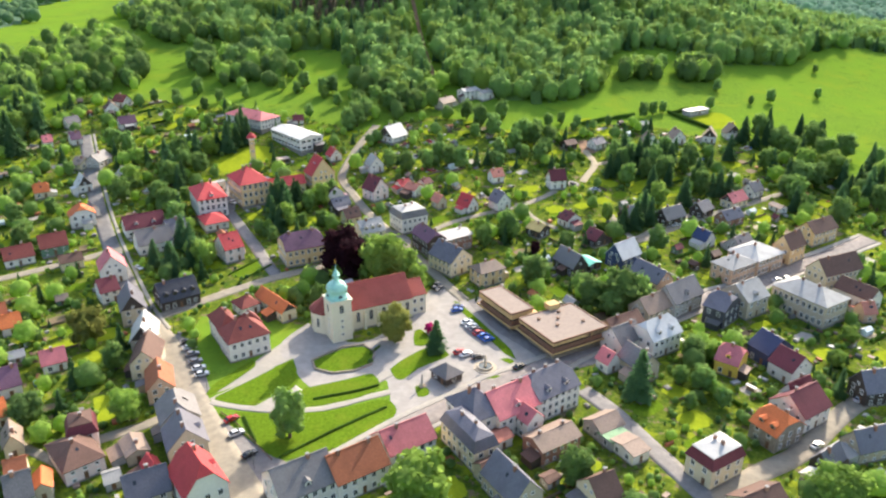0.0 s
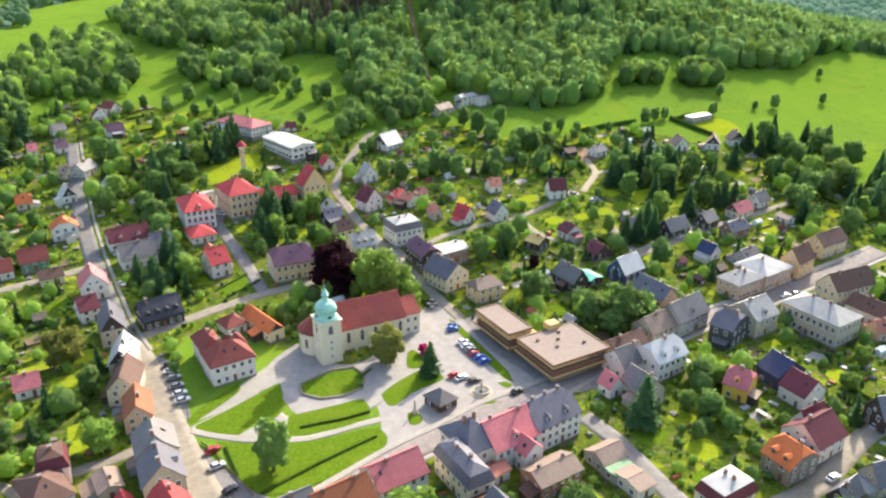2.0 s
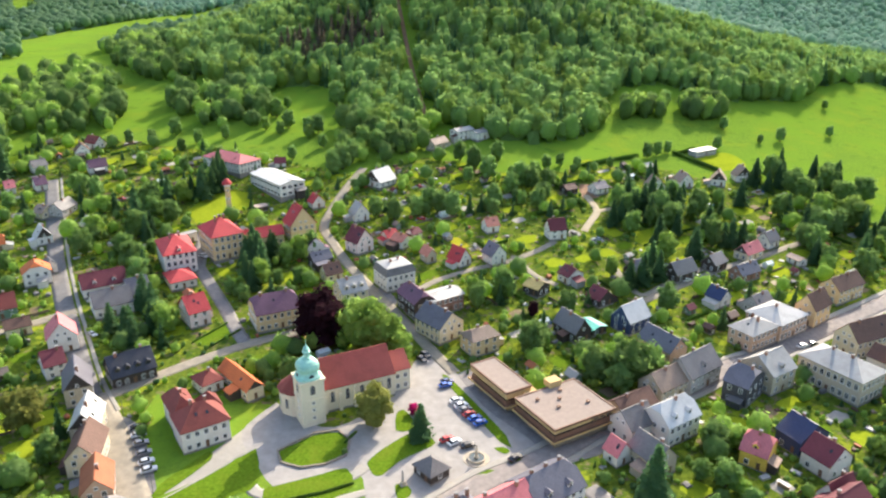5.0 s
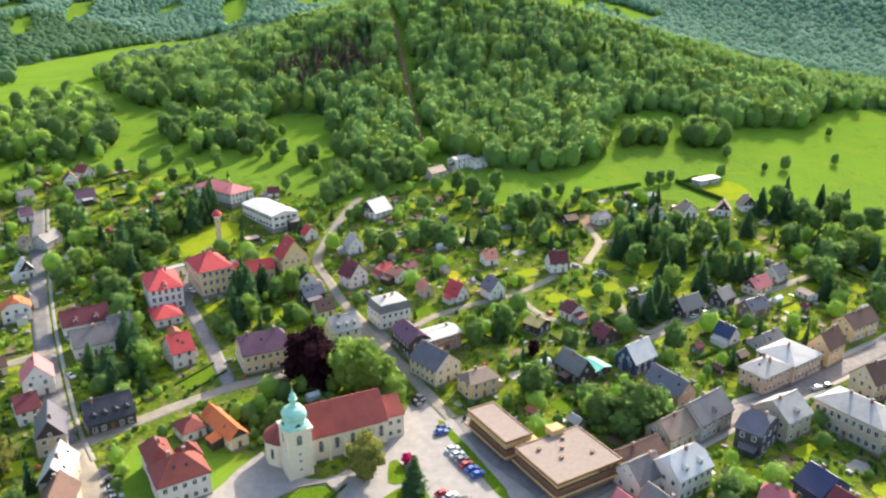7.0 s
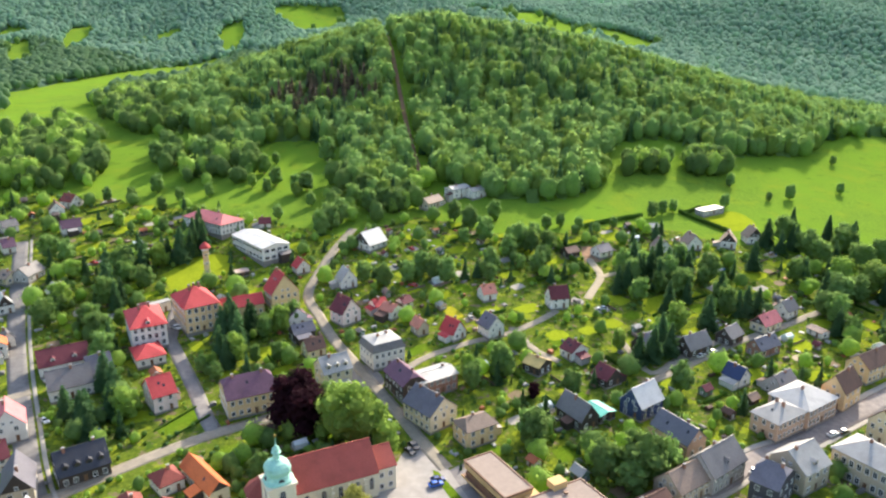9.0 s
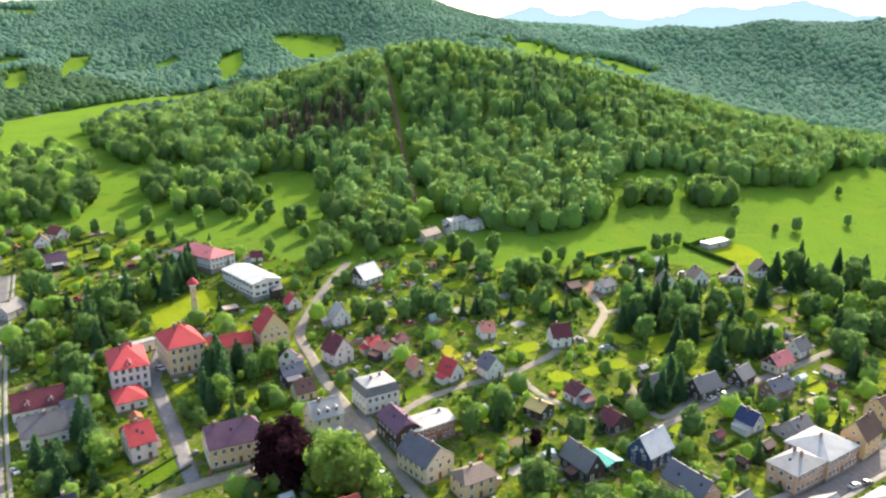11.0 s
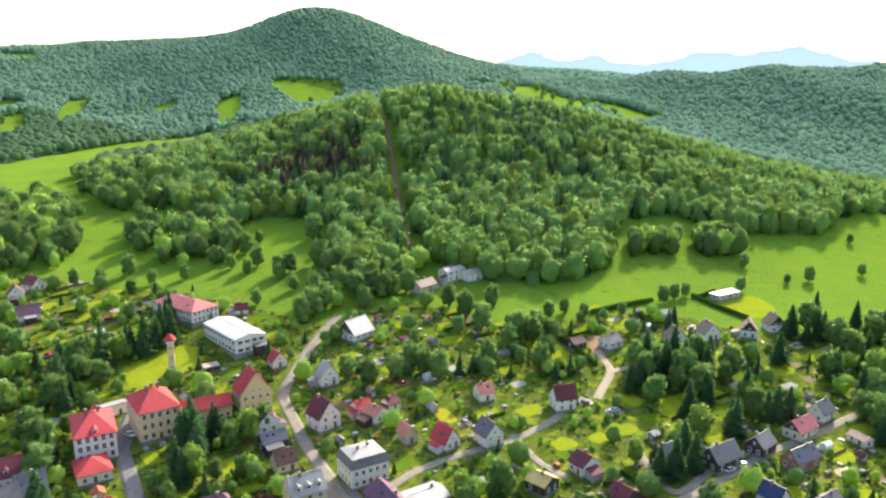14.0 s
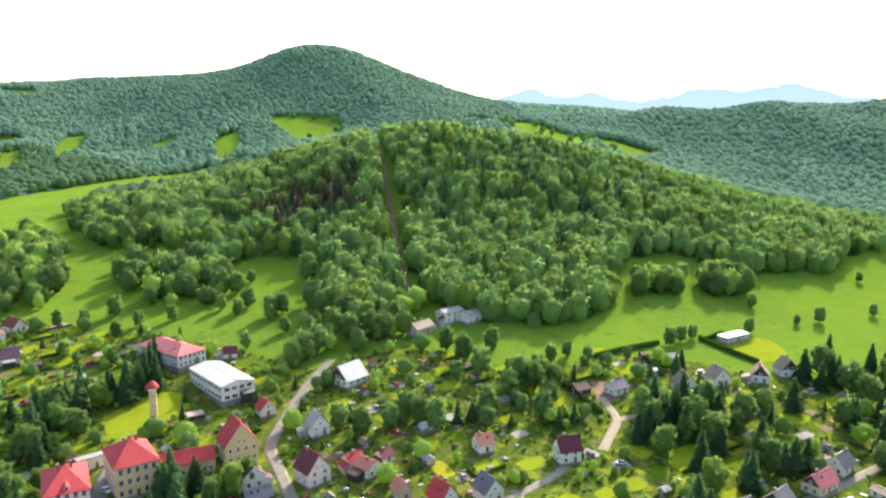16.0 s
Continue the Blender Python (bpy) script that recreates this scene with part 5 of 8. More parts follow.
def store_block(ox, oy, L, W, top, name):
    b = part(name, box_geo(-L / 2 + 1.2, L / 2 - 1.2, -W / 2 + 1.2, W / 2 - 1.2, -2.4, top - 0.6), GLASS if name == "hall" else YELLOW, store, m=pose(ox, oy, 0))
    part("ground_floor_wall", geo_join(box_geo(-L / 2 + 1.0, L / 2 - 1.0, -W / 2 + 1.0, W / 2 - 1.0, -2.4, 1.0)), WALLS["stone"], b)
    part("canopy", box_geo(-L / 2 - 0.9, L / 2 + 0.9, -W / 2 - 0.9, W / 2 + 0.9, 3.0, 3.35), BRONZE, b, "brown canopy over the shop windows")
    part("canopy_edge", geo_join(box_geo(-L / 2 - 1.0, L / 2 + 1.0, -W / 2 - 1.0, -W / 2 - 0.9, 2.9, 3.5), box_geo(L / 2 + 0.9, L / 2 + 1.0, -W / 2 - 0.9, W / 2 + 0.9, 2.9, 3.5),
                                 box_geo(-L / 2 - 1.0, -L / 2 - 0.9, -W / 2 - 0.9, W / 2 + 0.9, 2.9, 3.5)), YELLOW, b)
    part("upper_wall", geo_join(box_geo(-L / 2, L / 2, -W / 2, W / 2, 3.35, 4.7)), BRONZE, b)
    part("window_band", box_geo(-L / 2 + 0.25, L / 2 - 0.25, -W / 2 + 0.25, W / 2 - 0.25, 4.7, 5.6), GLASS, b)
    part("fascia", box_geo(-L / 2 - 0.3, L / 2 + 0.3, -W / 2 - 0.3, W / 2 + 0.3, 5.6, top - 0.45), YELLOW, b)
    part("eaves_band", box_geo(-L / 2 - 0.45, L / 2 + 0.45, -W / 2 - 0.45, W / 2 + 0.45, top - 0.45, top), BRONZE, b)
    part("roof", box_geo(-L / 2 + 0.1, L / 2 - 0.1, -W / 2 + 0.1, W / 2 - 0.1, top - 0.4, top + 0.06), ROOFFELT, b, "weathered brown felt roof")
    part("parapet", geo_join(box_geo(-L / 2 - 0.45, L / 2 + 0.45, -W / 2 - 0.45, -W / 2 - 0.1, top, top + 0.28), box_geo(-L / 2 - 0.45, L / 2 + 0.45, W / 2 + 0.1, W / 2 + 0.45, top, top + 0.28),
                             box_geo(-L / 2 - 0.45, -L / 2 - 0.1, -W / 2 - 0.1, W / 2 + 0.1, top, top + 0.28), box_geo(L / 2 + 0.1, L / 2 + 0.45, -W / 2 - 0.1, W / 2 + 0.1, top, top + 0.28)), BRONZE, b)
    for k in range(int(L / 1.6)):
        part("mullion", box_geo(-L / 2 + 0.8 + 1.6 * k, -L / 2 + 0.95 + 1.6 * k, -W / 2 + 0.1, -W / 2 + 0.26, 4.7, 5.6), BRONZE, b)
    return b


hall = store_block(0, 0, 21, 18, 7.0, "hall")
for u, w in ((-6, 5), (3, 6), (-3, -1), (6, -3), (0, 2.5)):
    part("roof_vent", geo_join(box_geo(u - 0.4, u + 0.4, w - 0.4, w + 0.4, 7.0, 7.7), box_geo(u - 0.5, u + 0.5, w - 0.5, w + 0.5, 7.7, 7.8)), BRONZE, hall)
for k in range(10):
    part("sign_bar", box_geo(2.2 + 0.75 * k, 2.2 + 0.75 * k + (0.5 if k % 3 else 0.3), -9.42, -9.31, 5.8, 6.4), DIAL, hall)
store_block(-7.9, 22.0 - 0.6, 8.3, 19, 7.8, "hall_wing")
part("plant_room", box_geo(1.0, 5.2, 8.2, 11.5, 7.0, 9.0), YELLOW, hall)
part("connecting_wing", box_geo(-6.2, -2.0, 9.0, 14.5, -2, 6.4), YELLOW, hall)

# ---- ground surfaces ----
ASPHALT = surface("asphalt", (0.205, 0.19, 0.18), 0.9, 0.2, 0.5, 0.16, 4.0, 0.3, dirt=(0.145, 0.135, 0.13))
SANDY = surface("sandy_road", (0.255, 0.222, 0.172), 0.95, 0.17, 0.45, 0.14, 4.0, 0.3, dirt=(0.20, 0.178, 0.145))
PALE = surface("pale_paving", (0.31, 0.285, 0.245), 0.9, 0.08, 0.8, 0.08, 3.0, 0.3, dirt=(0.25, 0.235, 0.21))
PLAZA = surface("square_paving", (0.295, 0.272, 0.248), 0.9, 0.14, 0.35, 0.11, 3.0, 0.3, dirt=(0.26, 0.24, 0.22))
GRAVEL = surface("gravel", (0.37, 0.31, 0.215), 0.95, 0.12, 1.0, 0.15, 5.0, 0.4)
EARTH = surface("bare_earth", (0.24, 0.14, 0.08), 0.95, 0.2, 0.6, 0.1, 4.0, 0.4)
LAWN = surface("lawn_grass", (0.094, 0.157, 0.012), 0.95, 0.28, 1.2, 0.12, 3.0, 0.5, spec=0.0, dirt=(0.145, 0.175, 0.02))
MOWN = surface("mown_grass", (0.235, 0.285, 0.018), 0.95, 0.15, 1.0, 0.12, 3.0, 0.5, spec=0.0, dirt=(0.15, 0.20, 0.014))
HEDGE = foliage("hedge_leaf", ((0.055, 0.11, 0.02), (0.10, 0.17, 0.03), (0.08, 0.145, 0.03)))
COBBLE = surface("street_setts", (0.225, 0.195, 0.178), 0.9, 0.2, 0.5, 0.14, 4.0, 0.3, dirt=(0.20, 0.175, 0.165))
DARKROAD = surface("dark_asphalt", (0.17, 0.16, 0.152), 0.9, 0.22, 0.5, 0.16, 4.0, 0.3, dirt=(0.13, 0.125, 0.12))
ROADS = []


def smooth_line(pts, step=4.0):
    """Points along a gently rounded line through pts."""
    p = np.array([pts[0], *pts, pts[-1]], float)
    out = []
    for i in range(1, len(p) - 2):
        n = max(2, int(np.hypot(*(p[i + 1] - p[i])) / step))
        t = np.linspace(0, 1, n, endpoint=False)[:, None]
        a, b, c, d = p[i - 1], p[i], p[i + 1], p[i + 2]
        out.append(0.5 * (2 * b + (c - a) * t + (2 * a - 5 * b + 4 * c - d) * t ** 2 + (3 * b - a - 3 * c + d) * t ** 3))
    return np.concatenate(out + [p[-1:]])


def ribbon(name, pts, width, mat, lift, label):
    """A road or path laid on the ground, with a thickness of its own."""
    q = smooth_line(pts)
    ROADS.append((q, width))
    d = np.gradient(q, axis=0)
    d /= np.linalg.norm(d, axis=1)[:, None]
    nrm = np.stack([-d[:, 1], d[:, 0]], 1)
    n, cross = len(q), 7
    v, f = [], []
    for j in range(n):
        for k in range(cross):
            p = q[j] + nrm[j] * width * (min(max(k - 1, 0), 4) / 4 - 0.5)
            v.append((p[0], p[1], zland(p[0], p[1]) + lift + (-0.3, 0, 0.03, 0.03, 0.03, 0, -0.3)[k]))
    for j in range(n - 1):
        for k in range(cross - 1):
            a = j * cross + k
            f.append((a, a + 1, a + cross + 1, a + cross))
    return tagged(new(name, mesh_from(name, v, [tuple(reversed(x)) for x in f], mat, True)), label, "road" if name == "road" else "path", kind="structure")


def patch(name, poly, mat, lift, label):
    """A paved or planted area: a thin slab that follows the ground."""
    bm = bmesh.new()
    vs = [bm.verts.new((x, y, 0)) for x, y in smooth_line(list(poly) + [poly[0]], 3.0)[:-1]]
    face = bm.faces.new(vs)
    bmesh.ops.triangulate(bm, faces=[face])
    bmesh.ops.subdivide_edges(bm, edges=[e for e in bm.edges if e.calc_length() > 10], cuts=2, use_grid_fill=False)
    bmesh.ops.triangulate(bm, faces=bm.faces[:])
    for p in bm.verts:
        p.co.z = zland(p.co.x, p.co.y) + lift
    bmesh.ops.recalc_face_normals(bm, faces=bm.faces[:])
    if sum(p.normal.z for p in bm.faces) < 0:
        bmesh.ops.reverse_faces(bm, faces=bm.faces[:])
    me = bpy.data.meshes.new(name)
    bm.to_mesh(me)
    bm.free()
    me.materials.append(mat)
    PAVED.append((np.array(poly), name))
    return tagged(new(name, me), label, name, kind="structure")


PAVED = []

# ---- cars ----
PAINT = {k: surface("paint_" + k, c, 0.25, 0.02, 0.5, 0.3, spec=0.6) for k, c in {
    "blue": (0.02, 0.10, 0.42), "navy": (0.02, 0.04, 0.14), "white": (0.75, 0.75, 0.74), "grey": (0.20, 0.20, 0.21), "red": (0.38, 0.02, 0.02),
    "black": (0.015, 0.015, 0.017), "silver": (0.50, 0.51, 0.52)}.items()}
TYRE = surface("tyre", (0.02, 0.02, 0.02), 0.9, 0.1)
RIM = surface("rim", (0.45, 0.45, 0.46), 0.35, 0.05, metal=0.8)
LAMP = surface("headlight", (0.7, 0.7, 0.68), 0.15, 0.02)
TAIL = surface("tail_light", (0.4, 0.01, 0.01), 0.3, 0.02)


def car_shell(profile, w0, w1):
    """Side profile extruded across, narrower at the top."""
    top = max(z for _, z in profile)
    n = len(profile)
    v = []
    for s in (-1, 1):
        for x, z in profile:
            v.append((x, s * (w0 + (w1 - w0) * max(0, (z - 0.75)) / max(top - 0.75, 0.01)), z))
    f = [tuple(reversed(range(n))), tuple(range(n, 2 * n))] + [(k, (k + 1) % n, n + (k + 1) % n, n + k) for k in range(n)]
    return v, f


CAR_BODY = car_shell([(-2.1, 0.35), (2.05, 0.35), (2.12, 0.62), (1.95, 0.86), (0.95, 0.98), (-1.75, 1.0), (-2.1, 0.9)], 0.87, 0.84)
CAR_CABIN = car_shell([(0.95, 0.96), (0.3, 1.44), (-1.15, 1.46), (-1.8, 0.98)], 0.84, 0.62)
CAR_ROOF = car_shell([(0.36, 1.42), (0.25, 1.49), (-1.1, 1.51), (-1.25, 1.42)], 0.7, 0.66)
CAR_ME = {k: (mesh_from("body", *CAR_BODY, PAINT[k]), mesh_from("roof", *CAR_ROOF, PAINT[k])) for k in PAINT}
CAR_GLASS = mesh_from("cabin", *CAR_CABIN, GLASS)
WHEEL_ME = mesh_from("wheel", *lathe([(0.2, -0.1), (0.31, -0.1), (0.32, 0), (0.31, 0.1), (0.2, 0.1)], 14), TYRE)
RIM_ME = mesh_from("rim", *lathe([(0.19, 0.085), (0.17, 0.112), (0.05, 0.115)], 10), RIM)
HEAD_ME, TAIL_ME = mesh_from("headlight", *box_geo(-0.04, 0.04, -0.17, 0.17, -0.07, 0.07), LAMP), mesh_from("tail_light", *box_geo(-0.03, 0.03, -0.13, 0.13, -0.09, 0.09), TAIL)


def car(x, y, rot, colour):
    e = tagged(new("car"), f"parked {colour} hatchback car", "car", "parked cars")
    e.matrix_world = pose(x, y, zland(x, y) + 0.1, 0, 0, rot)
    b = part("body", CAR_ME[colour][0], None, e)
    part("cabin", CAR_GLASS, None, b, "dark glazed cabin")
    part("roof", CAR_ME[colour][1], None, b)
    for sx in (-1.3, 1.3):
        for sy in (-1, 1):
            w = part("wheel", WHEEL_ME, None, e, m=pose(sx, sy * 0.78, 0.32, -90 * sy, 0, 0))
            part("rim", RIM_ME, None, w)
    for sy in (-0.6, 0.6):
        part("headlight", HEAD_ME, None, e, m=pose(2.06, sy, 0.68))
        part("tail_light", TAIL_ME, None, e, m=pose(-2.09, sy, 0.78))

# ---- roads, paths and lawns ----
ribbon("road", [(-108.7, 222.6), (-98.1, 209.1), (-82, 184.3), (-68.3, 163.7), (-54.7, 144.5), (-49.2, 137)], 9, SANDY, 0.05, "sandy grey village street between the houses")
ribbon("road", [(-214.8, 404.4), (-192.4, 361.4), (-172.4, 324), (-153, 290.7), (-134.4, 261.1), (-116.3, 233), (-103.6, 216.1)], 6.6, DARKROAD, 0.045, "dark grey village street climbing between houses")
ribbon("road", [(-182.5, 250), (-171.4, 257.3), (-153.5, 271), (-142.7, 280.6)], 5, SANDY, 0.06, "narrow sandy lane past gardens")
ribbon("road", [(-109.3, 224.2), (-98, 235.8), (-85.4, 248.4), (-71.2, 259.9), (-59.5, 267), (-51.6, 273.2)], 5, SANDY, 0.07, "pale lane behind the rectory")
ribbon("road", [(-42.5, 143.3), (-30.5, 154.9), (-16.2, 169.8), (-3.9, 180.5), (8.1, 191.7), (25.2, 203.5), (38.2, 215.1), (50, 225.2), (66, 235.9), (77.6, 244.3), (89.8, 254.4), (109.2, 266.1), (125.6, 278.2), (149.6, 295.2), (177, 314.8)], 7.5, COBBLE, 0.08, "pinkish grey main street along the square")
ribbon("road", [(-1.2, 244.3), (-9.3, 257.9), (-18.6, 274.7), (-27.8, 289.9), (-36.8, 304.6), (-46.7, 320.5), (-55.3, 337.8), (-63.1, 354.2), (-62.9, 372.3), (-59.6, 398.2), (-53.8, 424.2)], 4.4, SANDY, 0.06, "curving pale lane climbing out of the village")
ribbon("road", [(34.2, 191), (41, 181.6), (48.8, 165.8), (54.8, 154), (59.3, 145.2)], 6, ASPHALT, 0.05, "grey side street between gardens")
ribbon("road", [(136, 205.7), (110.4, 187.2), (89.2, 166.5), (73.9, 156.4), (59.3, 145.2)], 6, SANDY, 0.05, "dusty village street beside gardens")
ribbon("path", [(-17.9, 299.7), (-9.3, 310), (5.3, 320.4), (20.7, 328.7), (35, 341.1), (41.5, 348.7)], 3.2, SANDY, 0.05, "pale gravel lane among the houses")
ribbon("path", [(66.5, 296.4), (81, 307.1), (108.4, 329.1), (131.6, 344.2), (147.7, 355.6), (167.5, 368.3)], 3.4, SANDY, 0.05, "pale gravel lane along small houses")
ribbon("path", [(62, 400.1), (63.9, 390.7), (65, 381.8), (59.4, 368.4), (55.8, 360.1)], 3.5, GRAVEL, 0.05, "gravel farm track")
ribbon("path", [(65, 381.8), (73.3, 386.3), (81.1, 390.4)], 3, GRAVEL, 0.06, "gravel farm track branch")
ribbon("path", [(22, 333.2), (25.9, 324.8), (30.7, 316), (38.4, 309.3)], 3, SANDY, 0.06, "short gravel drive")
ribbon("path", [(-109.3, 318.1), (-99.1, 302.1), (-87.7, 283.8), (-78.3, 267.1), (-71.8, 258)], 5, ASPHALT, 0.05, "grey lane beside the school")
ribbon("path", [(-109.3, 318.1), (-113.5, 335.8), (-116.7, 349.9)], 6, ASPHALT, 0.055, "school yard lane")
ribbon("path", [(-73.1, 178.5), (-63, 176.2), (-51.6, 175.4), (-40.6, 176.8), (-30.2, 182.3), (-22.4, 186.1)], 2.6, PALE, 0.05, "pale paved park path")
ribbon("path", [(-73.4, 179.6), (-67.6, 186.4), (-61.5, 195.8), (-57.5, 200.8)], 1.4, PALE, 0.045, "narrow park footpath")
ribbon("path", [(-55.5, 196.1), (-52.3, 187.5), (-47.7, 183.9), (-40.5, 185.1), (-31.2, 189.7), (-26.8, 192.4), (-23.5, 196.2)], 3.6, PALE, 0.052, "curved paved terrace round the church")
ribbon("path", [(64.3, 325.8), (70.6, 304.2), (85.4, 316.8), (107.4, 333.8)], 3, SANDY, 0.05, "garden lane")
ribbon("path", [(-122.9, 159), (-111.5, 154.9), (-97.6, 147.8)], 3, SANDY, 0.05, "garden drive")
ribbon("path", [(-97.6, 160.1), (-88.1, 166.6), (-82.4, 171.9)], 4, SANDY, 0.05, "grassy drive between houses")
ribbon("path", [(-22.8, 495), (-32.8, 547.6), (-42.8, 600), (-50.2, 639), (-65.6, 720), (-72, 754)], 3, EARTH, 0.12, "earth path of the cross climbing straight through the wood")
ribbon("pavement", [(-45.8, 146.7), (-33.9, 158.2), (-19.5, 173.2), (-7.1, 184), (5.2, 195.4), (22.3, 207.3), (35.1, 218.7), (47.2, 229), (63.3, 239.8), (74.7, 248.1), (87.1, 258.3), (106.6, 270.1), (122.8, 282.1), (146.8, 299.1), (174.2, 318.7)], 2, PALE, 0.17, "raised pale pavement along the street")
ribbon("pavement", [(-39.3, 140), (-27.3, 151.7), (-13, 166.5), (-0.9, 177.1), (10.9, 188.1), (28, 199.9), (41.2, 211.7), (52.7, 221.6), (68.6, 232.2), (80.4, 240.7), (92.4, 250.7), (111.7, 262.3), (128.3, 274.5), (152.2, 291.5), (179.6, 311.1)], 1.6, PALE, 0.17, "raised pale pavement along the street")
ribbon("pavement", [(-112.8, 219.4), (-102.4, 206.1), (-86.4, 181.4), (-72.6, 160.7), (-59, 141.4), (-53.4, 133.9)], 1.5, PALE, 0.17, "raised pale pavement along the street")
ribbon("pavement", [(-210.7, 406.5), (-188.3, 363.6), (-168.3, 326.3), (-149, 293.1), (-130.5, 263.6), (-112.5, 235.6), (-99.9, 218.9)], 1.3, PALE, 0.17, "raised pale pavement along the street")
patch("pavement", [(-54.4, 225.1), (-42, 214.6), (-31, 215.9), (-18.6, 237.7), (-13.4, 253), (-7.2, 257.9), (-2.8, 249.3), (8.2, 225.8), (22.8, 205.7), (5.8, 196.5), (-9.1, 183.8), (-19.6, 173.7), (-22.2, 184.4), (-24.8, 193.1), (-31.2, 189.7), (-44, 186.1), (-52.9, 196.3), (-60.6, 210.1)], PLAZA, 0.035, "pale paved town square in front of the church")
patch("pavement", [(-103.6, 216.1), (-92, 212.9), (-75.1, 184.6), (-79, 183), (-90.2, 193)], DARKROAD, 0.04, "asphalt parking bay beside the street")
patch("pavement", [(-64.5, 200.5), (-58.1, 196), (-63.9, 191.7), (-70.4, 184.9), (-72.9, 184.7)], PALE, 0.03, "forecourt path of the rectory")
patch("pavement", [(-62.6, 207.3), (-53.8, 222.1), (-51.8, 207.8), (-61.5, 195.8), (-67.1, 197.2)], PALE, 0.033, "paved forecourt between rectory and church")
patch("pavement", [(-67.9, 171.3), (-51.8, 157.5), (-43, 151.3), (-47.5, 140.9), (-54.8, 142.5), (-65.6, 159.1)], ASPHALT, 0.03, "parking strip beside the park")
patch("pavement", [(-36.8, 304.6), (-27.9, 299.2), (-23.9, 290.1), (-31.2, 286.1), (-41.3, 300.5)], ASPHALT, 0.04, "small asphalt junction")
patch("pavement", [(59.6, 412.5), (67.2, 413.4), (69, 399.4), (60.3, 396.5)], EARTH, 0.05, "bare brown farmyard")
patch("pavement", [(-60.2, 176.4), (-57.0, 176.3), (-53.6, 176.9), (-52.8, 180.0), (-53.6, 183.0), (-56.2, 181.6)], PALE, 0.125, "small paved landing beside the park path")
patch("lawn", [(-58.4, 180.4), (-54.4, 184.2), (-51.6, 185.4), (-50.4, 190.0), (-52.2, 196.0), (-54.6, 201.0), (-57.4, 196.0), (-57.6, 187.0)], LAWN, 0.105, "upper slope of the park lawn")
patch("lawn", [(-44.1, 205.4), (-39.8, 209.3), (-33.4, 210.9), (-29.9, 206.7), (-30, 201), (-34.6, 197.4), (-40.6, 195.6), (-46, 197.4), (-47.8, 201.6)], LAWN, 0.1, "sunken oval lawn beside the church")
patch("lawn", [(-23.6, 197.9), (-20.8, 203), (-13.2, 211.4), (-9, 211), (-5.6, 207.5), (-9.5, 203.6), (-14.9, 199), (-19, 192.9), (-21.5, 193.3)], LAWN, 0.1, "raised grass bed on the square")
patch("lawn", [(-15.3, 189), (-13.2, 190.5), (-10.9, 187.4), (-11.5, 184.8), (-14.1, 184.2)], LAWN, 0.1, "round grass island on the square")
patch("lawn", [(14.5, 199.6), (15.3, 202.5), (16.7, 203.5), (17.6, 202.4), (16.5, 199.4)], LAWN, 0.1, "small grass island on the square")
patch("lawn", [(10.4, 206), (13, 206.8), (14.8, 205.1), (13.3, 203.6)], LAWN, 0.1, "small grass island on the square")
patch("lawn", [(3.6, 193.6), (7.2, 196.6), (10.9, 196.3), (10.1, 195.1), (7.1, 194.9)], LAWN, 0.1, "curved grass verge on the square")
patch("lawn", [(-17.8, 221.2), (-15.8, 223), (-12, 216.9), (-13, 213), (-17.2, 212.7)], LAWN, 0.11, "grass patch beside the church")
patch("lawn", [(-38.5, 176.3), (-31.7, 179), (-24.8, 182.1), (-21.7, 181.3), (-19.7, 177.9), (-20.2, 173.9), (-23.2, 169.9), (-29.5, 164.7), (-35.3, 159.4), (-41.4, 155.4), (-48.5, 155), (-54.8, 160.6), (-62.4, 171.9), (-64.4, 174.2), (-53.5, 173.9), (-43, 175.1)], LAWN, 0.1, "broad park lawn with a rounded end")
patch("lawn", [(-41.1, 189.6), (-34.7, 192.6), (-28.7, 195.4), (-25.7, 188.5), (-30.2, 183.3), (-39.1, 179.2), (-45.8, 178.4), (-48.2, 185.5), (-45.6, 187.5)], LAWN, 0.1, "curved terrace lawn of the park")
patch("lawn", [(-54.6, 202.5), (-55.8, 201.3), (-63.6, 191.3), (-70.3, 183.3), (-72.2, 179.7), (-60.9, 177.2), (-58.9, 180.2), (-56, 186.5), (-51.5, 193.2)], LAWN, 0.1, "sloping park lawn")
patch("lawn", [(-67.2, 200.8), (-65.3, 197.4), (-74.2, 181.3), (-75, 187)], LAWN, 0.1, "narrow lawn beside the parking bay")
patch("lawn", [(-4.7, 240.7), (-3.3, 242.5), (14.2, 211.8), (12.3, 208.9)], LAWN, 0.1, "planted strip beside the parked cars")
patch("pavement", [(25.1, 198), (52.3, 215), (38.2, 237.5), (23.8, 228.4), (12.1, 247.1), (-0.6, 239.2)], ASPHALT, 0.03, "grey asphalt apron round the store")
patch("lawn", [(-92, 260.3), (-84.2, 273.5), (-78, 268.8), (-86, 256)], LAWN, 0.05, "bright mown lawn with a hedge")
patch("lawn", [(-132.3, 372.3), (-121.8, 390.9), (-107.7, 391.4), (-102.8, 377.6), (-117.7, 354.2)], MOWN, 0.05, "yellow-green mown school lawn")
patch("lawn", [(129.9, 462.7), (155.4, 475.3), (160.6, 455.7), (139.1, 445)], MOWN, 0.05, "yellow-green mown garden lawn")
patch("lawn", [(-107.2, 179), (-102.2, 180.6), (-97.2, 171.3), (-99.5, 164.8)], MOWN, 0.05, "yellow-green garden lawn")

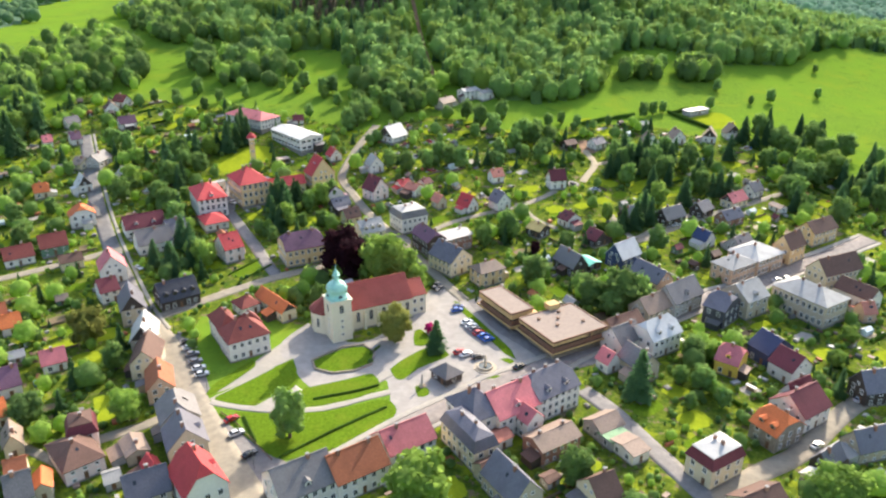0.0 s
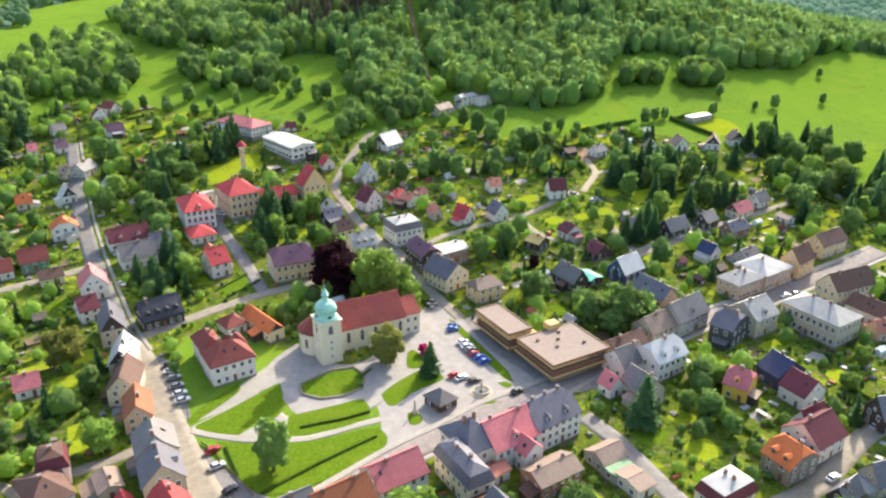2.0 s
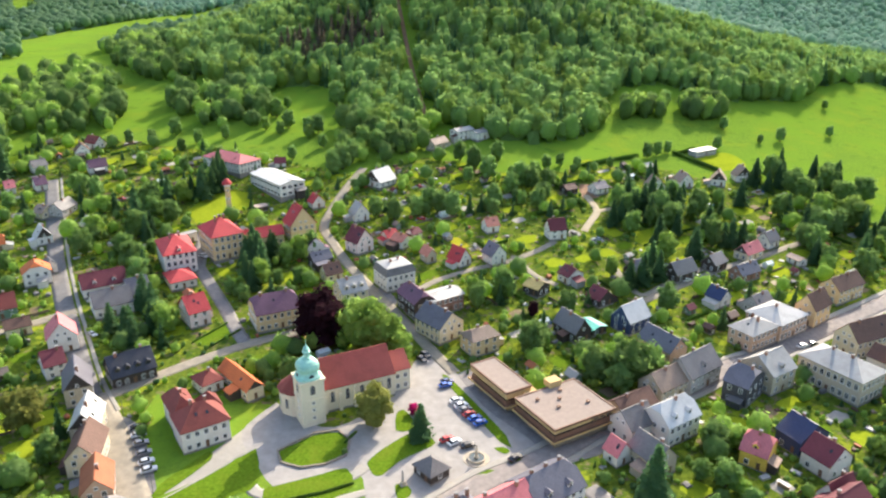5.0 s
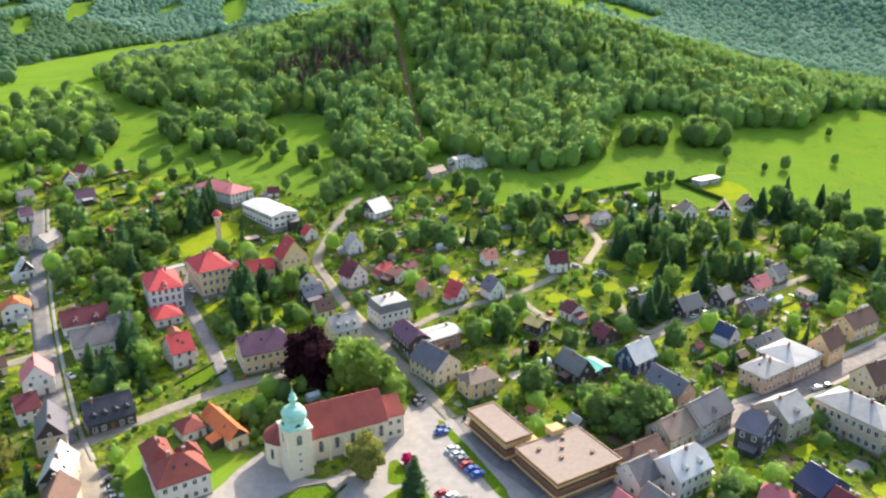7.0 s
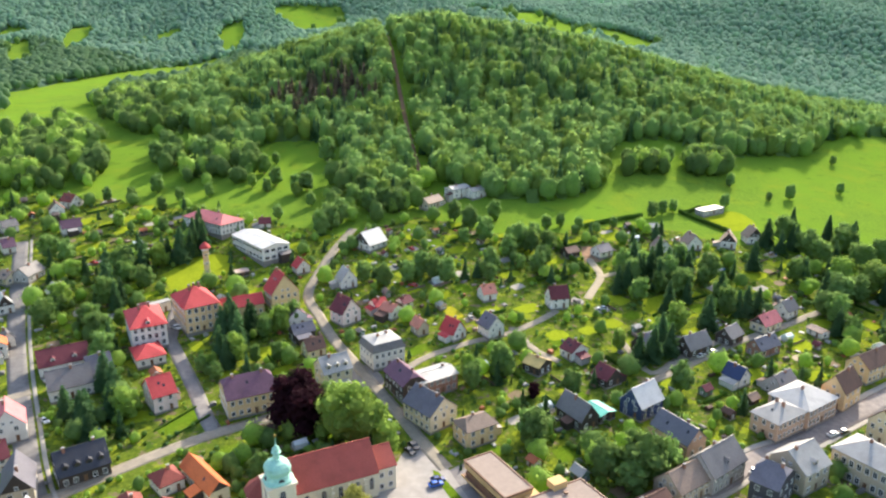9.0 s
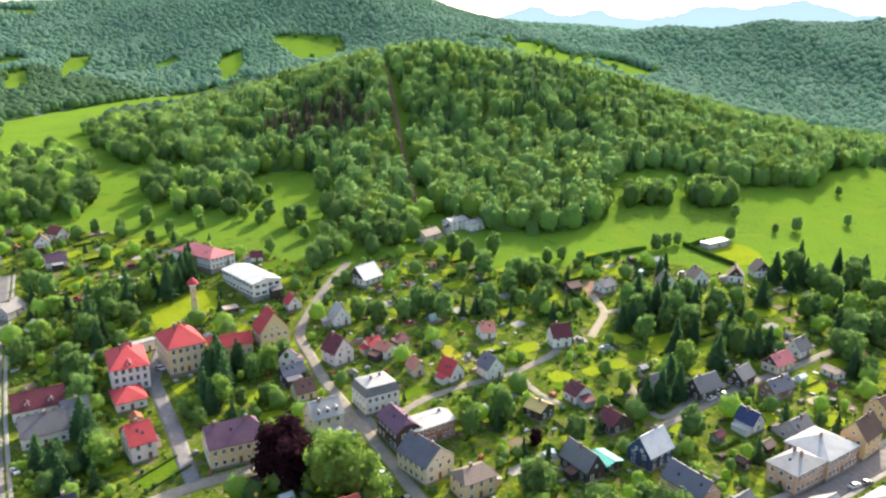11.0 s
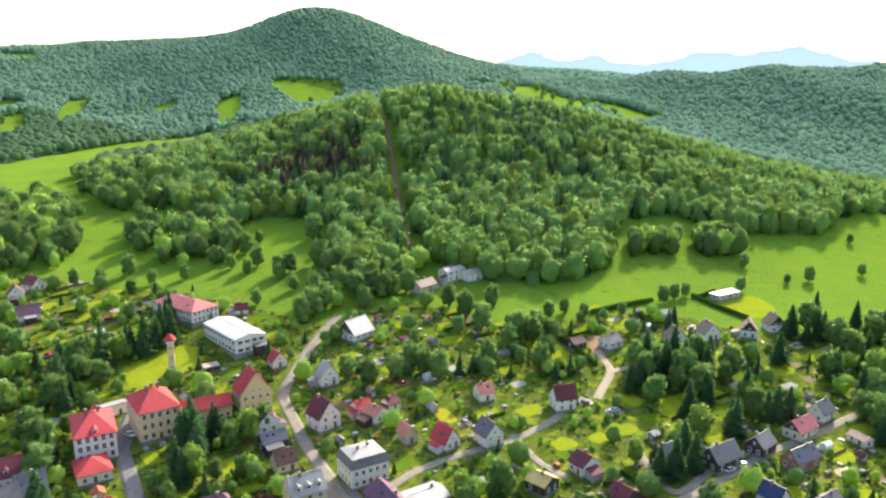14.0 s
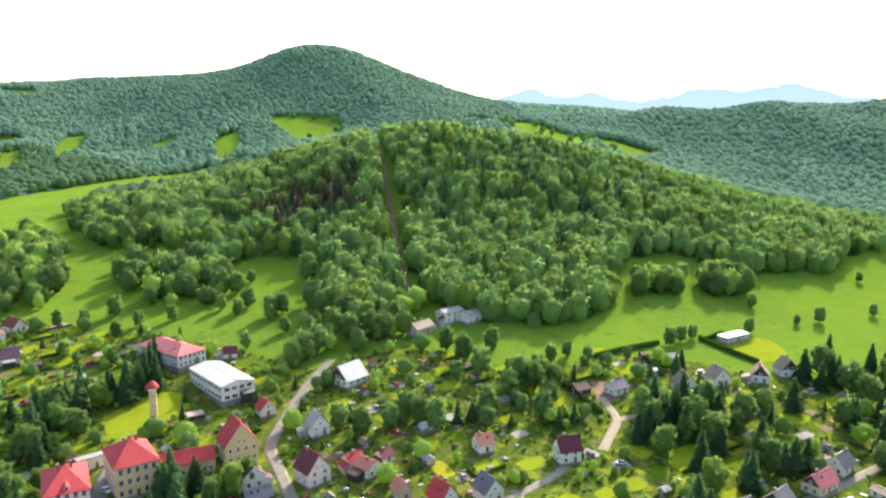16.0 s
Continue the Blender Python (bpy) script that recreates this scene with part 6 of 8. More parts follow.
# ---- parked cars ----
car(-3.8, 236.2, 23, "blue")
car(-3.4, 238.4, 14, "navy")
car(-0.2, 228.0, 27, "white")
car(1.2, 225.5, 27, "white")
car(2.4, 223.4, 33, "grey")
car(3.7, 221.1, 35, "red")
car(5.3, 219.2, 32, "blue")
car(6.8, 217.0, 33, "blue")
car(-2.5, 208.6, 34, "red")
car(-0.3, 207.4, 38, "white")
car(3.3, 206.1, 28, "black")
car(-90.5, 210.4, 28, "black")
car(-88.8, 206.9, 28, "white")
car(-86.6, 203.0, 29, "grey")
car(-84.1, 198.8, 29, "grey")
car(-81.9, 195.1, 30, "silver")
car(-79.9, 191.8, 28, "silver")
car(-64.4, 170.2, 48, "red")
car(-61.3, 164.1, 37, "silver")
car(-55.4, 155.6, 52, "black")
car(-19.6, 265.8, -48, "white")
car(-11.4, 254.2, -52, "black")
car(-12.2, 251.3, -48, "black")
car(46.5, 226.5, 38, "black")
car(92.2, 317.5, 39, "white")
car(97.6, 320.8, 39, "silver")
car(-60.4, 370.3, 85, "navy")
car(-109.5, 325.8, -30, "white")
car(94.0, 168.9, 36, "white")
car(115.8, 191.9, 34, "silver")
car(120.2, 270.3, 29, "white")
car(124.5, 272.0, 30, "black")
car(-128.2, 263.1, -45, "white")
car(-108.8, 326.2, -59, "white")
car(-10.9, 254.1, -53, "black")
car(-18.9, 237.2, 26, "navy")
car(88.3, 248.6, 35, "silver")
car(16.1, 201.4, 42, "black")

# ---- single trees ----
tree(-46.8, 163.6, 16, "broad", 0.78)
tree(-46.6, 262.0, 20, "copper", 1.2)
tree(-32.8, 256.3, 21, "light", 1.1)
tree(-26.2, 254.4, 19, "light", 1.1)
tree(-19.5, 250.4, 12, "light", 1)
tree(-39.3, 265.2, 15, "broad", 1)
tree(-23.4, 214.8, 13.5, "olive", 1.05)
tree(-9.9, 209.5, 11.5, "conifer", 1.55)
tree(-11.2, 138.4, 17, "light", 1.15)
tree(43.9, 242.4, 13, "broad", 0.95)
tree(53.8, 241.2, 17, "broad", 1.1)
tree(50.0, 236.8, 11, "broad", 1.1)
tree(60.3, 243.8, 14, "broad", 1)
tree(50.2, 187.9, 17, "conifer", 1.35)
tree(-52.5, 235.9, 10, "broad", 0.85)
tree(23.9, 260.2, 12, "broad", 0.9)
tree(4.8, 292.9, 12, "light", 0.6)
tree(18.0, 296.6, 12, "broad", 0.75)
tree(27.0, 149.0, 12, "broad", 1)
tree(87.5, 145.3, 12, "light", 1.3)
tree(89.9, 144.5, 12, "light", 1.2)
tree(-93.0, 168.9, 11, "light", 1)
tree(-121.8, 208.2, 14, "olive", 1.1, "olive-green leafy tree in a garden")
tree(-107.2, 193.8, 10, "broad", 0.9)
tree(-119.4, 166.5, 10, "broad", 1.2)
tree(71.5, 209.6, 10, "broad", 1)
tree(77.9, 210.1, 8, "light", 1)
tree(69.9, 193.8, 9, "broad", 1.1)
tree(117.2, 210.4, 6, "light", 1.1)
tree(127.3, 225.1, 7, "light", 1.2)
tree(-83.3, 319.0, 15, "conifer", 1.5)
tree(-88.7, 318.8, 14, "conifer", 1.4)
tree(-78.0, 323.5, 13, "conifer", 1.4)
tree(-72.5, 319.4, 11, "broad", 0.7)
tree(-67.1, 323.9, 12, "light", 0.8)
tree(-64.1, 330.6, 11, "broad", 0.8)
tree(6.3, 288.2, 12, "broad", 0.7)
tree(16.3, 298.0, 14, "broad", 0.7)
tree(25.0, 257.1, 13, "broad", 0.9)
tree(39.8, 287.0, 10, "broad", 1)
tree(27.1, 284.3, 6, "copper", 0.9)
tree(61.9, 319.4, 9, "light", 0.8)
tree(-117.4, 282.7, 15, "conifer", 1.4)
tree(-113.9, 259.6, 14, "conifer", 1.5)
tree(-122.4, 265.6, 12, "conifer", 1.4)
tree(-103.5, 266.2, 12, "light", 1)
tree(-113.0, 279.4, 13, "conifer", 1.3)
tree(-161.4, 325.3, 13, "broad", 1)
tree(-136.3, 317.3, 12, "broad", 1)
tree(-162.7, 341.4, 12, "light", 1)
tree(-129.3, 387.0, 16, "conifer", 1.3)
tree(-125.0, 390.0, 14, "conifer", 1.3)
tree(-133.5, 384.0, 13, "conifer", 1.3)
tree(80.9, 389.4, 16, "conifer", 1.3)
tree(87.7, 384.6, 15, "conifer", 1.3)
tree(95.0, 382.7, 16, "conifer", 1.3)
tree(94.4, 397.0, 15, "conifer", 1.3)
tree(102.5, 392.3, 14, "conifer", 1.3)
tree(82.6, 378.4, 14, "conifer", 1.3)
tree(75.1, 372.1, 13, "conifer", 1.2)
tree(73.0, 312.3, 15, "conifer", 1.3)
tree(80.4, 317.0, 14, "conifer", 1.3)
tree(67.3, 309.8, 13, "conifer", 1.3)
tree(79.1, 325.2, 14, "conifer", 1.3)
tree(112.1, 351.3, 14, "broad", 0.8)
tree(120.6, 352.3, 14, "conifer", 1.5)
tree(126.3, 355.4, 12, "conifer", 1.4)
tree(116.9, 351.9, 12, "conifer", 1.4)
tree(164.9, 368.0, 15, "broad", 1.2)
tree(155.1, 356.6, 12, "broad", 1.2)
tree(186.2, 381.7, 16, "light", 1.3)
tree(168.9, 428.6, 14, "conifer", 1.2)
tree(172.1, 419.0, 15, "broad", 1)
tree(175.2, 409.7, 14, "broad", 1)
tree(193.5, 426.1, 15, "broad", 1.1)
tree(192.7, 406.3, 15, "broad", 1.1)
tree(207.8, 415.1, 15, "broad", 1.1)
tree(160.0, 420.2, 13, "conifer", 1.2)
tree(155.9, 388.6, 13, "broad", 1)
tree(80.1, 437.8, 7, "broad", 0.8)
tree(77.4, 374.5, 14, "broad", 0.7)
tree(86.9, 379.9, 15, "conifer", 1.4)
tree(93.9, 376.4, 15, "broad", 0.7)
tree(105.1, 386.6, 13, "conifer", 1.4)
tree(112.0, 383.0, 14, "broad", 0.7)
tree(77.9, 360.4, 12, "broad", 0.8)
tree(112.1, 360.2, 13, "broad", 0.75)
tree(69.9, 366.7, 13, "conifer", 1.3)
tree(88.6, 371.6, 15, "conifer", 1.3)
tree(102.5, 393.2, 14, "broad", 0.7)
tree(75.4, 385.2, 13, "broad", 0.8)
tree(139.1, 398.3, 15, "conifer", 1.4)
tree(155.7, 427.2, 16, "conifer", 1.4)
tree(166.7, 435.0, 16, "broad", 0.8)
tree(-136.7, 431.5, 9, "light", 0.8)
tree(-159.1, 443.4, 9, "broad", 0.8)
tree(-94.4, 433.9, 9, "broad", 0.8)
tree(-91.2, 464.7, 9, "light", 0.8)
tree(-80.6, 451.7, 9, "broad", 0.8)
tree(-68.4, 416.4, 9, "broad", 0.8)
tree(-119.8, 478.5, 9, "light", 0.8)
tree(-154.0, 456.7, 9, "broad", 0.8)
tree(-180.7, 456.4, 9, "broad", 0.8)
tree(-173.1, 422.2, 9, "light", 0.8)
tree(-148.5, 417.1, 9, "broad", 0.8)
tree(-140.1, 463.9, 9, "broad", 0.8)
tree(-64.2, 448.7, 9, "light", 0.8)
tree(-57.2, 472.8, 9, "broad", 0.8)
tree(-46.0, 449.5, 9, "broad", 0.8)
tree(-35.3, 444.5, 9, "light", 0.8)
tree(-194.2, 456.2, 9, "broad", 0.8)
tree(-109.4, 471.4, 9, "broad", 0.8)

# trees on the meadows
tree(-235.9, 598.5, 15, "broad", 0.85, group="trees on the meadow")
tree(-190.6, 519.2, 16, "broad", 0.85, group="trees on the meadow")
tree(-177.0, 514.1, 15, "broad", 0.85, group="trees on the meadow")
tree(-162.4, 518.1, 17, "broad", 0.85, group="trees on the meadow")
tree(-152.5, 517.8, 16, "broad", 0.85, group="trees on the meadow")
tree(-135.6, 525.8, 14, "broad", 0.85, group="trees on the meadow")
tree(-114.9, 516.7, 8, "broad", 0.85, group="trees on the meadow")
tree(-83.5, 520.3, 17, "broad", 0.85, group="trees on the meadow")
tree(-195.9, 590.8, 14, "broad", 0.85, group="trees on the meadow")
tree(-155.5, 577.3, 14, "broad", 0.85, group="trees on the meadow")
tree(-118.2, 500.3, 13, "broad", 0.85, group="trees on the meadow")
tree(-92.1, 470.5, 12, "broad", 0.85, group="trees on the meadow")
tree(-87.2, 474.2, 12, "broad", 0.85, group="trees on the meadow")
tree(-106.6, 481.1, 12, "broad", 0.85, group="trees on the meadow")
tree(-171.2, 469.2, 12, "broad", 0.85, group="trees on the meadow")
tree(-195.2, 549.0, 14, "broad", 0.85, group="trees on the meadow")
tree(-153.7, 544.9, 15, "broad", 0.85, group="trees on the meadow")
tree(-262.2, 555.6, 15, "broad", 0.85, group="trees on the meadow")
tree(-247.2, 554.2, 15, "broad", 0.85, group="trees on the meadow")
tree(-243.5, 511.1, 16, "broad", 0.85, group="trees on the meadow")
tree(-225.3, 501.5, 15, "broad", 0.85, group="trees on the meadow")
tree(-225.8, 520.5, 14, "broad", 0.85, group="trees on the meadow")
tree(-284.6, 664.7, 13, "broad", 0.85, group="trees on the meadow")
tree(-283.9, 646.3, 12, "broad", 0.85, group="trees on the meadow")
tree(-256.1, 521.4, 14, "broad", 0.85, group="trees on the meadow")
tree(-276.9, 544.5, 14, "broad", 0.85, group="trees on the meadow")
tree(-221.9, 484.3, 13, "broad", 0.85, group="trees on the meadow")
tree(197.5, 505.1, 10, "broad", 0.85, group="trees on the meadow")
tree(182.9, 499.1, 6, "broad", 0.85, group="trees on the meadow")
tree(236.1, 524.2, 8, "broad", 0.85, group="trees on the meadow")
tree(256.6, 581.8, 7, "broad", 0.85, group="trees on the meadow")
tree(165.8, 518.3, 9, "broad", 0.85, group="trees on the meadow")
tree(44.6, 430.3, 9, "broad", 0.85, group="trees on the meadow")
tree(52.4, 435.8, 8, "broad", 0.85, group="trees on the meadow")
tree(61.4, 432.4, 8, "broad", 0.85, group="trees on the meadow")
tree(150.7, 480.4, 9, "broad", 0.85, group="trees on the meadow")
tree(118.0, 466.4, 8, "broad", 0.85, group="trees on the meadow")
tree(104.2, 455.9, 10, "broad", 0.85, group="trees on the meadow")
tree(111.2, 461.8, 9, "broad", 0.85, group="trees on the meadow")
tree(-64.8, 422.0, 15, "broad", 0.85, group="trees on the meadow")
tree(-68.6, 416.4, 14, "broad", 0.85, group="trees on the meadow")
tree(-61.4, 430.5, 14, "broad", 0.85, group="trees on the meadow")
tree(-57.3, 451.7, 14, "broad", 0.85, group="trees on the meadow")
tree(-48.2, 445.9, 14, "broad", 0.85, group="trees on the meadow")
tree(-40.6, 449.4, 13, "broad", 0.85, group="trees on the meadow")
tree(-32.3, 446.8, 13, "broad", 0.85, group="trees on the meadow")
tree(-53.9, 465.0, 15, "broad", 0.85, group="trees on the meadow")
tree(-39.9, 465.7, 15, "broad", 0.85, group="trees on the meadow")
tree(-28.1, 459.8, 14, "broad", 0.85, group="trees on the meadow")
tree(5.3, 426.3, 14, "broad", 0.85, group="trees on the meadow")
tree(12.6, 413.6, 14, "broad", 0.85, group="trees on the meadow")
tree(-2.6, 436.9, 12, "broad", 0.85, group="trees on the meadow")
tree(18.2, 438.8, 12, "broad", 0.85, group="trees on the meadow")
tree(29.2, 407.6, 14, "broad", 0.85, group="trees on the meadow")
tree(34.7, 403.3, 13, "broad", 0.85, group="trees on the meadow")
tree(23.9, 397.5, 12, "broad", 0.85, group="trees on the meadow")
tree(-5.0, 369.5, 13, "broad", 0.85, group="trees on the meadow")
tree(-10.5, 373.2, 12, "broad", 0.85, group="trees on the meadow")
tree(-31.8, 364.0, 12, "broad", 0.85, group="trees on the meadow")
tree(-40.7, 367.5, 11, "broad", 0.85, group="trees on the meadow")
tree(-21.8, 368.5, 11, "broad", 0.85, group="trees on the meadow")
tree(-16.1, 376.9, 12, "broad", 0.85, group="trees on the meadow")
tree(43.0, 404.1, 12, "broad", 0.85, group="trees on the meadow")
tree(36.1, 380.9, 12, "broad", 0.85, group="trees on the meadow")
tree(150.1, 550.0, 14, "broad", 0.85, group="trees on the meadow")
tree(161.3, 553.2, 15, "broad", 0.85, group="trees on the meadow")
tree(171.1, 552.1, 14, "broad", 0.85, group="trees on the meadow")
tree(114.1, 540.2, 13, "broad", 0.85, group="trees on the meadow")
tree(123.7, 538.7, 13, "broad", 0.85, group="trees on the meadow")
tree(133.7, 545.4, 13, "broad", 0.85, group="trees on the meadow")
tree(105.4, 538.0, 11, "broad", 0.85, group="trees on the meadow")

# clipped hedges in the park
PARK_HEDGES = [[(-47.3, 155.4), (-41.6, 161.2), (-34.8, 167.9), (-28.4, 173.6), (-23.0, 178.2)], [(-43.4, 181.4), (-39.8, 182.9), (-32.7, 185.5), (-26.4, 189)], [(-91.5, 259.7), (-83.9, 272.8)], [(-85.7, 255.4), (-77.9, 268.1)], [(-30.6, 206.7), (-28.5, 210.8)], [(-55.6, 161.8), (-61.4, 171.5)]]
OVAL = [(-44.2, 206), (-39.9, 210), (-33.5, 211.8), (-29.5, 207.4), (-29.6, 200.5), (-34.5, 196.5), (-40.7, 194.8), (-46.4, 196.8), (-48.4, 201.6)]
FIELD_HEDGES = [[(41.2, 422.8), (50.6, 403.7), (59.5, 386.1)], [(65.4, 436.8), (82, 447.3), (98.6, 456)], [(121.7, 466.5), (131.4, 454.4), (141.8, 443.7)], [(88, 443.9), (92.2, 422.3)], [(123.6, 464.2), (134.9, 474.3)], [(35.9, 374.5), (45.6, 382)]]

# ---- square: fountain, planting, street lamps ----
STONE = surface("sandstone", (0.42, 0.36, 0.27), 0.9, 0.12, 1.5, 0.3, 5.0, 0.4)
WATERM = surface("fountain_water", (0.03, 0.05, 0.05), 0.05, 0.05, 0.5, 0.3, spec=0.6)
fx, fy = 5.6, 201.0
fountain = tagged(new("fountain"), "round stone fountain with a column on the square", "fountain")
fountain.matrix_world = pose(fx, fy, zland(fx, fy) + 0.04)
part("step", lathe([(3.6, -0.3), (3.6, 0.15), (3.0, 0.15)], 28), STONE, fountain)
part("basin", lathe([(2.4, 0), (2.5, 0.7), (2.2, 0.75), (2.1, 0.5)], 28), STONE, fountain)
part("water", lathe([(2.1, 0.45), (2.1, 0.52)], 28), WATERM, fountain)
part("column", lathe([(0.6, 0), (0.6, 0.9), (0.35, 1.0), (0.28, 3.0), (0.45, 3.2), (0.45, 3.4), (0.2, 3.6), (0.26, 4.0), (0.1, 4.5)], 14), STONE, fountain)
POLE = surface("lamp_pole", (0.10, 0.11, 0.11), 0.5, 0.1, metal=0.6)
LENS = surface("lamp_lens", (0.7, 0.7, 0.66), 0.3, 0.05)
POLE_ME = mesh_from("pole", *lathe([(0.11, -0.3), (0.09, 1.0), (0.06, 5.6)], 8), POLE)
ARM_ME = mesh_from("arm", *box_geo(-0.04, 1.1, -0.04, 0.04, 5.5, 5.58), POLE)
HEADL_ME = mesh_from("head", *box_geo(0.8, 1.4, -0.14, 0.14, 5.38, 5.5), POLE)
LENS_ME = mesh_from("lens", *box_geo(0.88, 1.32, -0.1, 0.1, 5.34, 5.38), LENS)


def street_lamp(x, y, rot):
    e = tagged(new("street_lamp"), "slim grey street lamp beside the paving", "street lamp", "street lamps")
    e.matrix_world = pose(x, y, zland(x, y), 0, 0, rot)
    part("pole", POLE_ME, None, e)
    part("arm", ARM_ME, None, e)
    h = part("head", HEADL_ME, None, e)
    part("lens", LENS_ME, None, h)


for q, w in ROADS[:4]:
    d = np.gradient(q, axis=0)
    for k in range(3, len(q) - 2, 9):
        t_ = d[k] / np.hypot(*d[k])
        street_lamp(q[k][0] - t_[1] * (w / 2 + 0.5), q[k][1] + t_[0] * (w / 2 + 0.5), math.degrees(math.atan2(t_[1], t_[0])) - 90)

BLOSSOM = foliage("blossom_pink", ((0.42, 0.02, 0.14), (0.60, 0.05, 0.24), (0.5, 0.03, 0.18)))
SHRUB_ME = {"pink": mesh_from("foliage", *broad_crown(90, 500), BLOSSOM, True), "green": mesh_from("foliage", *broad_crown(91, 500), LEAF, True)}
STEM_ME = mesh_from("stem", *trunk_shape(92, 0.6, 0.03, 4), BARK)


def shrub(x, y, h, kind="green"):
    e = tagged(new("shrub"), "rhododendron bush in full pink blossom" if kind == "pink" else "rounded green garden shrub", "shrub", "shrubs")
    e.matrix_world = pose(x, y, zland(x, y), 0, 0, (x * 37 + y * 91) % 360)
    part("stem", STEM_ME, None, e, m=Matrix.Scale(h, 4))
    part("foliage", SHRUB_ME[kind], None, e, m=Matrix.Translation((0, 0, -0.05 * h)) @ Matrix.Diagonal((h * 1.5, h * 1.5, h * 1.1, 1)))


shrub(-12.6, 221.5, 3.2, "pink")
shrub(-10.8, 219.8, 2.6, "pink")
shrub(-30, 201.5, 1.6)

# ---- hedges and fences round the gardens ----
FENCE_WOOD = surface("fence_wood", (0.17, 0.12, 0.085), 0.9, 0.2, 4.0, 0.5)


def hedge(x0, y0, x1, y1, h=1.4, w=1.0):
    """Clipped hedge with an uneven surface."""
    n = max(2, int(math.hypot(x1 - x0, y1 - y0) / 0.9))
    rng_ = np.random.default_rng(int(abs(x0 * 13 + y0 * 7)))
    d = np.array([x1 - x0, y1 - y0]) / math.hypot(x1 - x0, y1 - y0)
    nn = np.array([-d[1], d[0]])
    pieces = []
    for k in range(n + 1):
        p = np.array([x0, y0]) + np.array([x1 - x0, y1 - y0]) * k / n
        v, f = lumpy(rng_, BALL1, 1.0, 0.12)
        r = v * [0.75, w * 0.62, h * 0.62]
        q = np.empty_like(r)
        q[:, 0], q[:, 1], q[:, 2] = p[0] + r[:, 0] * d[0] + r[:, 1] * nn[0], p[1] + r[:, 0] * d[1] + r[:, 1] * nn[1], zland(*p) + h * 0.5 + r[:, 2]
        pieces.append((q, f))
    v, f = join(pieces)
    c = np.array([(x0 + x1) / 2, (y0 + y1) / 2, zland((x0 + x1) / 2, (y0 + y1) / 2)])
    ob = tagged(new("hedge", mesh_from("hedge", v - c, f, HEDGE)), "clipped dark green hedge along a garden", "hedge", "garden hedges")
    ob.location = c
    return ob


def fence(x0, y0, x1, y1, h=1.1):
    """Post-and-rail fence with boards."""
    e = tagged(new("fence"), "low weathered wooden garden fence", "fence", "garden fences")
    L = math.hypot(x1 - x0, y1 - y0)
    cx, cy = (x0 + x1) / 2, (y0 + y1) / 2
    e.matrix_world = pose(cx, cy, zland(cx, cy), 0, 0, math.degrees(math.atan2(y1 - y0, x1 - x0)))
    m = FENCE_WOOD
    sl = (zland(x1, y1) - zland(x0, y0)) / L
    n = max(2, int(L / 5.0))
    for k in range(n + 1):
        u = -L / 2 + L * k / n
        part("post", box_geo(u - 0.07, u + 0.07, -0.07, 0.07, u * sl - 0.4, u * sl + h), m, e)
    for k in range(n):
        u, w = -L / 2 + L * k / n, -L / 2 + L * (k + 1) / n
        v = [(a, b, a * sl + c) for a, b, c in box_geo(u + 0.07, w - 0.07, -0.03, 0.03, 0.12, h - 0.1)[0]]
        part("panel", (v, box_geo(0, 1, 0, 1, 0, 1)[1]), m, e)
    return e


def clear_all(x, y, gap):
    """True where neither a house, a road nor paving lies within gap metres (arrays)."""
    x, y = np.asarray(x, float), np.asarray(y, float)
    ok = np.ones(x.shape, bool)
    for hx, hy, rot, L, W in FOOTPRINTS:
        c, s = math.cos(radians(rot)), math.sin(radians(rot))
        u, v = (x - hx) * c + (y - hy) * s, -(x - hx) * s + (y - hy) * c
        ok &= ~((np.abs(u) < L / 2 + gap) & (np.abs(v) < W / 2 + gap))
    for q, w in ROADS:
        near = (x > q[:, 0].min() - 20) & (x < q[:, 0].max() + 20) & (y > q[:, 1].min() - 20) & (y < q[:, 1].max() + 20) & ok
        if near.any():
            d = np.hypot(q[:, 0][None] - x[near][:, None], q[:, 1][None] - y[near][:, None]).min(1)
            ok[near] &= d > w / 2 + gap + 0.4
    for poly, _ in PAVED:
        ok &= ~inside([tuple(p) for p in poly], x, y)
    return ok


for line in PARK_HEDGES:
    for (ax, ay), (bx, by) in zip(line, line[1:]):
        hedge(ax, ay, bx, by, 0.7, 0.8)
for line in FIELD_HEDGES:
    for (ax, ay), (bx, by) in zip(line, line[1:]):
        hedge(ax, ay, bx, by, 2.2, 2.2)

RAIL = [(-68.5, 173.4), (-63.4, 169.6), (-57.8, 163.3), (-52.9, 158.0), (-49.4, 154.2)]

# low stone wall round the sunken lawn
for k_, (ax, ay) in enumerate(OVAL):
    bx, by = OVAL[(k_ + 1) % len(OVAL)]
    L_ = math.hypot(bx - ax, by - ay)
    w_ = tagged(new("low_wall", mesh_from("low_wall", *box_geo(-L_ / 2 - 0.1, L_ / 2 + 0.1, -0.25, 0.25, -0.4, 0.55), WALLS["stone"])), "low brown stone wall round the sunken lawn", "wall", "terrace walls")
    w_.matrix_world = pose((ax + bx) / 2, (ay + by) / 2, zland((ax + bx) / 2, (ay + by) / 2), 0, 0, math.degrees(math.atan2(by - ay, bx - ax)))

for (ax, ay), (bx, by) in zip(RAIL, RAIL[1:]):
    fence(ax, ay, bx, by, 0.8)

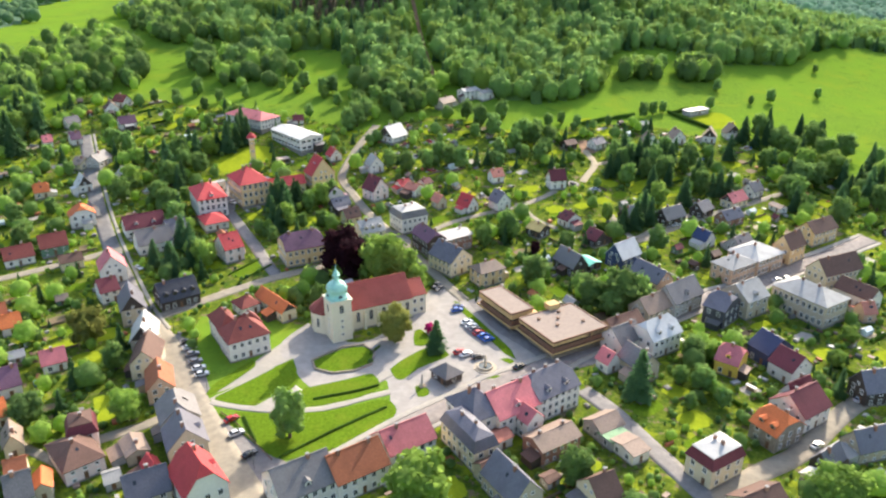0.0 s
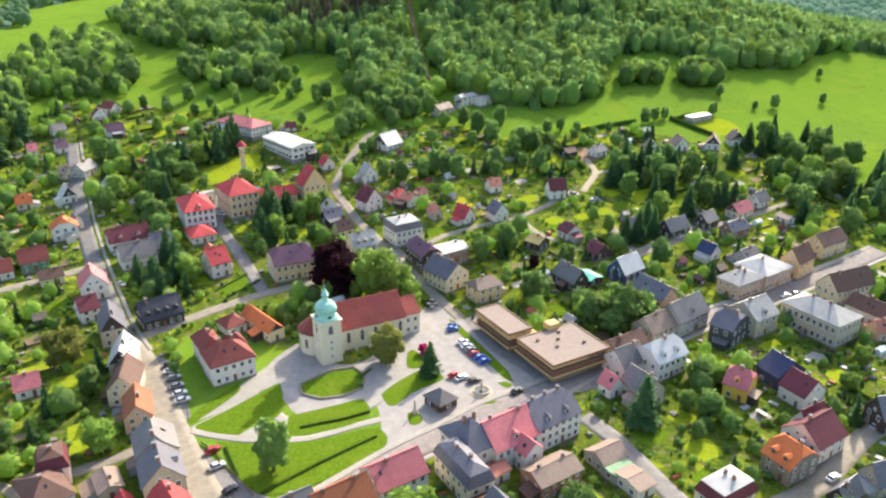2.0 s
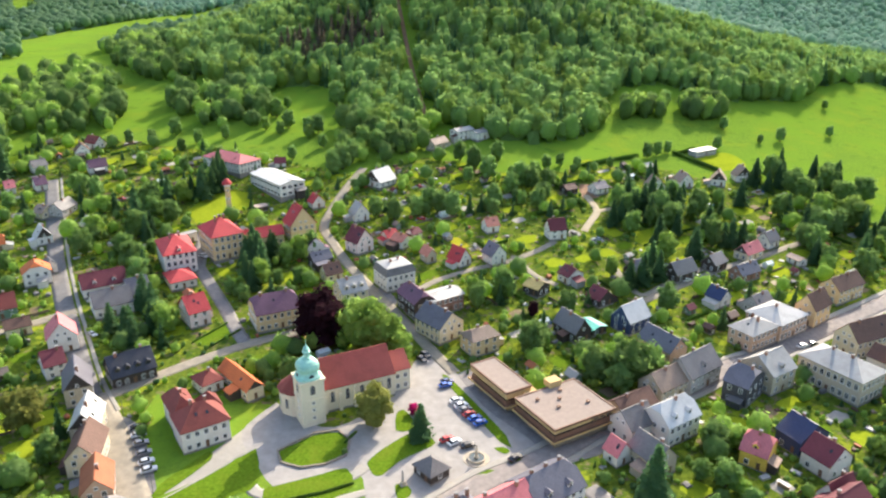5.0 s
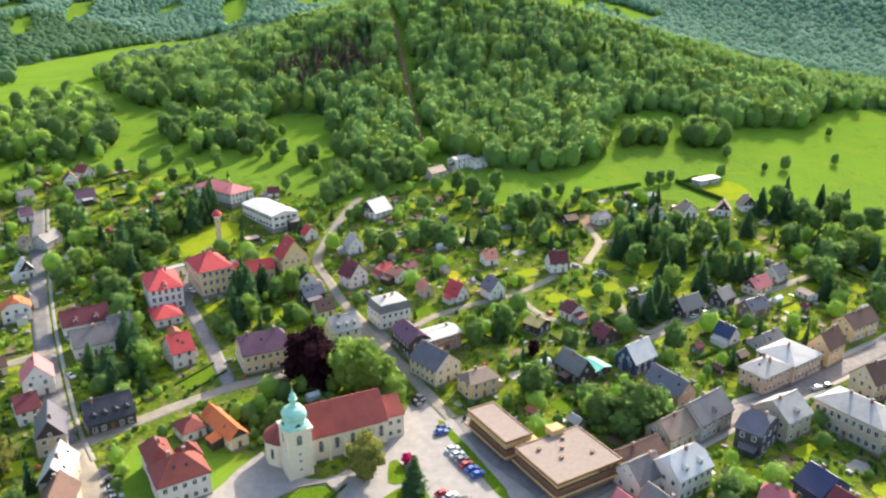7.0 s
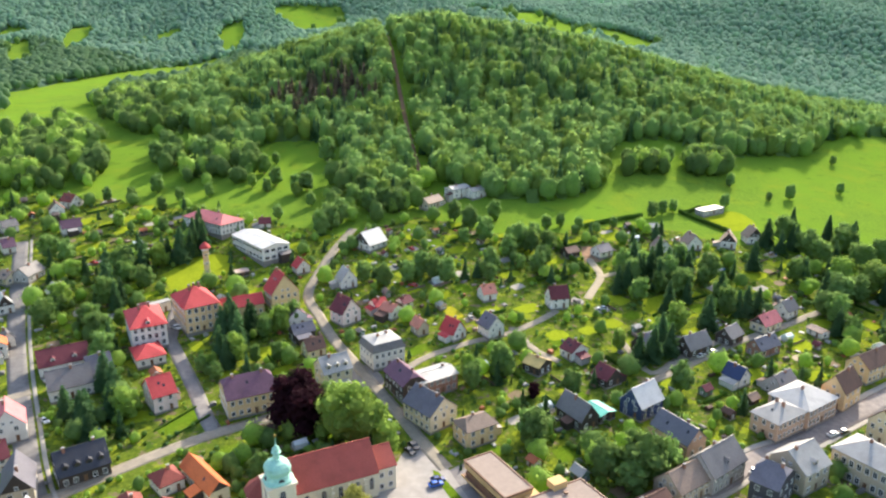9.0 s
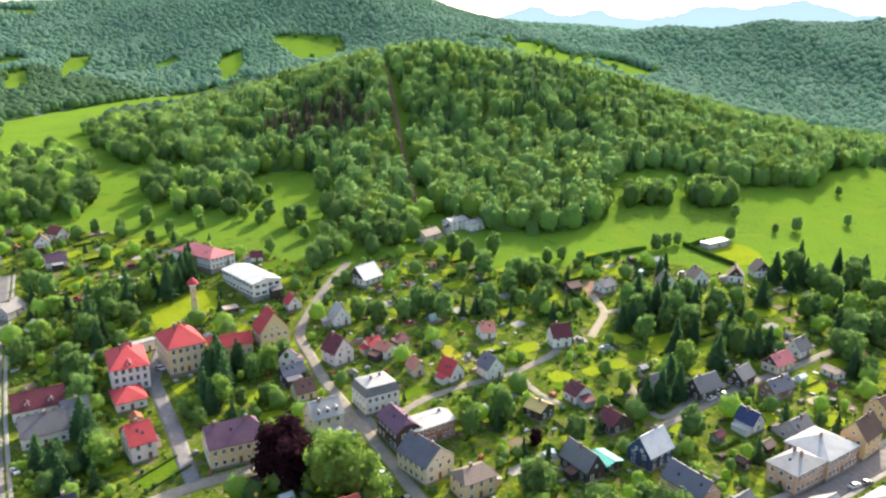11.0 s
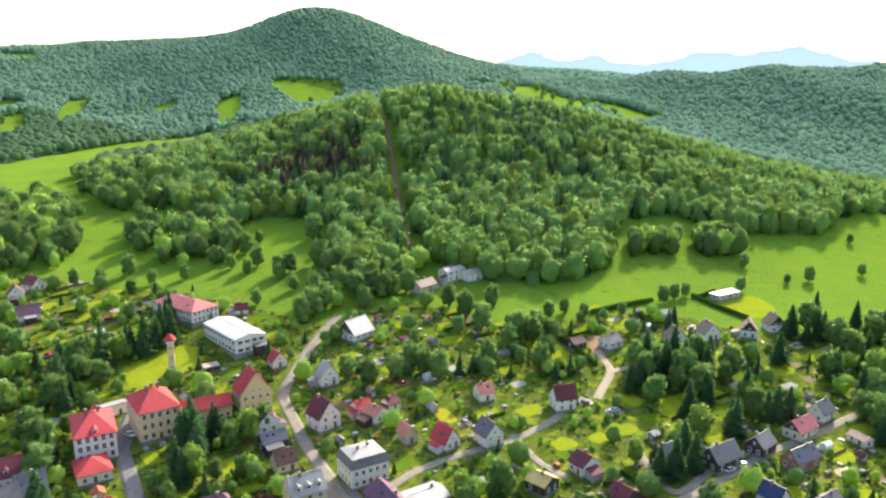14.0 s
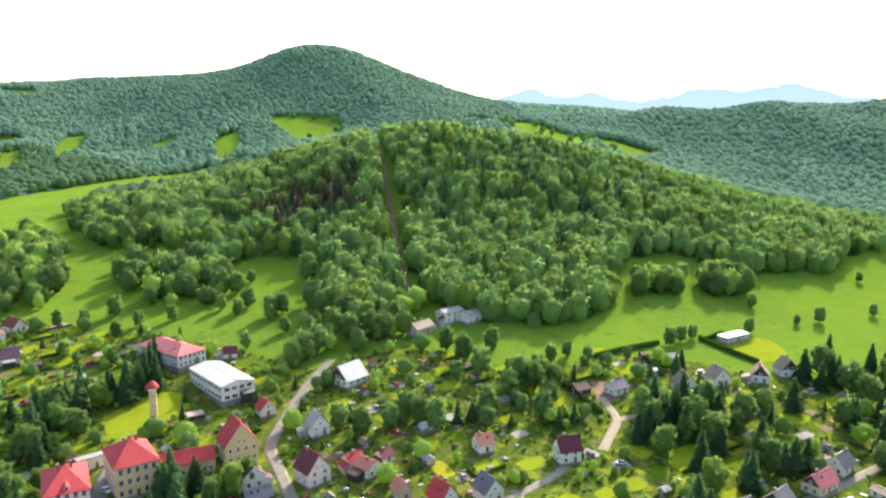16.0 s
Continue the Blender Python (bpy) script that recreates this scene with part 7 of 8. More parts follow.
# monument on the round grass island
mx, my = -13.2, 189.5
monument = tagged(new("monument"), "slim dark stone monument on a stepped plinth", "monument")
monument.matrix_world = pose(mx, my, zland(mx, my), 0, 0, 30)
part("plinth", geo_join(box_geo(-0.9, 0.9, -0.9, 0.9, -0.3, 0.35), box_geo(-0.6, 0.6, -0.6, 0.6, 0.35, 1.1)), STONE, monument)
part("shaft", lathe([(0.42, 1.1), (0.36, 1.3), (0.25, 4.0), (0.05, 4.6)], 8, 1.0), CAPM, monument)

# slim tower on the school lawn
tx, ty = -110.0, 367.0
drying_tower = tagged(new("tower"), "slim tan stone tower with a red cap on the school lawn", "tower")
drying_tower.matrix_world = pose(tx, ty, zland(tx, ty), 0, 0, 20)
part("shaft", lathe([(1.75, -0.5), (1.6, 14.2)], 4, 0.0), WALLS["ochre"], drying_tower)
part("cornice", lathe([(1.8, 14.2), (2.15, 14.5), (2.15, 15.3)], 4, 0.0), FRAME, drying_tower)
part("cap", lathe([(2.45, 15.3), (1.9, 16.3), (0.9, 17.4), (0.05, 18.0)], 12, 0.0), ROOFS["red"], drying_tower, "domed red tiled cap")
for a_ in (0, 90, 180, 270):
    for z_ in (4.0, 8.0, 12.0):
        window(drying_tower, "small", pose(0, 0, 0, 0, 0, a_) @ pose(0, -1.22, z_))

# transmitter on the far mountain
mx_, my_ = -330.0, 1985.0
mast = tagged(new("mast"), "slim pale lattice transmitter mast on the mountain top", "mast")
mast.matrix_world = pose(mx_, my_, zland(mx_, my_))
part("base", box_geo(-3, 3, -3, 3, -3, 4), WALLS["white"], mast)
for sx_ in (-1, 1):
    for sy_ in (-1, 1):
        part("leg", ([(sx_ * (1.6 - 0.028 * z) + a, sy_ * (1.6 - 0.028 * z) + b, z) for z in (4, 52) for a, b in ((-0.2, -0.2), (0.2, -0.2), (0.2, 0.2), (-0.2, 0.2))], box_geo(0, 1, 0, 1, 0, 1)[1]), RIM, mast)
for z_ in range(10, 52, 6):
    w_ = 1.75 - 0.028 * z_
    part("brace", geo_join(box_geo(-w_, w_, -w_, -w_ + 0.25, z_, z_ + 0.25), box_geo(-w_, w_, w_ - 0.25, w_, z_, z_ + 0.25)), RIM, mast)

PARK = [(-77, 176), (-45, 148), (-12, 178), (-20, 200), (-55, 225), (-95, 230)]
TOWN = [(-240, 120), (-260, 300), (-245, 470), (-120, 440), (-60, 415), (-20, 440), (30, 420), (95, 445), (165, 420), (210, 380), (235, 250), (190, 150), (120, 120)]


def in_gardens(x, y):
    return inside(TOWN, x, y) & ~inside(PARK, x, y)


# rough garden ground between the houses
def garden_mat():
    m = bpy.data.materials.new("garden_ground")
    m.use_nodes = True
    nt = m.node_tree
    b = nt.nodes["Principled BSDF"]
    b.inputs["Roughness"].default_value, b.inputs["Specular IOR Level"].default_value = 0.95, 0.0
    c = mixed(nt, ramp(nt, noise_tex(nt, 0.8, 6.0, rough=0.7), 0.35, 0.65), (0.058, 0.095, 0.014), (0.150, 0.195, 0.024))
    c = mixed(nt, ramp(nt, noise_tex(nt, 0.16, 4.0), 0.52, 0.60), c, (0.22, 0.265, 0.022))
    c = mixed(nt, ramp(nt, noise_tex(nt, 0.23, 5.0, rough=0.65), 0.55, 0.64), c, (0.055, 0.105, 0.016))
    c = mixed(nt, ramp(nt, noise_tex(nt, 0.31, 5.0, rough=0.7), 0.56, 0.63), c, (0.19, 0.145, 0.095))
    nt.links.new(c, b.inputs["Base Color"])
    bp = node(nt, "ShaderNodeBump", Strength=1.0, Distance=0.6)
    nt.links.new(noise_tex(nt, 1.0, 6.0, rough=0.7), bp.inputs["Height"])
    nt.links.new(bp.outputs[0], b.inputs["Normal"])
    return m


xs_, ys_ = np.arange(-264, 244, 4.0), np.arange(116, 476, 4.0)
XX, YY = np.meshgrid(xs_, ys_)
cell = in_gardens(XX[:-1, :-1] + 2, YY[:-1, :-1] + 2)
kk = np.argwhere(cell)
nx_ = len(xs_)
ff = [(int(j * nx_ + i), int(j * nx_ + i + 1), int((j + 1) * nx_ + i + 1), int((j + 1) * nx_ + i)) for j, i in kk]
vv = np.stack([XX, YY, land(XX, YY) + 0.025], -1).reshape(-1, 3)
gg = new("garden_ground", mesh_from("garden_ground", vv, ff, garden_mat(), True))
tagged(gg, "rough garden ground with grass, weeds and bare soil", "ground", kind="structure")

# garden plots follow the street grid: lawns, beds, hedges, fences and sheds
g_rng = np.random.default_rng(31)
BED = surface("garden_bed", (0.17, 0.12, 0.07), 0.95, 0.25, 1.5, 0.3, 4.0, 0.5, dirt=(0.10, 0.14, 0.04))
GU, GV = np.array([math.cos(radians(35)), math.sin(radians(35))]), np.array([-math.sin(radians(35)), math.cos(radians(35))])


YARD = surface("yard_concrete", (0.27, 0.25, 0.225), 0.95, 0.15, 0.9, 0.12, 4.0, 0.4, dirt=(0.16, 0.15, 0.13))
CLEAR = surface("greenhouse_sheet", (0.62, 0.68, 0.66), 0.2, 0.1, 1.0, 0.4, spec=0.6)
LOGS = surface("split_logs", (0.36, 0.24, 0.13), 0.9, 0.3, 8.0, 0.6)
PLASTIC = surface("blue_plastic", (0.03, 0.16, 0.42), 0.4, 0.05, 1.0, 0.4)
POOLW = surface("pool_water", (0.10, 0.42, 0.55), 0.06, 0.05, 1.0, 0.4, spec=0.6)


def greenhouse(x, y, rot):
    """Small garden greenhouse: sheeting over a frame."""
    e = tagged(new("greenhouse"), "small pale garden greenhouse with a low gable", "greenhouse", "greenhouses")
    e.matrix_world = pose(x, y, zland(x, y), 0, 0, rot)
    part("sheeting", body_geo(4.2, 2.6, 1.7, 0.8, True), CLEAR, e)
    part("ridge", box_geo(-2.15, 2.15, -0.06, 0.06, 2.44, 2.54), FRAME, e)
    for u in (-2.1, -0.7, 0.7, 2.1):
        part("rib", geo_join(box_geo(u - 0.04, u + 0.04, -1.35, -1.27, -0.2, 1.72), box_geo(u - 0.04, u + 0.04, 1.27, 1.35, -0.2, 1.72)), FRAME, e)


def woodpile(x, y, rot):
    """Stacked split logs under a sheet."""
    e = tagged(new("woodpile"), "stack of split firewood under a sheet", "woodpile", "woodpiles")
    e.matrix_world = pose(x, y, zland(x, y), 0, 0, rot)
    logs = []
    for j in range(5):
        for k in range(9):
            u, z = (k - 4) * 0.33 + (j % 2) * 0.16, 0.14 + j * 0.27
            logs.append(box_geo(u - 0.13, u + 0.13, -0.5 - 0.05 * (k % 2), 0.5, z - 0.11, z + 0.11))
    part("stack", geo_join(*logs), LOGS, e)
    part("cover", box_geo(-1.8, 1.8, -0.65, 0.65, 1.42, 1.47), ROOFS["light"], e)


def garden_pool(x, y, r=2.2):
    """Round pool standing on the grass."""
    e = tagged(new("pool"), "round blue garden pool filled with water", "pool")
    e.matrix_world = pose(x, y, zland(x, y))
    part("wall", lathe([(r, -0.2), (r, 0.9), (r - 0.12, 0.95), (r - 0.14, 0.6)], 24), PLASTIC, e)
    part("water", lathe([(r - 0.14, 0.7), (r - 0.14, 0.78)], 24), POOLW, e)


def water_butt(x, y):
    e = tagged(new("water_butt"), "blue plastic rain barrel", "barrel", "rain barrels")
    e.matrix_world = pose(x, y, zland(x, y))
    part("barrel", lathe([(0.26, -0.05), (0.32, 0.3), (0.32, 0.65), (0.27, 0.95)], 12), PLASTIC, e)
    part("lid", lathe([(0.29, 0.95), (0.29, 1.0)], 12), PLASTIC, e)


def clutter(x, y, kind, turn):
    k = int(kind * 1000) % 3
    a = math.degrees(turn * 6)
    if k == 0:
        greenhouse(x, y, 35)
    elif k == 1:
        woodpile(x, y, 35 if turn < 0.5 else -55)
    else:
        car(x, y, a, ("white", "grey", "red", "silver", "black", "blue")[int(turn * 5.99)])
    if turn < 0.15:
        water_butt(x + 2.6, y + 0.6)


garden_pool(-126.1, 186.2)


def plot_quad(c, w, d):
    return [tuple(c + GU * a * w / 2 + GV * b * d / 2) for a, b in ((-1, -1), (1, -1), (1, 1), (-1, 1))]


def flat_patch(name, q, mat, lift, label):
    """A small lawn, bed or yard on the ground, with a worn outline."""
    r = np.random.default_rng(int(abs(q[0][0] * 31 + q[0][1] * 17)))
    cx, cy = sum(p[0] for p in q) / 4, sum(p[1] for p in q) / 4
    e1 = np.array([q[1][0] - q[0][0], q[1][1] - q[0][1]]) / 2
    e2 = np.array([q[3][0] - q[0][0], q[3][1] - q[0][1]]) / 2
    n = 18
    v = [(cx, cy)]
    for s in (0.55, 1.0):
        for k in range(n):
            a = 6.2832 * k / n
            c, d = math.cos(a), math.sin(a)
            m = (abs(c) ** 5 + abs(d) ** 5) ** -0.2 * s * (r.uniform(0.86, 1.06) if s == 1 else 1)
            v.append((cx + (e1[0] * c + e2[0] * d) * m, cy + (e1[1] * c + e2[1] * d) * m))
    z = land(np.array([p[0] for p in v]), np.array([p[1] for p in v])) + lift
    v = [(p[0], p[1], float(h)) for p, h in zip(v, z)]
    f = [(0, 1 + k, 1 + (k + 1) % n) for k in range(n)] + [(1 + k, 1 + n + k, 1 + n + (k + 1) % n, 1 + (k + 1) % n) for k in range(n)]
    return tagged(new(name, mesh_from(name, v, f, mat)), label, name.replace("_", " "), kind="structure")


I, J = np.meshgrid(np.arange(-26, 27), np.arange(-26, 27))
I, J = I.ravel(), J.ravel()
C = np.array([0.0, 270.0]) + np.outer(I * 13.0 + (J % 2) * 5, GU) + np.outer(J * 11.0, GV) + g_rng.uniform(-1.5, 1.5, (I.size, 2))
KIND, TURN, PW, PD = g_rng.uniform(0, 1, I.size), g_rng.uniform(0, 1, I.size), g_rng.uniform(7, 11, I.size), g_rng.uniform(5.5, 9, I.size)
good = in_gardens(C[:, 0], C[:, 1]) & clear_all(C[:, 0], C[:, 1], 3.0)
for a_, b_ in ((-1, -1), (1, -1), (1, 1), (-1, 1)):
    Q = C + GU * (a_ * PW / 2)[:, None] + GV * (b_ * PD / 2)[:, None]
    good &= clear_all(Q[:, 0], Q[:, 1], 0.5)
taken = []
for c, w, d, kind, turn in zip(C[good], PW[good], PD[good], KIND[good], TURN[good]):
    q = plot_quad(c, w, d)
    if kind < 0.38:
        flat_patch("lawn", q, MOWN if turn < 0.6 else LAWN, 0.05, "mown yellow-green garden lawn" if turn < 0.6 else "fresh green garden lawn")
        taken.append((*c, max(w, d) * 0.40))
    elif kind < 0.45:
        flat_patch("vegetable_bed", plot_quad(c, w * 0.6, d * 0.6), BED, 0.06, "dug brown vegetable bed with young plants")
        taken.append((*c, max(w, d) * 0.3))
    elif kind < 0.57:
        hc, hw = g_rng.choice(["grey", "brown", "tan", "light", "rust", "maroon"]), g_rng.uniform(3.0, 4.6)
        house(c[0], c[1], 35 if turn < 0.5 else -55, hw, hw * 0.8, 2.3, g_rng.uniform(0.4, 1.5), "gable", str(hc), str(g_rng.choice(["timber", "timber", "grey", "beige", "green"])), "x",
              floors=1, chim=0, name="shed", group="garden sheds")
    elif kind < 0.76:
        flat_patch("yard", plot_quad(c, w * 0.75, d * 0.7), (GRAVEL, YARD, PALE)[int(turn * 2.99)], 0.06, "dusty gravel yard beside a house")
        taken.append((*c, max(w, d) * 0.3))
        if turn < 0.55:
            clutter(c[0], c[1], kind, turn)
    if kind > 0.25 and turn < 0.55:
        a, b = (q[0], q[1]) if kind < 0.7 else (q[1], q[2])
        (hedge if turn < 0.33 else fence)(a[0], a[1], b[0], b[1])

FLOWERS = surface("flowering_meadow", (0.33, 0.30, 0.025), 0.95, 0.25, 1.5, 0.2, 4.0, 0.5, spec=0.0, dirt=(0.20, 0.26, 0.02))
flat_patch("flower_bed", plot_quad(np.array([-1.5, 343.5]), 6.0, 11.0), FLOWERS, 0.08, "garden meadow in full yellow flower")
taken.append((-1.5, 343.5, 4.5))

# sunny lawns in the larger gardens: place, width and depth
SUNNY = [(136.9, 393.5, 11, 8), (163.8, 411.1, 9, 8), (109.3, 383.3, 8, 6), (83.5, 359.0, 9, 8), (64.7, 360.6, 9, 6), (176.6, 380.7, 10, 8), (68.2, 442.0, 12, 9), (78.8, 428.2, 14, 8), (60.7, 339.8, 8, 8), (29.6, 349.5, 11, 7), (39.4, 328.7, 9, 7), (89.6, 363.1, 12, 8), (94.4, 350.5, 9, 7), (134.2, 330.9, 10, 9), (81.7, 344.2, 9, 8), (138.7, 393.1, 12, 8), (-70.1, 309.7, 12, 9), (-97.0, 312.8, 5, 9), (-132.1, 349.5, 10, 5), (-20.5, 362.0, 10, 6), (-34.9, 324.0, 10, 6)]
for x_, y_, w_, d_ in SUNNY:
    if clear_all([x_], [y_], 2.0).all():
        flat_patch("lawn", plot_quad(np.array([x_, y_]), w_, d_), MOWN, 0.07, "bright sunny garden lawn")
        taken.append((x_, y_, max(w_, d_) * 0.5))

# lean-to annexes behind and beside the houses
a_rng = random.Random(17)
for e_, x_, y_, rot_, L_, W_, h_, wall_, cover_ in HOUSES:
    if a_rng.random() < 0.3:
        continue
    nx_, ny_, half_, run_ = a_rng.choice(((0, -1, W_ / 2, L_), (1, 0, L_ / 2, W_), (-1, 0, L_ / 2, W_), (0, 1, W_ / 2, L_)))
    dep_, wid_, top_ = a_rng.uniform(2.2, 3.6), min(run_ - 0.4, a_rng.uniform(3.2, 6.0)), min(h_ - 0.5, a_rng.uniform(2.7, 3.6))
    u_ = a_rng.uniform(-1, 1) * (run_ - wid_) / 2
    T_ = pose(nx_ * half_, ny_ * half_, 0, 0, 0, math.degrees(math.atan2(nx_, -ny_)))
    ring_ = [pose(x_, y_, 0, 0, 0, rot_) @ T_ @ Vector((u_ + a * wid_ / 2, -b, 0)) for a, b in ((-1, 0.5), (1, 0.5), (-1, dep_), (1, dep_), (0, dep_))]
    if not clear_all([q.x for q in ring_], [q.y for q in ring_], 0.3).all():
        continue
    FOOTPRINTS.append((sum(q.x for q in ring_) / 5, sum(q.y for q in ring_) / 5, rot_, 4.0, 4.0))
    a, b, low = u_ - wid_ / 2, u_ + wid_ / 2, top_ - 0.28 * dep_
    v = [(a, 0, -2), (b, 0, -2), (b, -dep_, -2), (a, -dep_, -2), (a, 0, top_), (b, 0, top_), (b, -dep_, low), (a, -dep_, low)]
    x_part = part("annex", (v, [(0, 1, 2, 3), (4, 7, 6, 5), (0, 4, 5, 1), (1, 5, 6, 2), (2, 6, 7, 3), (3, 7, 4, 0)]), WALLS[a_rng.choice((wall_, wall_, "timber", "grey"))], e_, m=T_)
    v = [(a - 0.2, 0.02, top_ + 0.04), (b + 0.2, 0.02, top_ + 0.04), (b + 0.2, -dep_ - 0.3, low - 0.04), (a - 0.2, -dep_ - 0.3, low - 0.04)]
    v += [(p, q, r + 0.14) for p, q, r in v]
    part("annex_roof", (v, [(0, 1, 2, 3), (4, 7, 6, 5), (0, 4, 5, 1), (1, 5, 6, 2), (2, 6, 7, 3), (3, 7, 4, 0)]), ROOFS[a_rng.choice((cover_, "grey", "tan", "light", "brown"))], x_part)

# tall trees standing together in the town: outline, share of spruces, heights, spacing
MASSES = [
    ([(-315, 508), (-277, 467), (-238, 405), (-233, 375), (-245, 370)], 0.6, 13, 20, 8.5),
    ([(-140, 408), (-126, 419), (-114, 383), (-127, 373)], 0.8, 12, 17, 6.5),
    ([(-158, 372), (-136, 382), (-120, 342), (-144, 337)], 0.7, 11, 16, 6.5),
    ([(-195, 386), (-184, 396), (-159, 363), (-147, 333), (-145, 305), (-153, 305), (-179, 353)], 0.15, 8, 13, 8.0),
    ([(-93, 335), (-81, 339), (-71, 297), (-84, 297)], 0.8, 12, 16, 6.0),
    ([(-94, 300), (-76, 308), (-60, 309), (-58, 287), (-73, 279), (-88, 282)], 0.1, 6, 10, 6.5),
    ([(-148, 333), (-132, 329), (-119, 292), (-131, 295)], 0.3, 8, 13, 7.0),
    ([(-219, 335), (-205, 340), (-182, 312), (-165, 276), (-185, 275)], 0.25, 7, 12, 8.0),
    ([(-223, 375), (-213, 380), (-194, 344), (-207, 344)], 0.2, 7, 12, 8.0),
    ([(73, 387), (108, 403), (126, 396), (111, 347), (89, 321), (68, 342)], 0.55, 10, 16, 7.5),
    ([(165, 448), (187, 466), (210, 433), (186, 376), (154, 362), (152, 400)], 0.5, 10, 16, 8.5),
    ([(146, 344), (174, 365), (227, 414), (181, 317), (159, 329)], 0.25, 9, 15, 8.5),
    ([(72, 319), (89, 324), (81, 291), (68, 296)], 0.6, 9, 13, 6.5),
    ([(-9, 430), (12, 438), (23, 412), (16, 371), (-9, 369)], 0.1, 9, 14, 8.0),
    ([(23, 417), (43, 425), (44, 370), (23, 367)], 0.3, 8, 13, 8.0),
    ([(96, 451), (111, 454), (105, 429), (86, 415)], 0.5, 7, 11, 7.5),
    ([(-127, 272), (-105, 273), (-94, 245), (-112, 239)], 0.75, 9, 15, 6.5),
    ([(62, 197), (78, 196), (71, 172), (59, 170)], 0.1, 5, 8, 6.5),
]
m_rng = np.random.default_rng(91)
for n_, (poly_, share_, low_, high_, gap_) in enumerate(MASSES):
    xs_, ys_ = np.array(poly_).T
    X, Y, rng = strewn(500 + n_, xs_.min(), xs_.max(), ys_.min(), ys_.max(), gap_)
    keep = inside(poly_, X, Y) & clear_all(X, Y, 1.6) & (rng.uniform(0, 1, X.size) < (0.8 if n_ in (0, 1, 2, 4) else 0.32 if n_ in (9, 13, 14) else 0.42))
    for cx, cy, r in taken:
        keep &= np.hypot(X - cx, Y - cy) > r
    for x, y in zip(X[keep], Y[keep]):
        k_ = m_rng.uniform()
        kind = "conifer" if k_ < share_ else "light" if k_ > 0.88 else "broad"
        tree(float(x), float(y), float(m_rng.uniform(low_, high_)) * (1.1 if kind == "conifer" else 1.0), kind, float(m_rng.uniform(1.0, 1.35)) if kind == "conifer" else float(m_rng.uniform(0.75, 1.0)))
        taken.append((float(x), float(y), 2.2))

# trees and bushes of the gardens
X, Y, _ = strewn(41, -270, 250, 118, 470, 4.5)
keep = in_gardens(X, Y) & clear_all(X, Y, 1.3) & (g_rng.uniform(0, 1, X.size) < (np.where(Y < 255, 0.42, 0.25) + 0.8 * noise_field(X, Y, 9, 45.0)) * np.clip(1.0 - (Y - 250) / 200, np.where(X < -60, 0.75, 0.45), 1.0))
for cx, cy, r in taken:
    keep &= np.hypot(X - cx, Y - cy) > r + 0.6
X, Y = X[keep], Y[keep]
open_front = clear_all(X, Y + 5, 0.8) & clear_all(X, Y + 9, 0.3)
spots = []
R2, R3, R4 = (g_rng.uniform(0, 1, X.size) for _ in range(3))
for i in range(X.size):
    x, y = float(X[i]), float(Y[i])
    k = R2[i]
    h = 1.2 + 2.6 * R3[i] if k < (0.74 if y < 250 else 0.58) else 4.0 + 4.6 * R3[i]
    if not open_front[i]:
        h = min(h, 1.4 + 1.2 * R3[i])
    kind = "light" if R4[i] < 0.45 else "broad" if R4[i] < 0.82 else "conifer"
    wide = 0.8 + 0.4 * R3[i] if kind != "conifer" else 1.2
    spots.append((x, y, zland(x, y) - 0.2, h * (1.3 if kind == "conifer" else 1), wide, int(R2[i] * 1e4) % (4 if kind == "conifer" else 10), {"light": 0, "broad": 1, "conifer": 2}[kind]))
spots = np.array(spots)
g2 = np.random.default_rng(77)
GARDEN_T = [wood_crown(400 + s, 75) for s in range(10)]
planted("garden_trees", GARDEN_T, spots[spots[:, 6] == 0][:, :6], LEAF_LIGHT, g2, "light green fruit trees and bushes in the gardens")
planted("garden_trees", GARDEN_T, spots[spots[:, 6] == 1][:, :6], LEAF, g2, "green garden trees and bushes between the houses")
planted("garden_trees", FIR_T, spots[spots[:, 6] == 2][:, :6], LEAF_DARK, g2, "dark garden spruces between the houses")

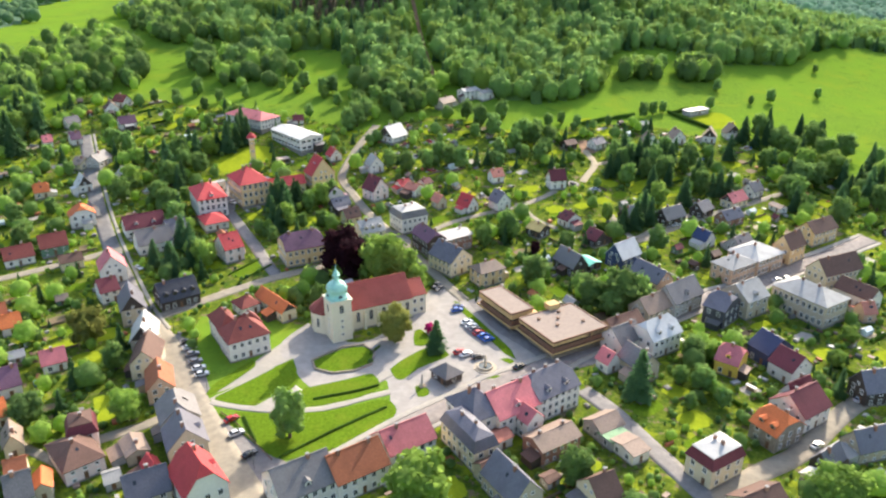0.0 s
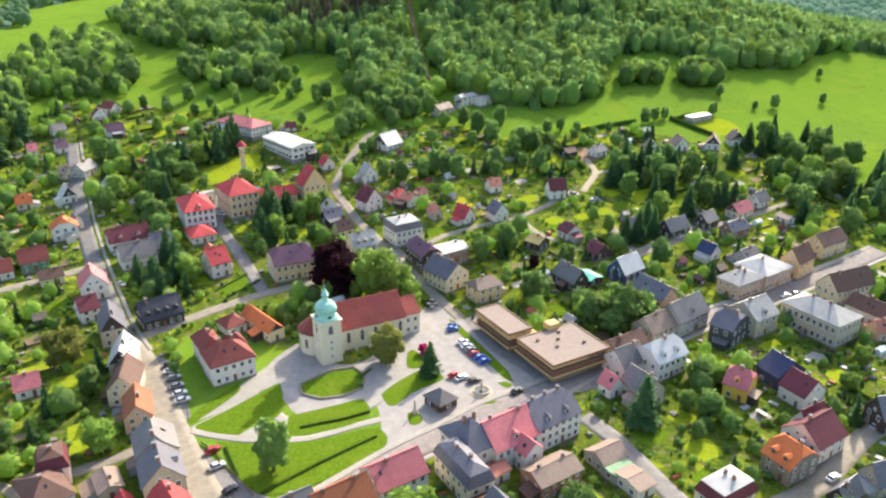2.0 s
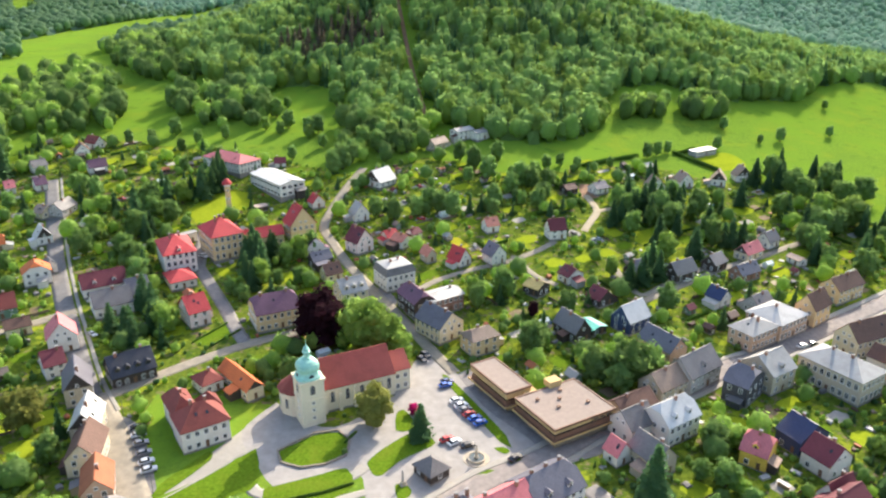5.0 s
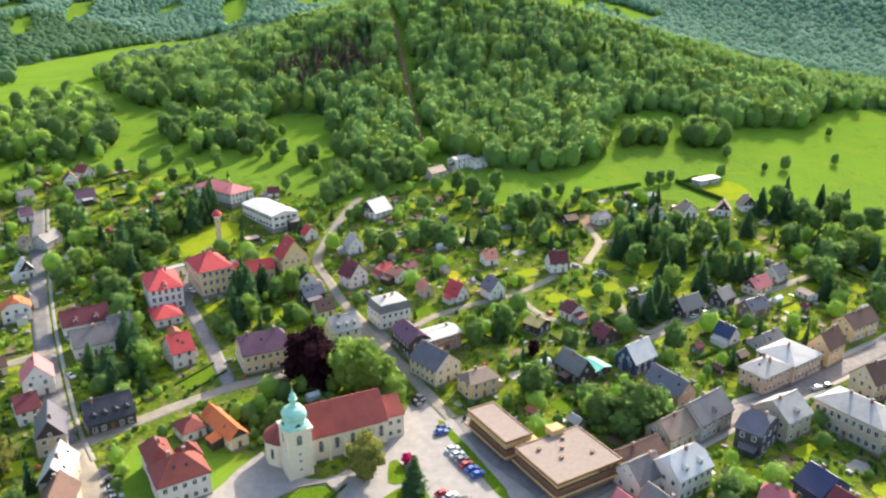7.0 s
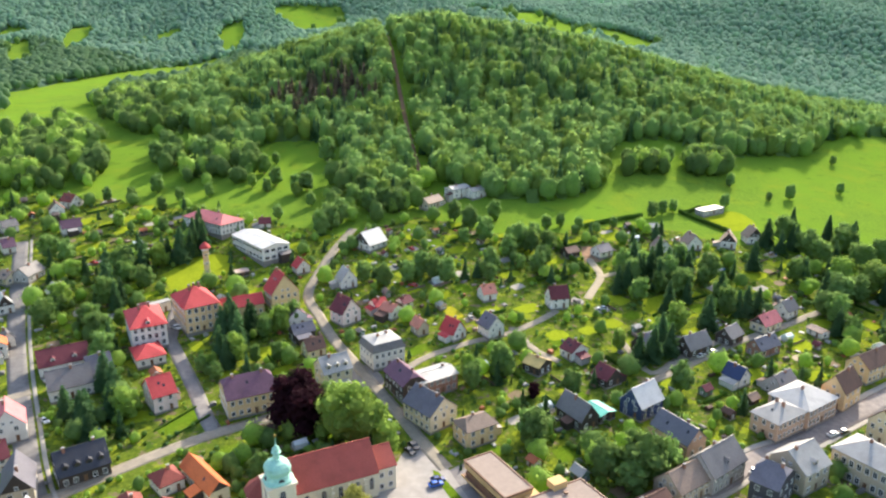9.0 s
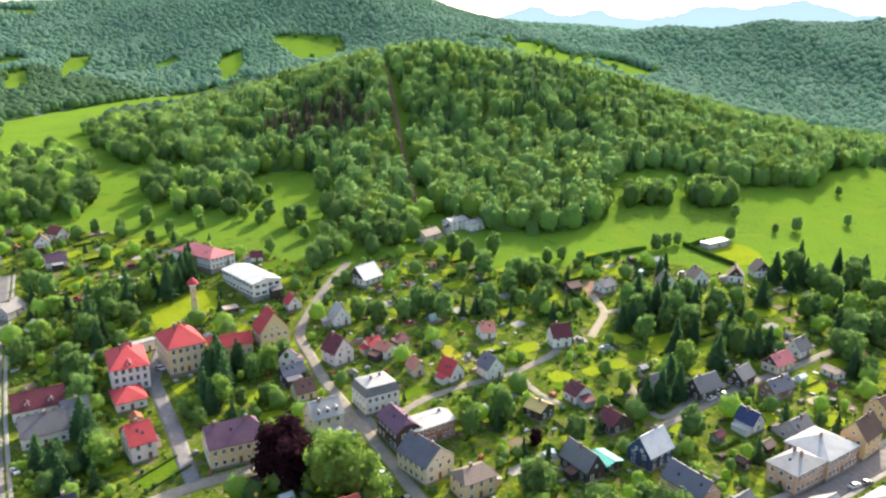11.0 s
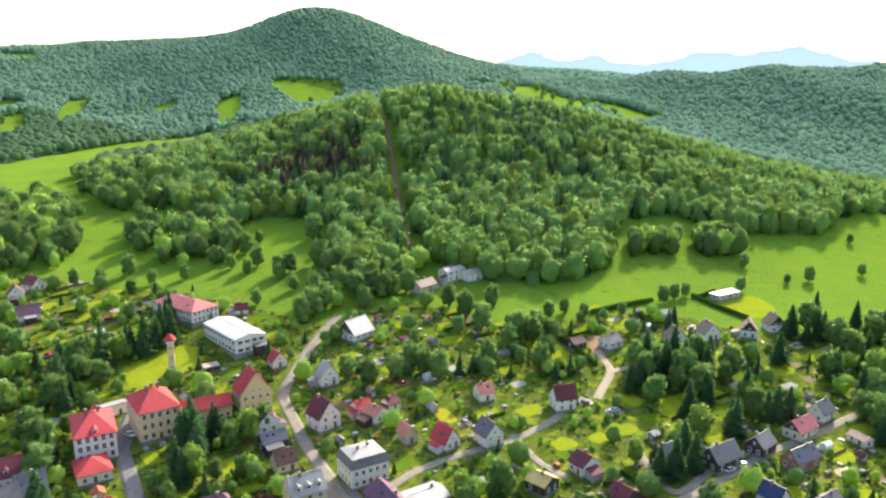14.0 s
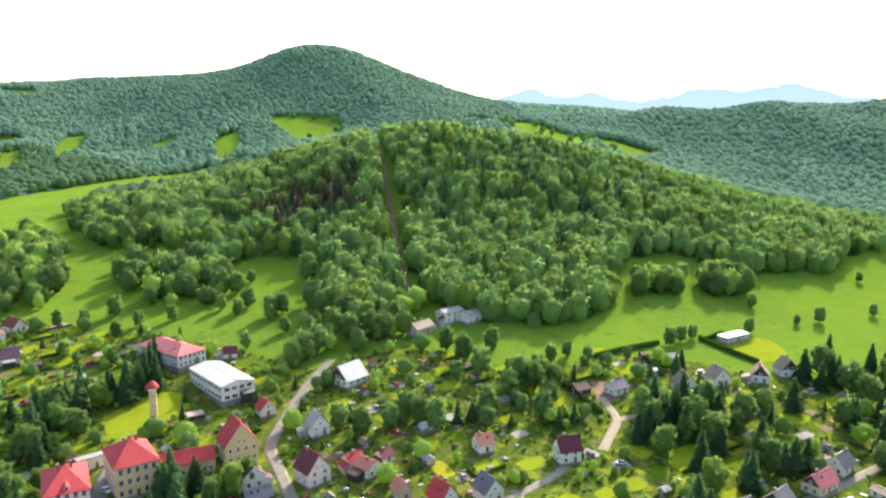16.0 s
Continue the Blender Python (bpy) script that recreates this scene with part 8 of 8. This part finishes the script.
# low bushes, vegetables and weeds between the plots
X, Y, rng = strewn(42, -270, 250, 118, 470, 2.7)
keep = in_gardens(X, Y) & clear_all(X, Y, 0.7) & (rng.uniform(0, 1, X.size) < 0.05 + 0.75 * noise_field(X, Y, 61, 17.0) ** 1.5)
for cx, cy, r in taken:
    keep &= np.hypot(X - cx, Y - cy) > r
X, Y = X[keep], Y[keep]
BUSH_T = [wood_crown(440 + s, 14, BALL1) for s in range(10)]
low_ = rows(X, Y, land(X, Y) - 0.15, rng.uniform(0.5, 1.9, X.size), rng.uniform(1.0, 1.9, X.size), rng.integers(0, 10, X.size))
pick_ = rng.uniform(0, 1, X.size)
planted("garden_bushes", BUSH_T, low_[pick_ < 0.4], LEAF_LIGHT, rng, "low light green bushes and vegetables in the gardens")
planted("garden_bushes", BUSH_T, low_[(pick_ >= 0.4) & (pick_ < 0.85)], LEAF, rng, "low green bushes and weeds in the gardens")
planted("garden_bushes", BUSH_T, low_[pick_ >= 0.85], LEAF_DARK, rng, "low dark evergreen bushes in the gardens")

# small things lying about in the gardens
X, Y, rng = strewn(43, -200, 190, 122, 440, 5.2)
by_house = (np.hypot(X[:, None] - np.array([q[0] for q in FOOTPRINTS])[None], Y[:, None] - np.array([q[1] for q in FOOTPRINTS])[None]).min(1) < 13)
keep = in_gardens(X, Y) & clear_all(X, Y, 0.9) & by_house & (rng.uniform(0, 1, X.size) < 0.3)
heap = {"light": [], "tan": [], "brown": [], "grey": [], "rust": []}
for x, y in zip(X[keep], Y[keep]):
    w, d, h = rng.uniform(0.4, 1.5), rng.uniform(0.4, 1.0), rng.uniform(0.25, 1.2)
    c, s_ = math.cos(a_ := float(rng.choice([35, -55])) / 57.3 + rng.uniform(-0.2, 0.2)), math.sin(a_)
    z = zland(x, y)
    v, f = body_geo(2 * w, 2 * d, h, 0.3, True) if rng.uniform() < 0.5 else box_geo(-w, w, -d, d, -0.1, h * 0.6)
    heap[("light", "tan", "brown", "grey", "rust", "light", "grey", "tan", "light")[int(rng.integers(0, 9))]].append(([(x + p * c - q * s_, y + p * s_ + q * c, z + max(r, -0.2)) for p, q, r in v], f))
for key, geos in heap.items():
    tagged(new("garden_clutter", mesh_from("garden_clutter", *geo_join(*geos), ROOFS[key])), "boards, cold frames, tarpaulins and boxes lying in the gardens", "garden clutter", kind="stuff")
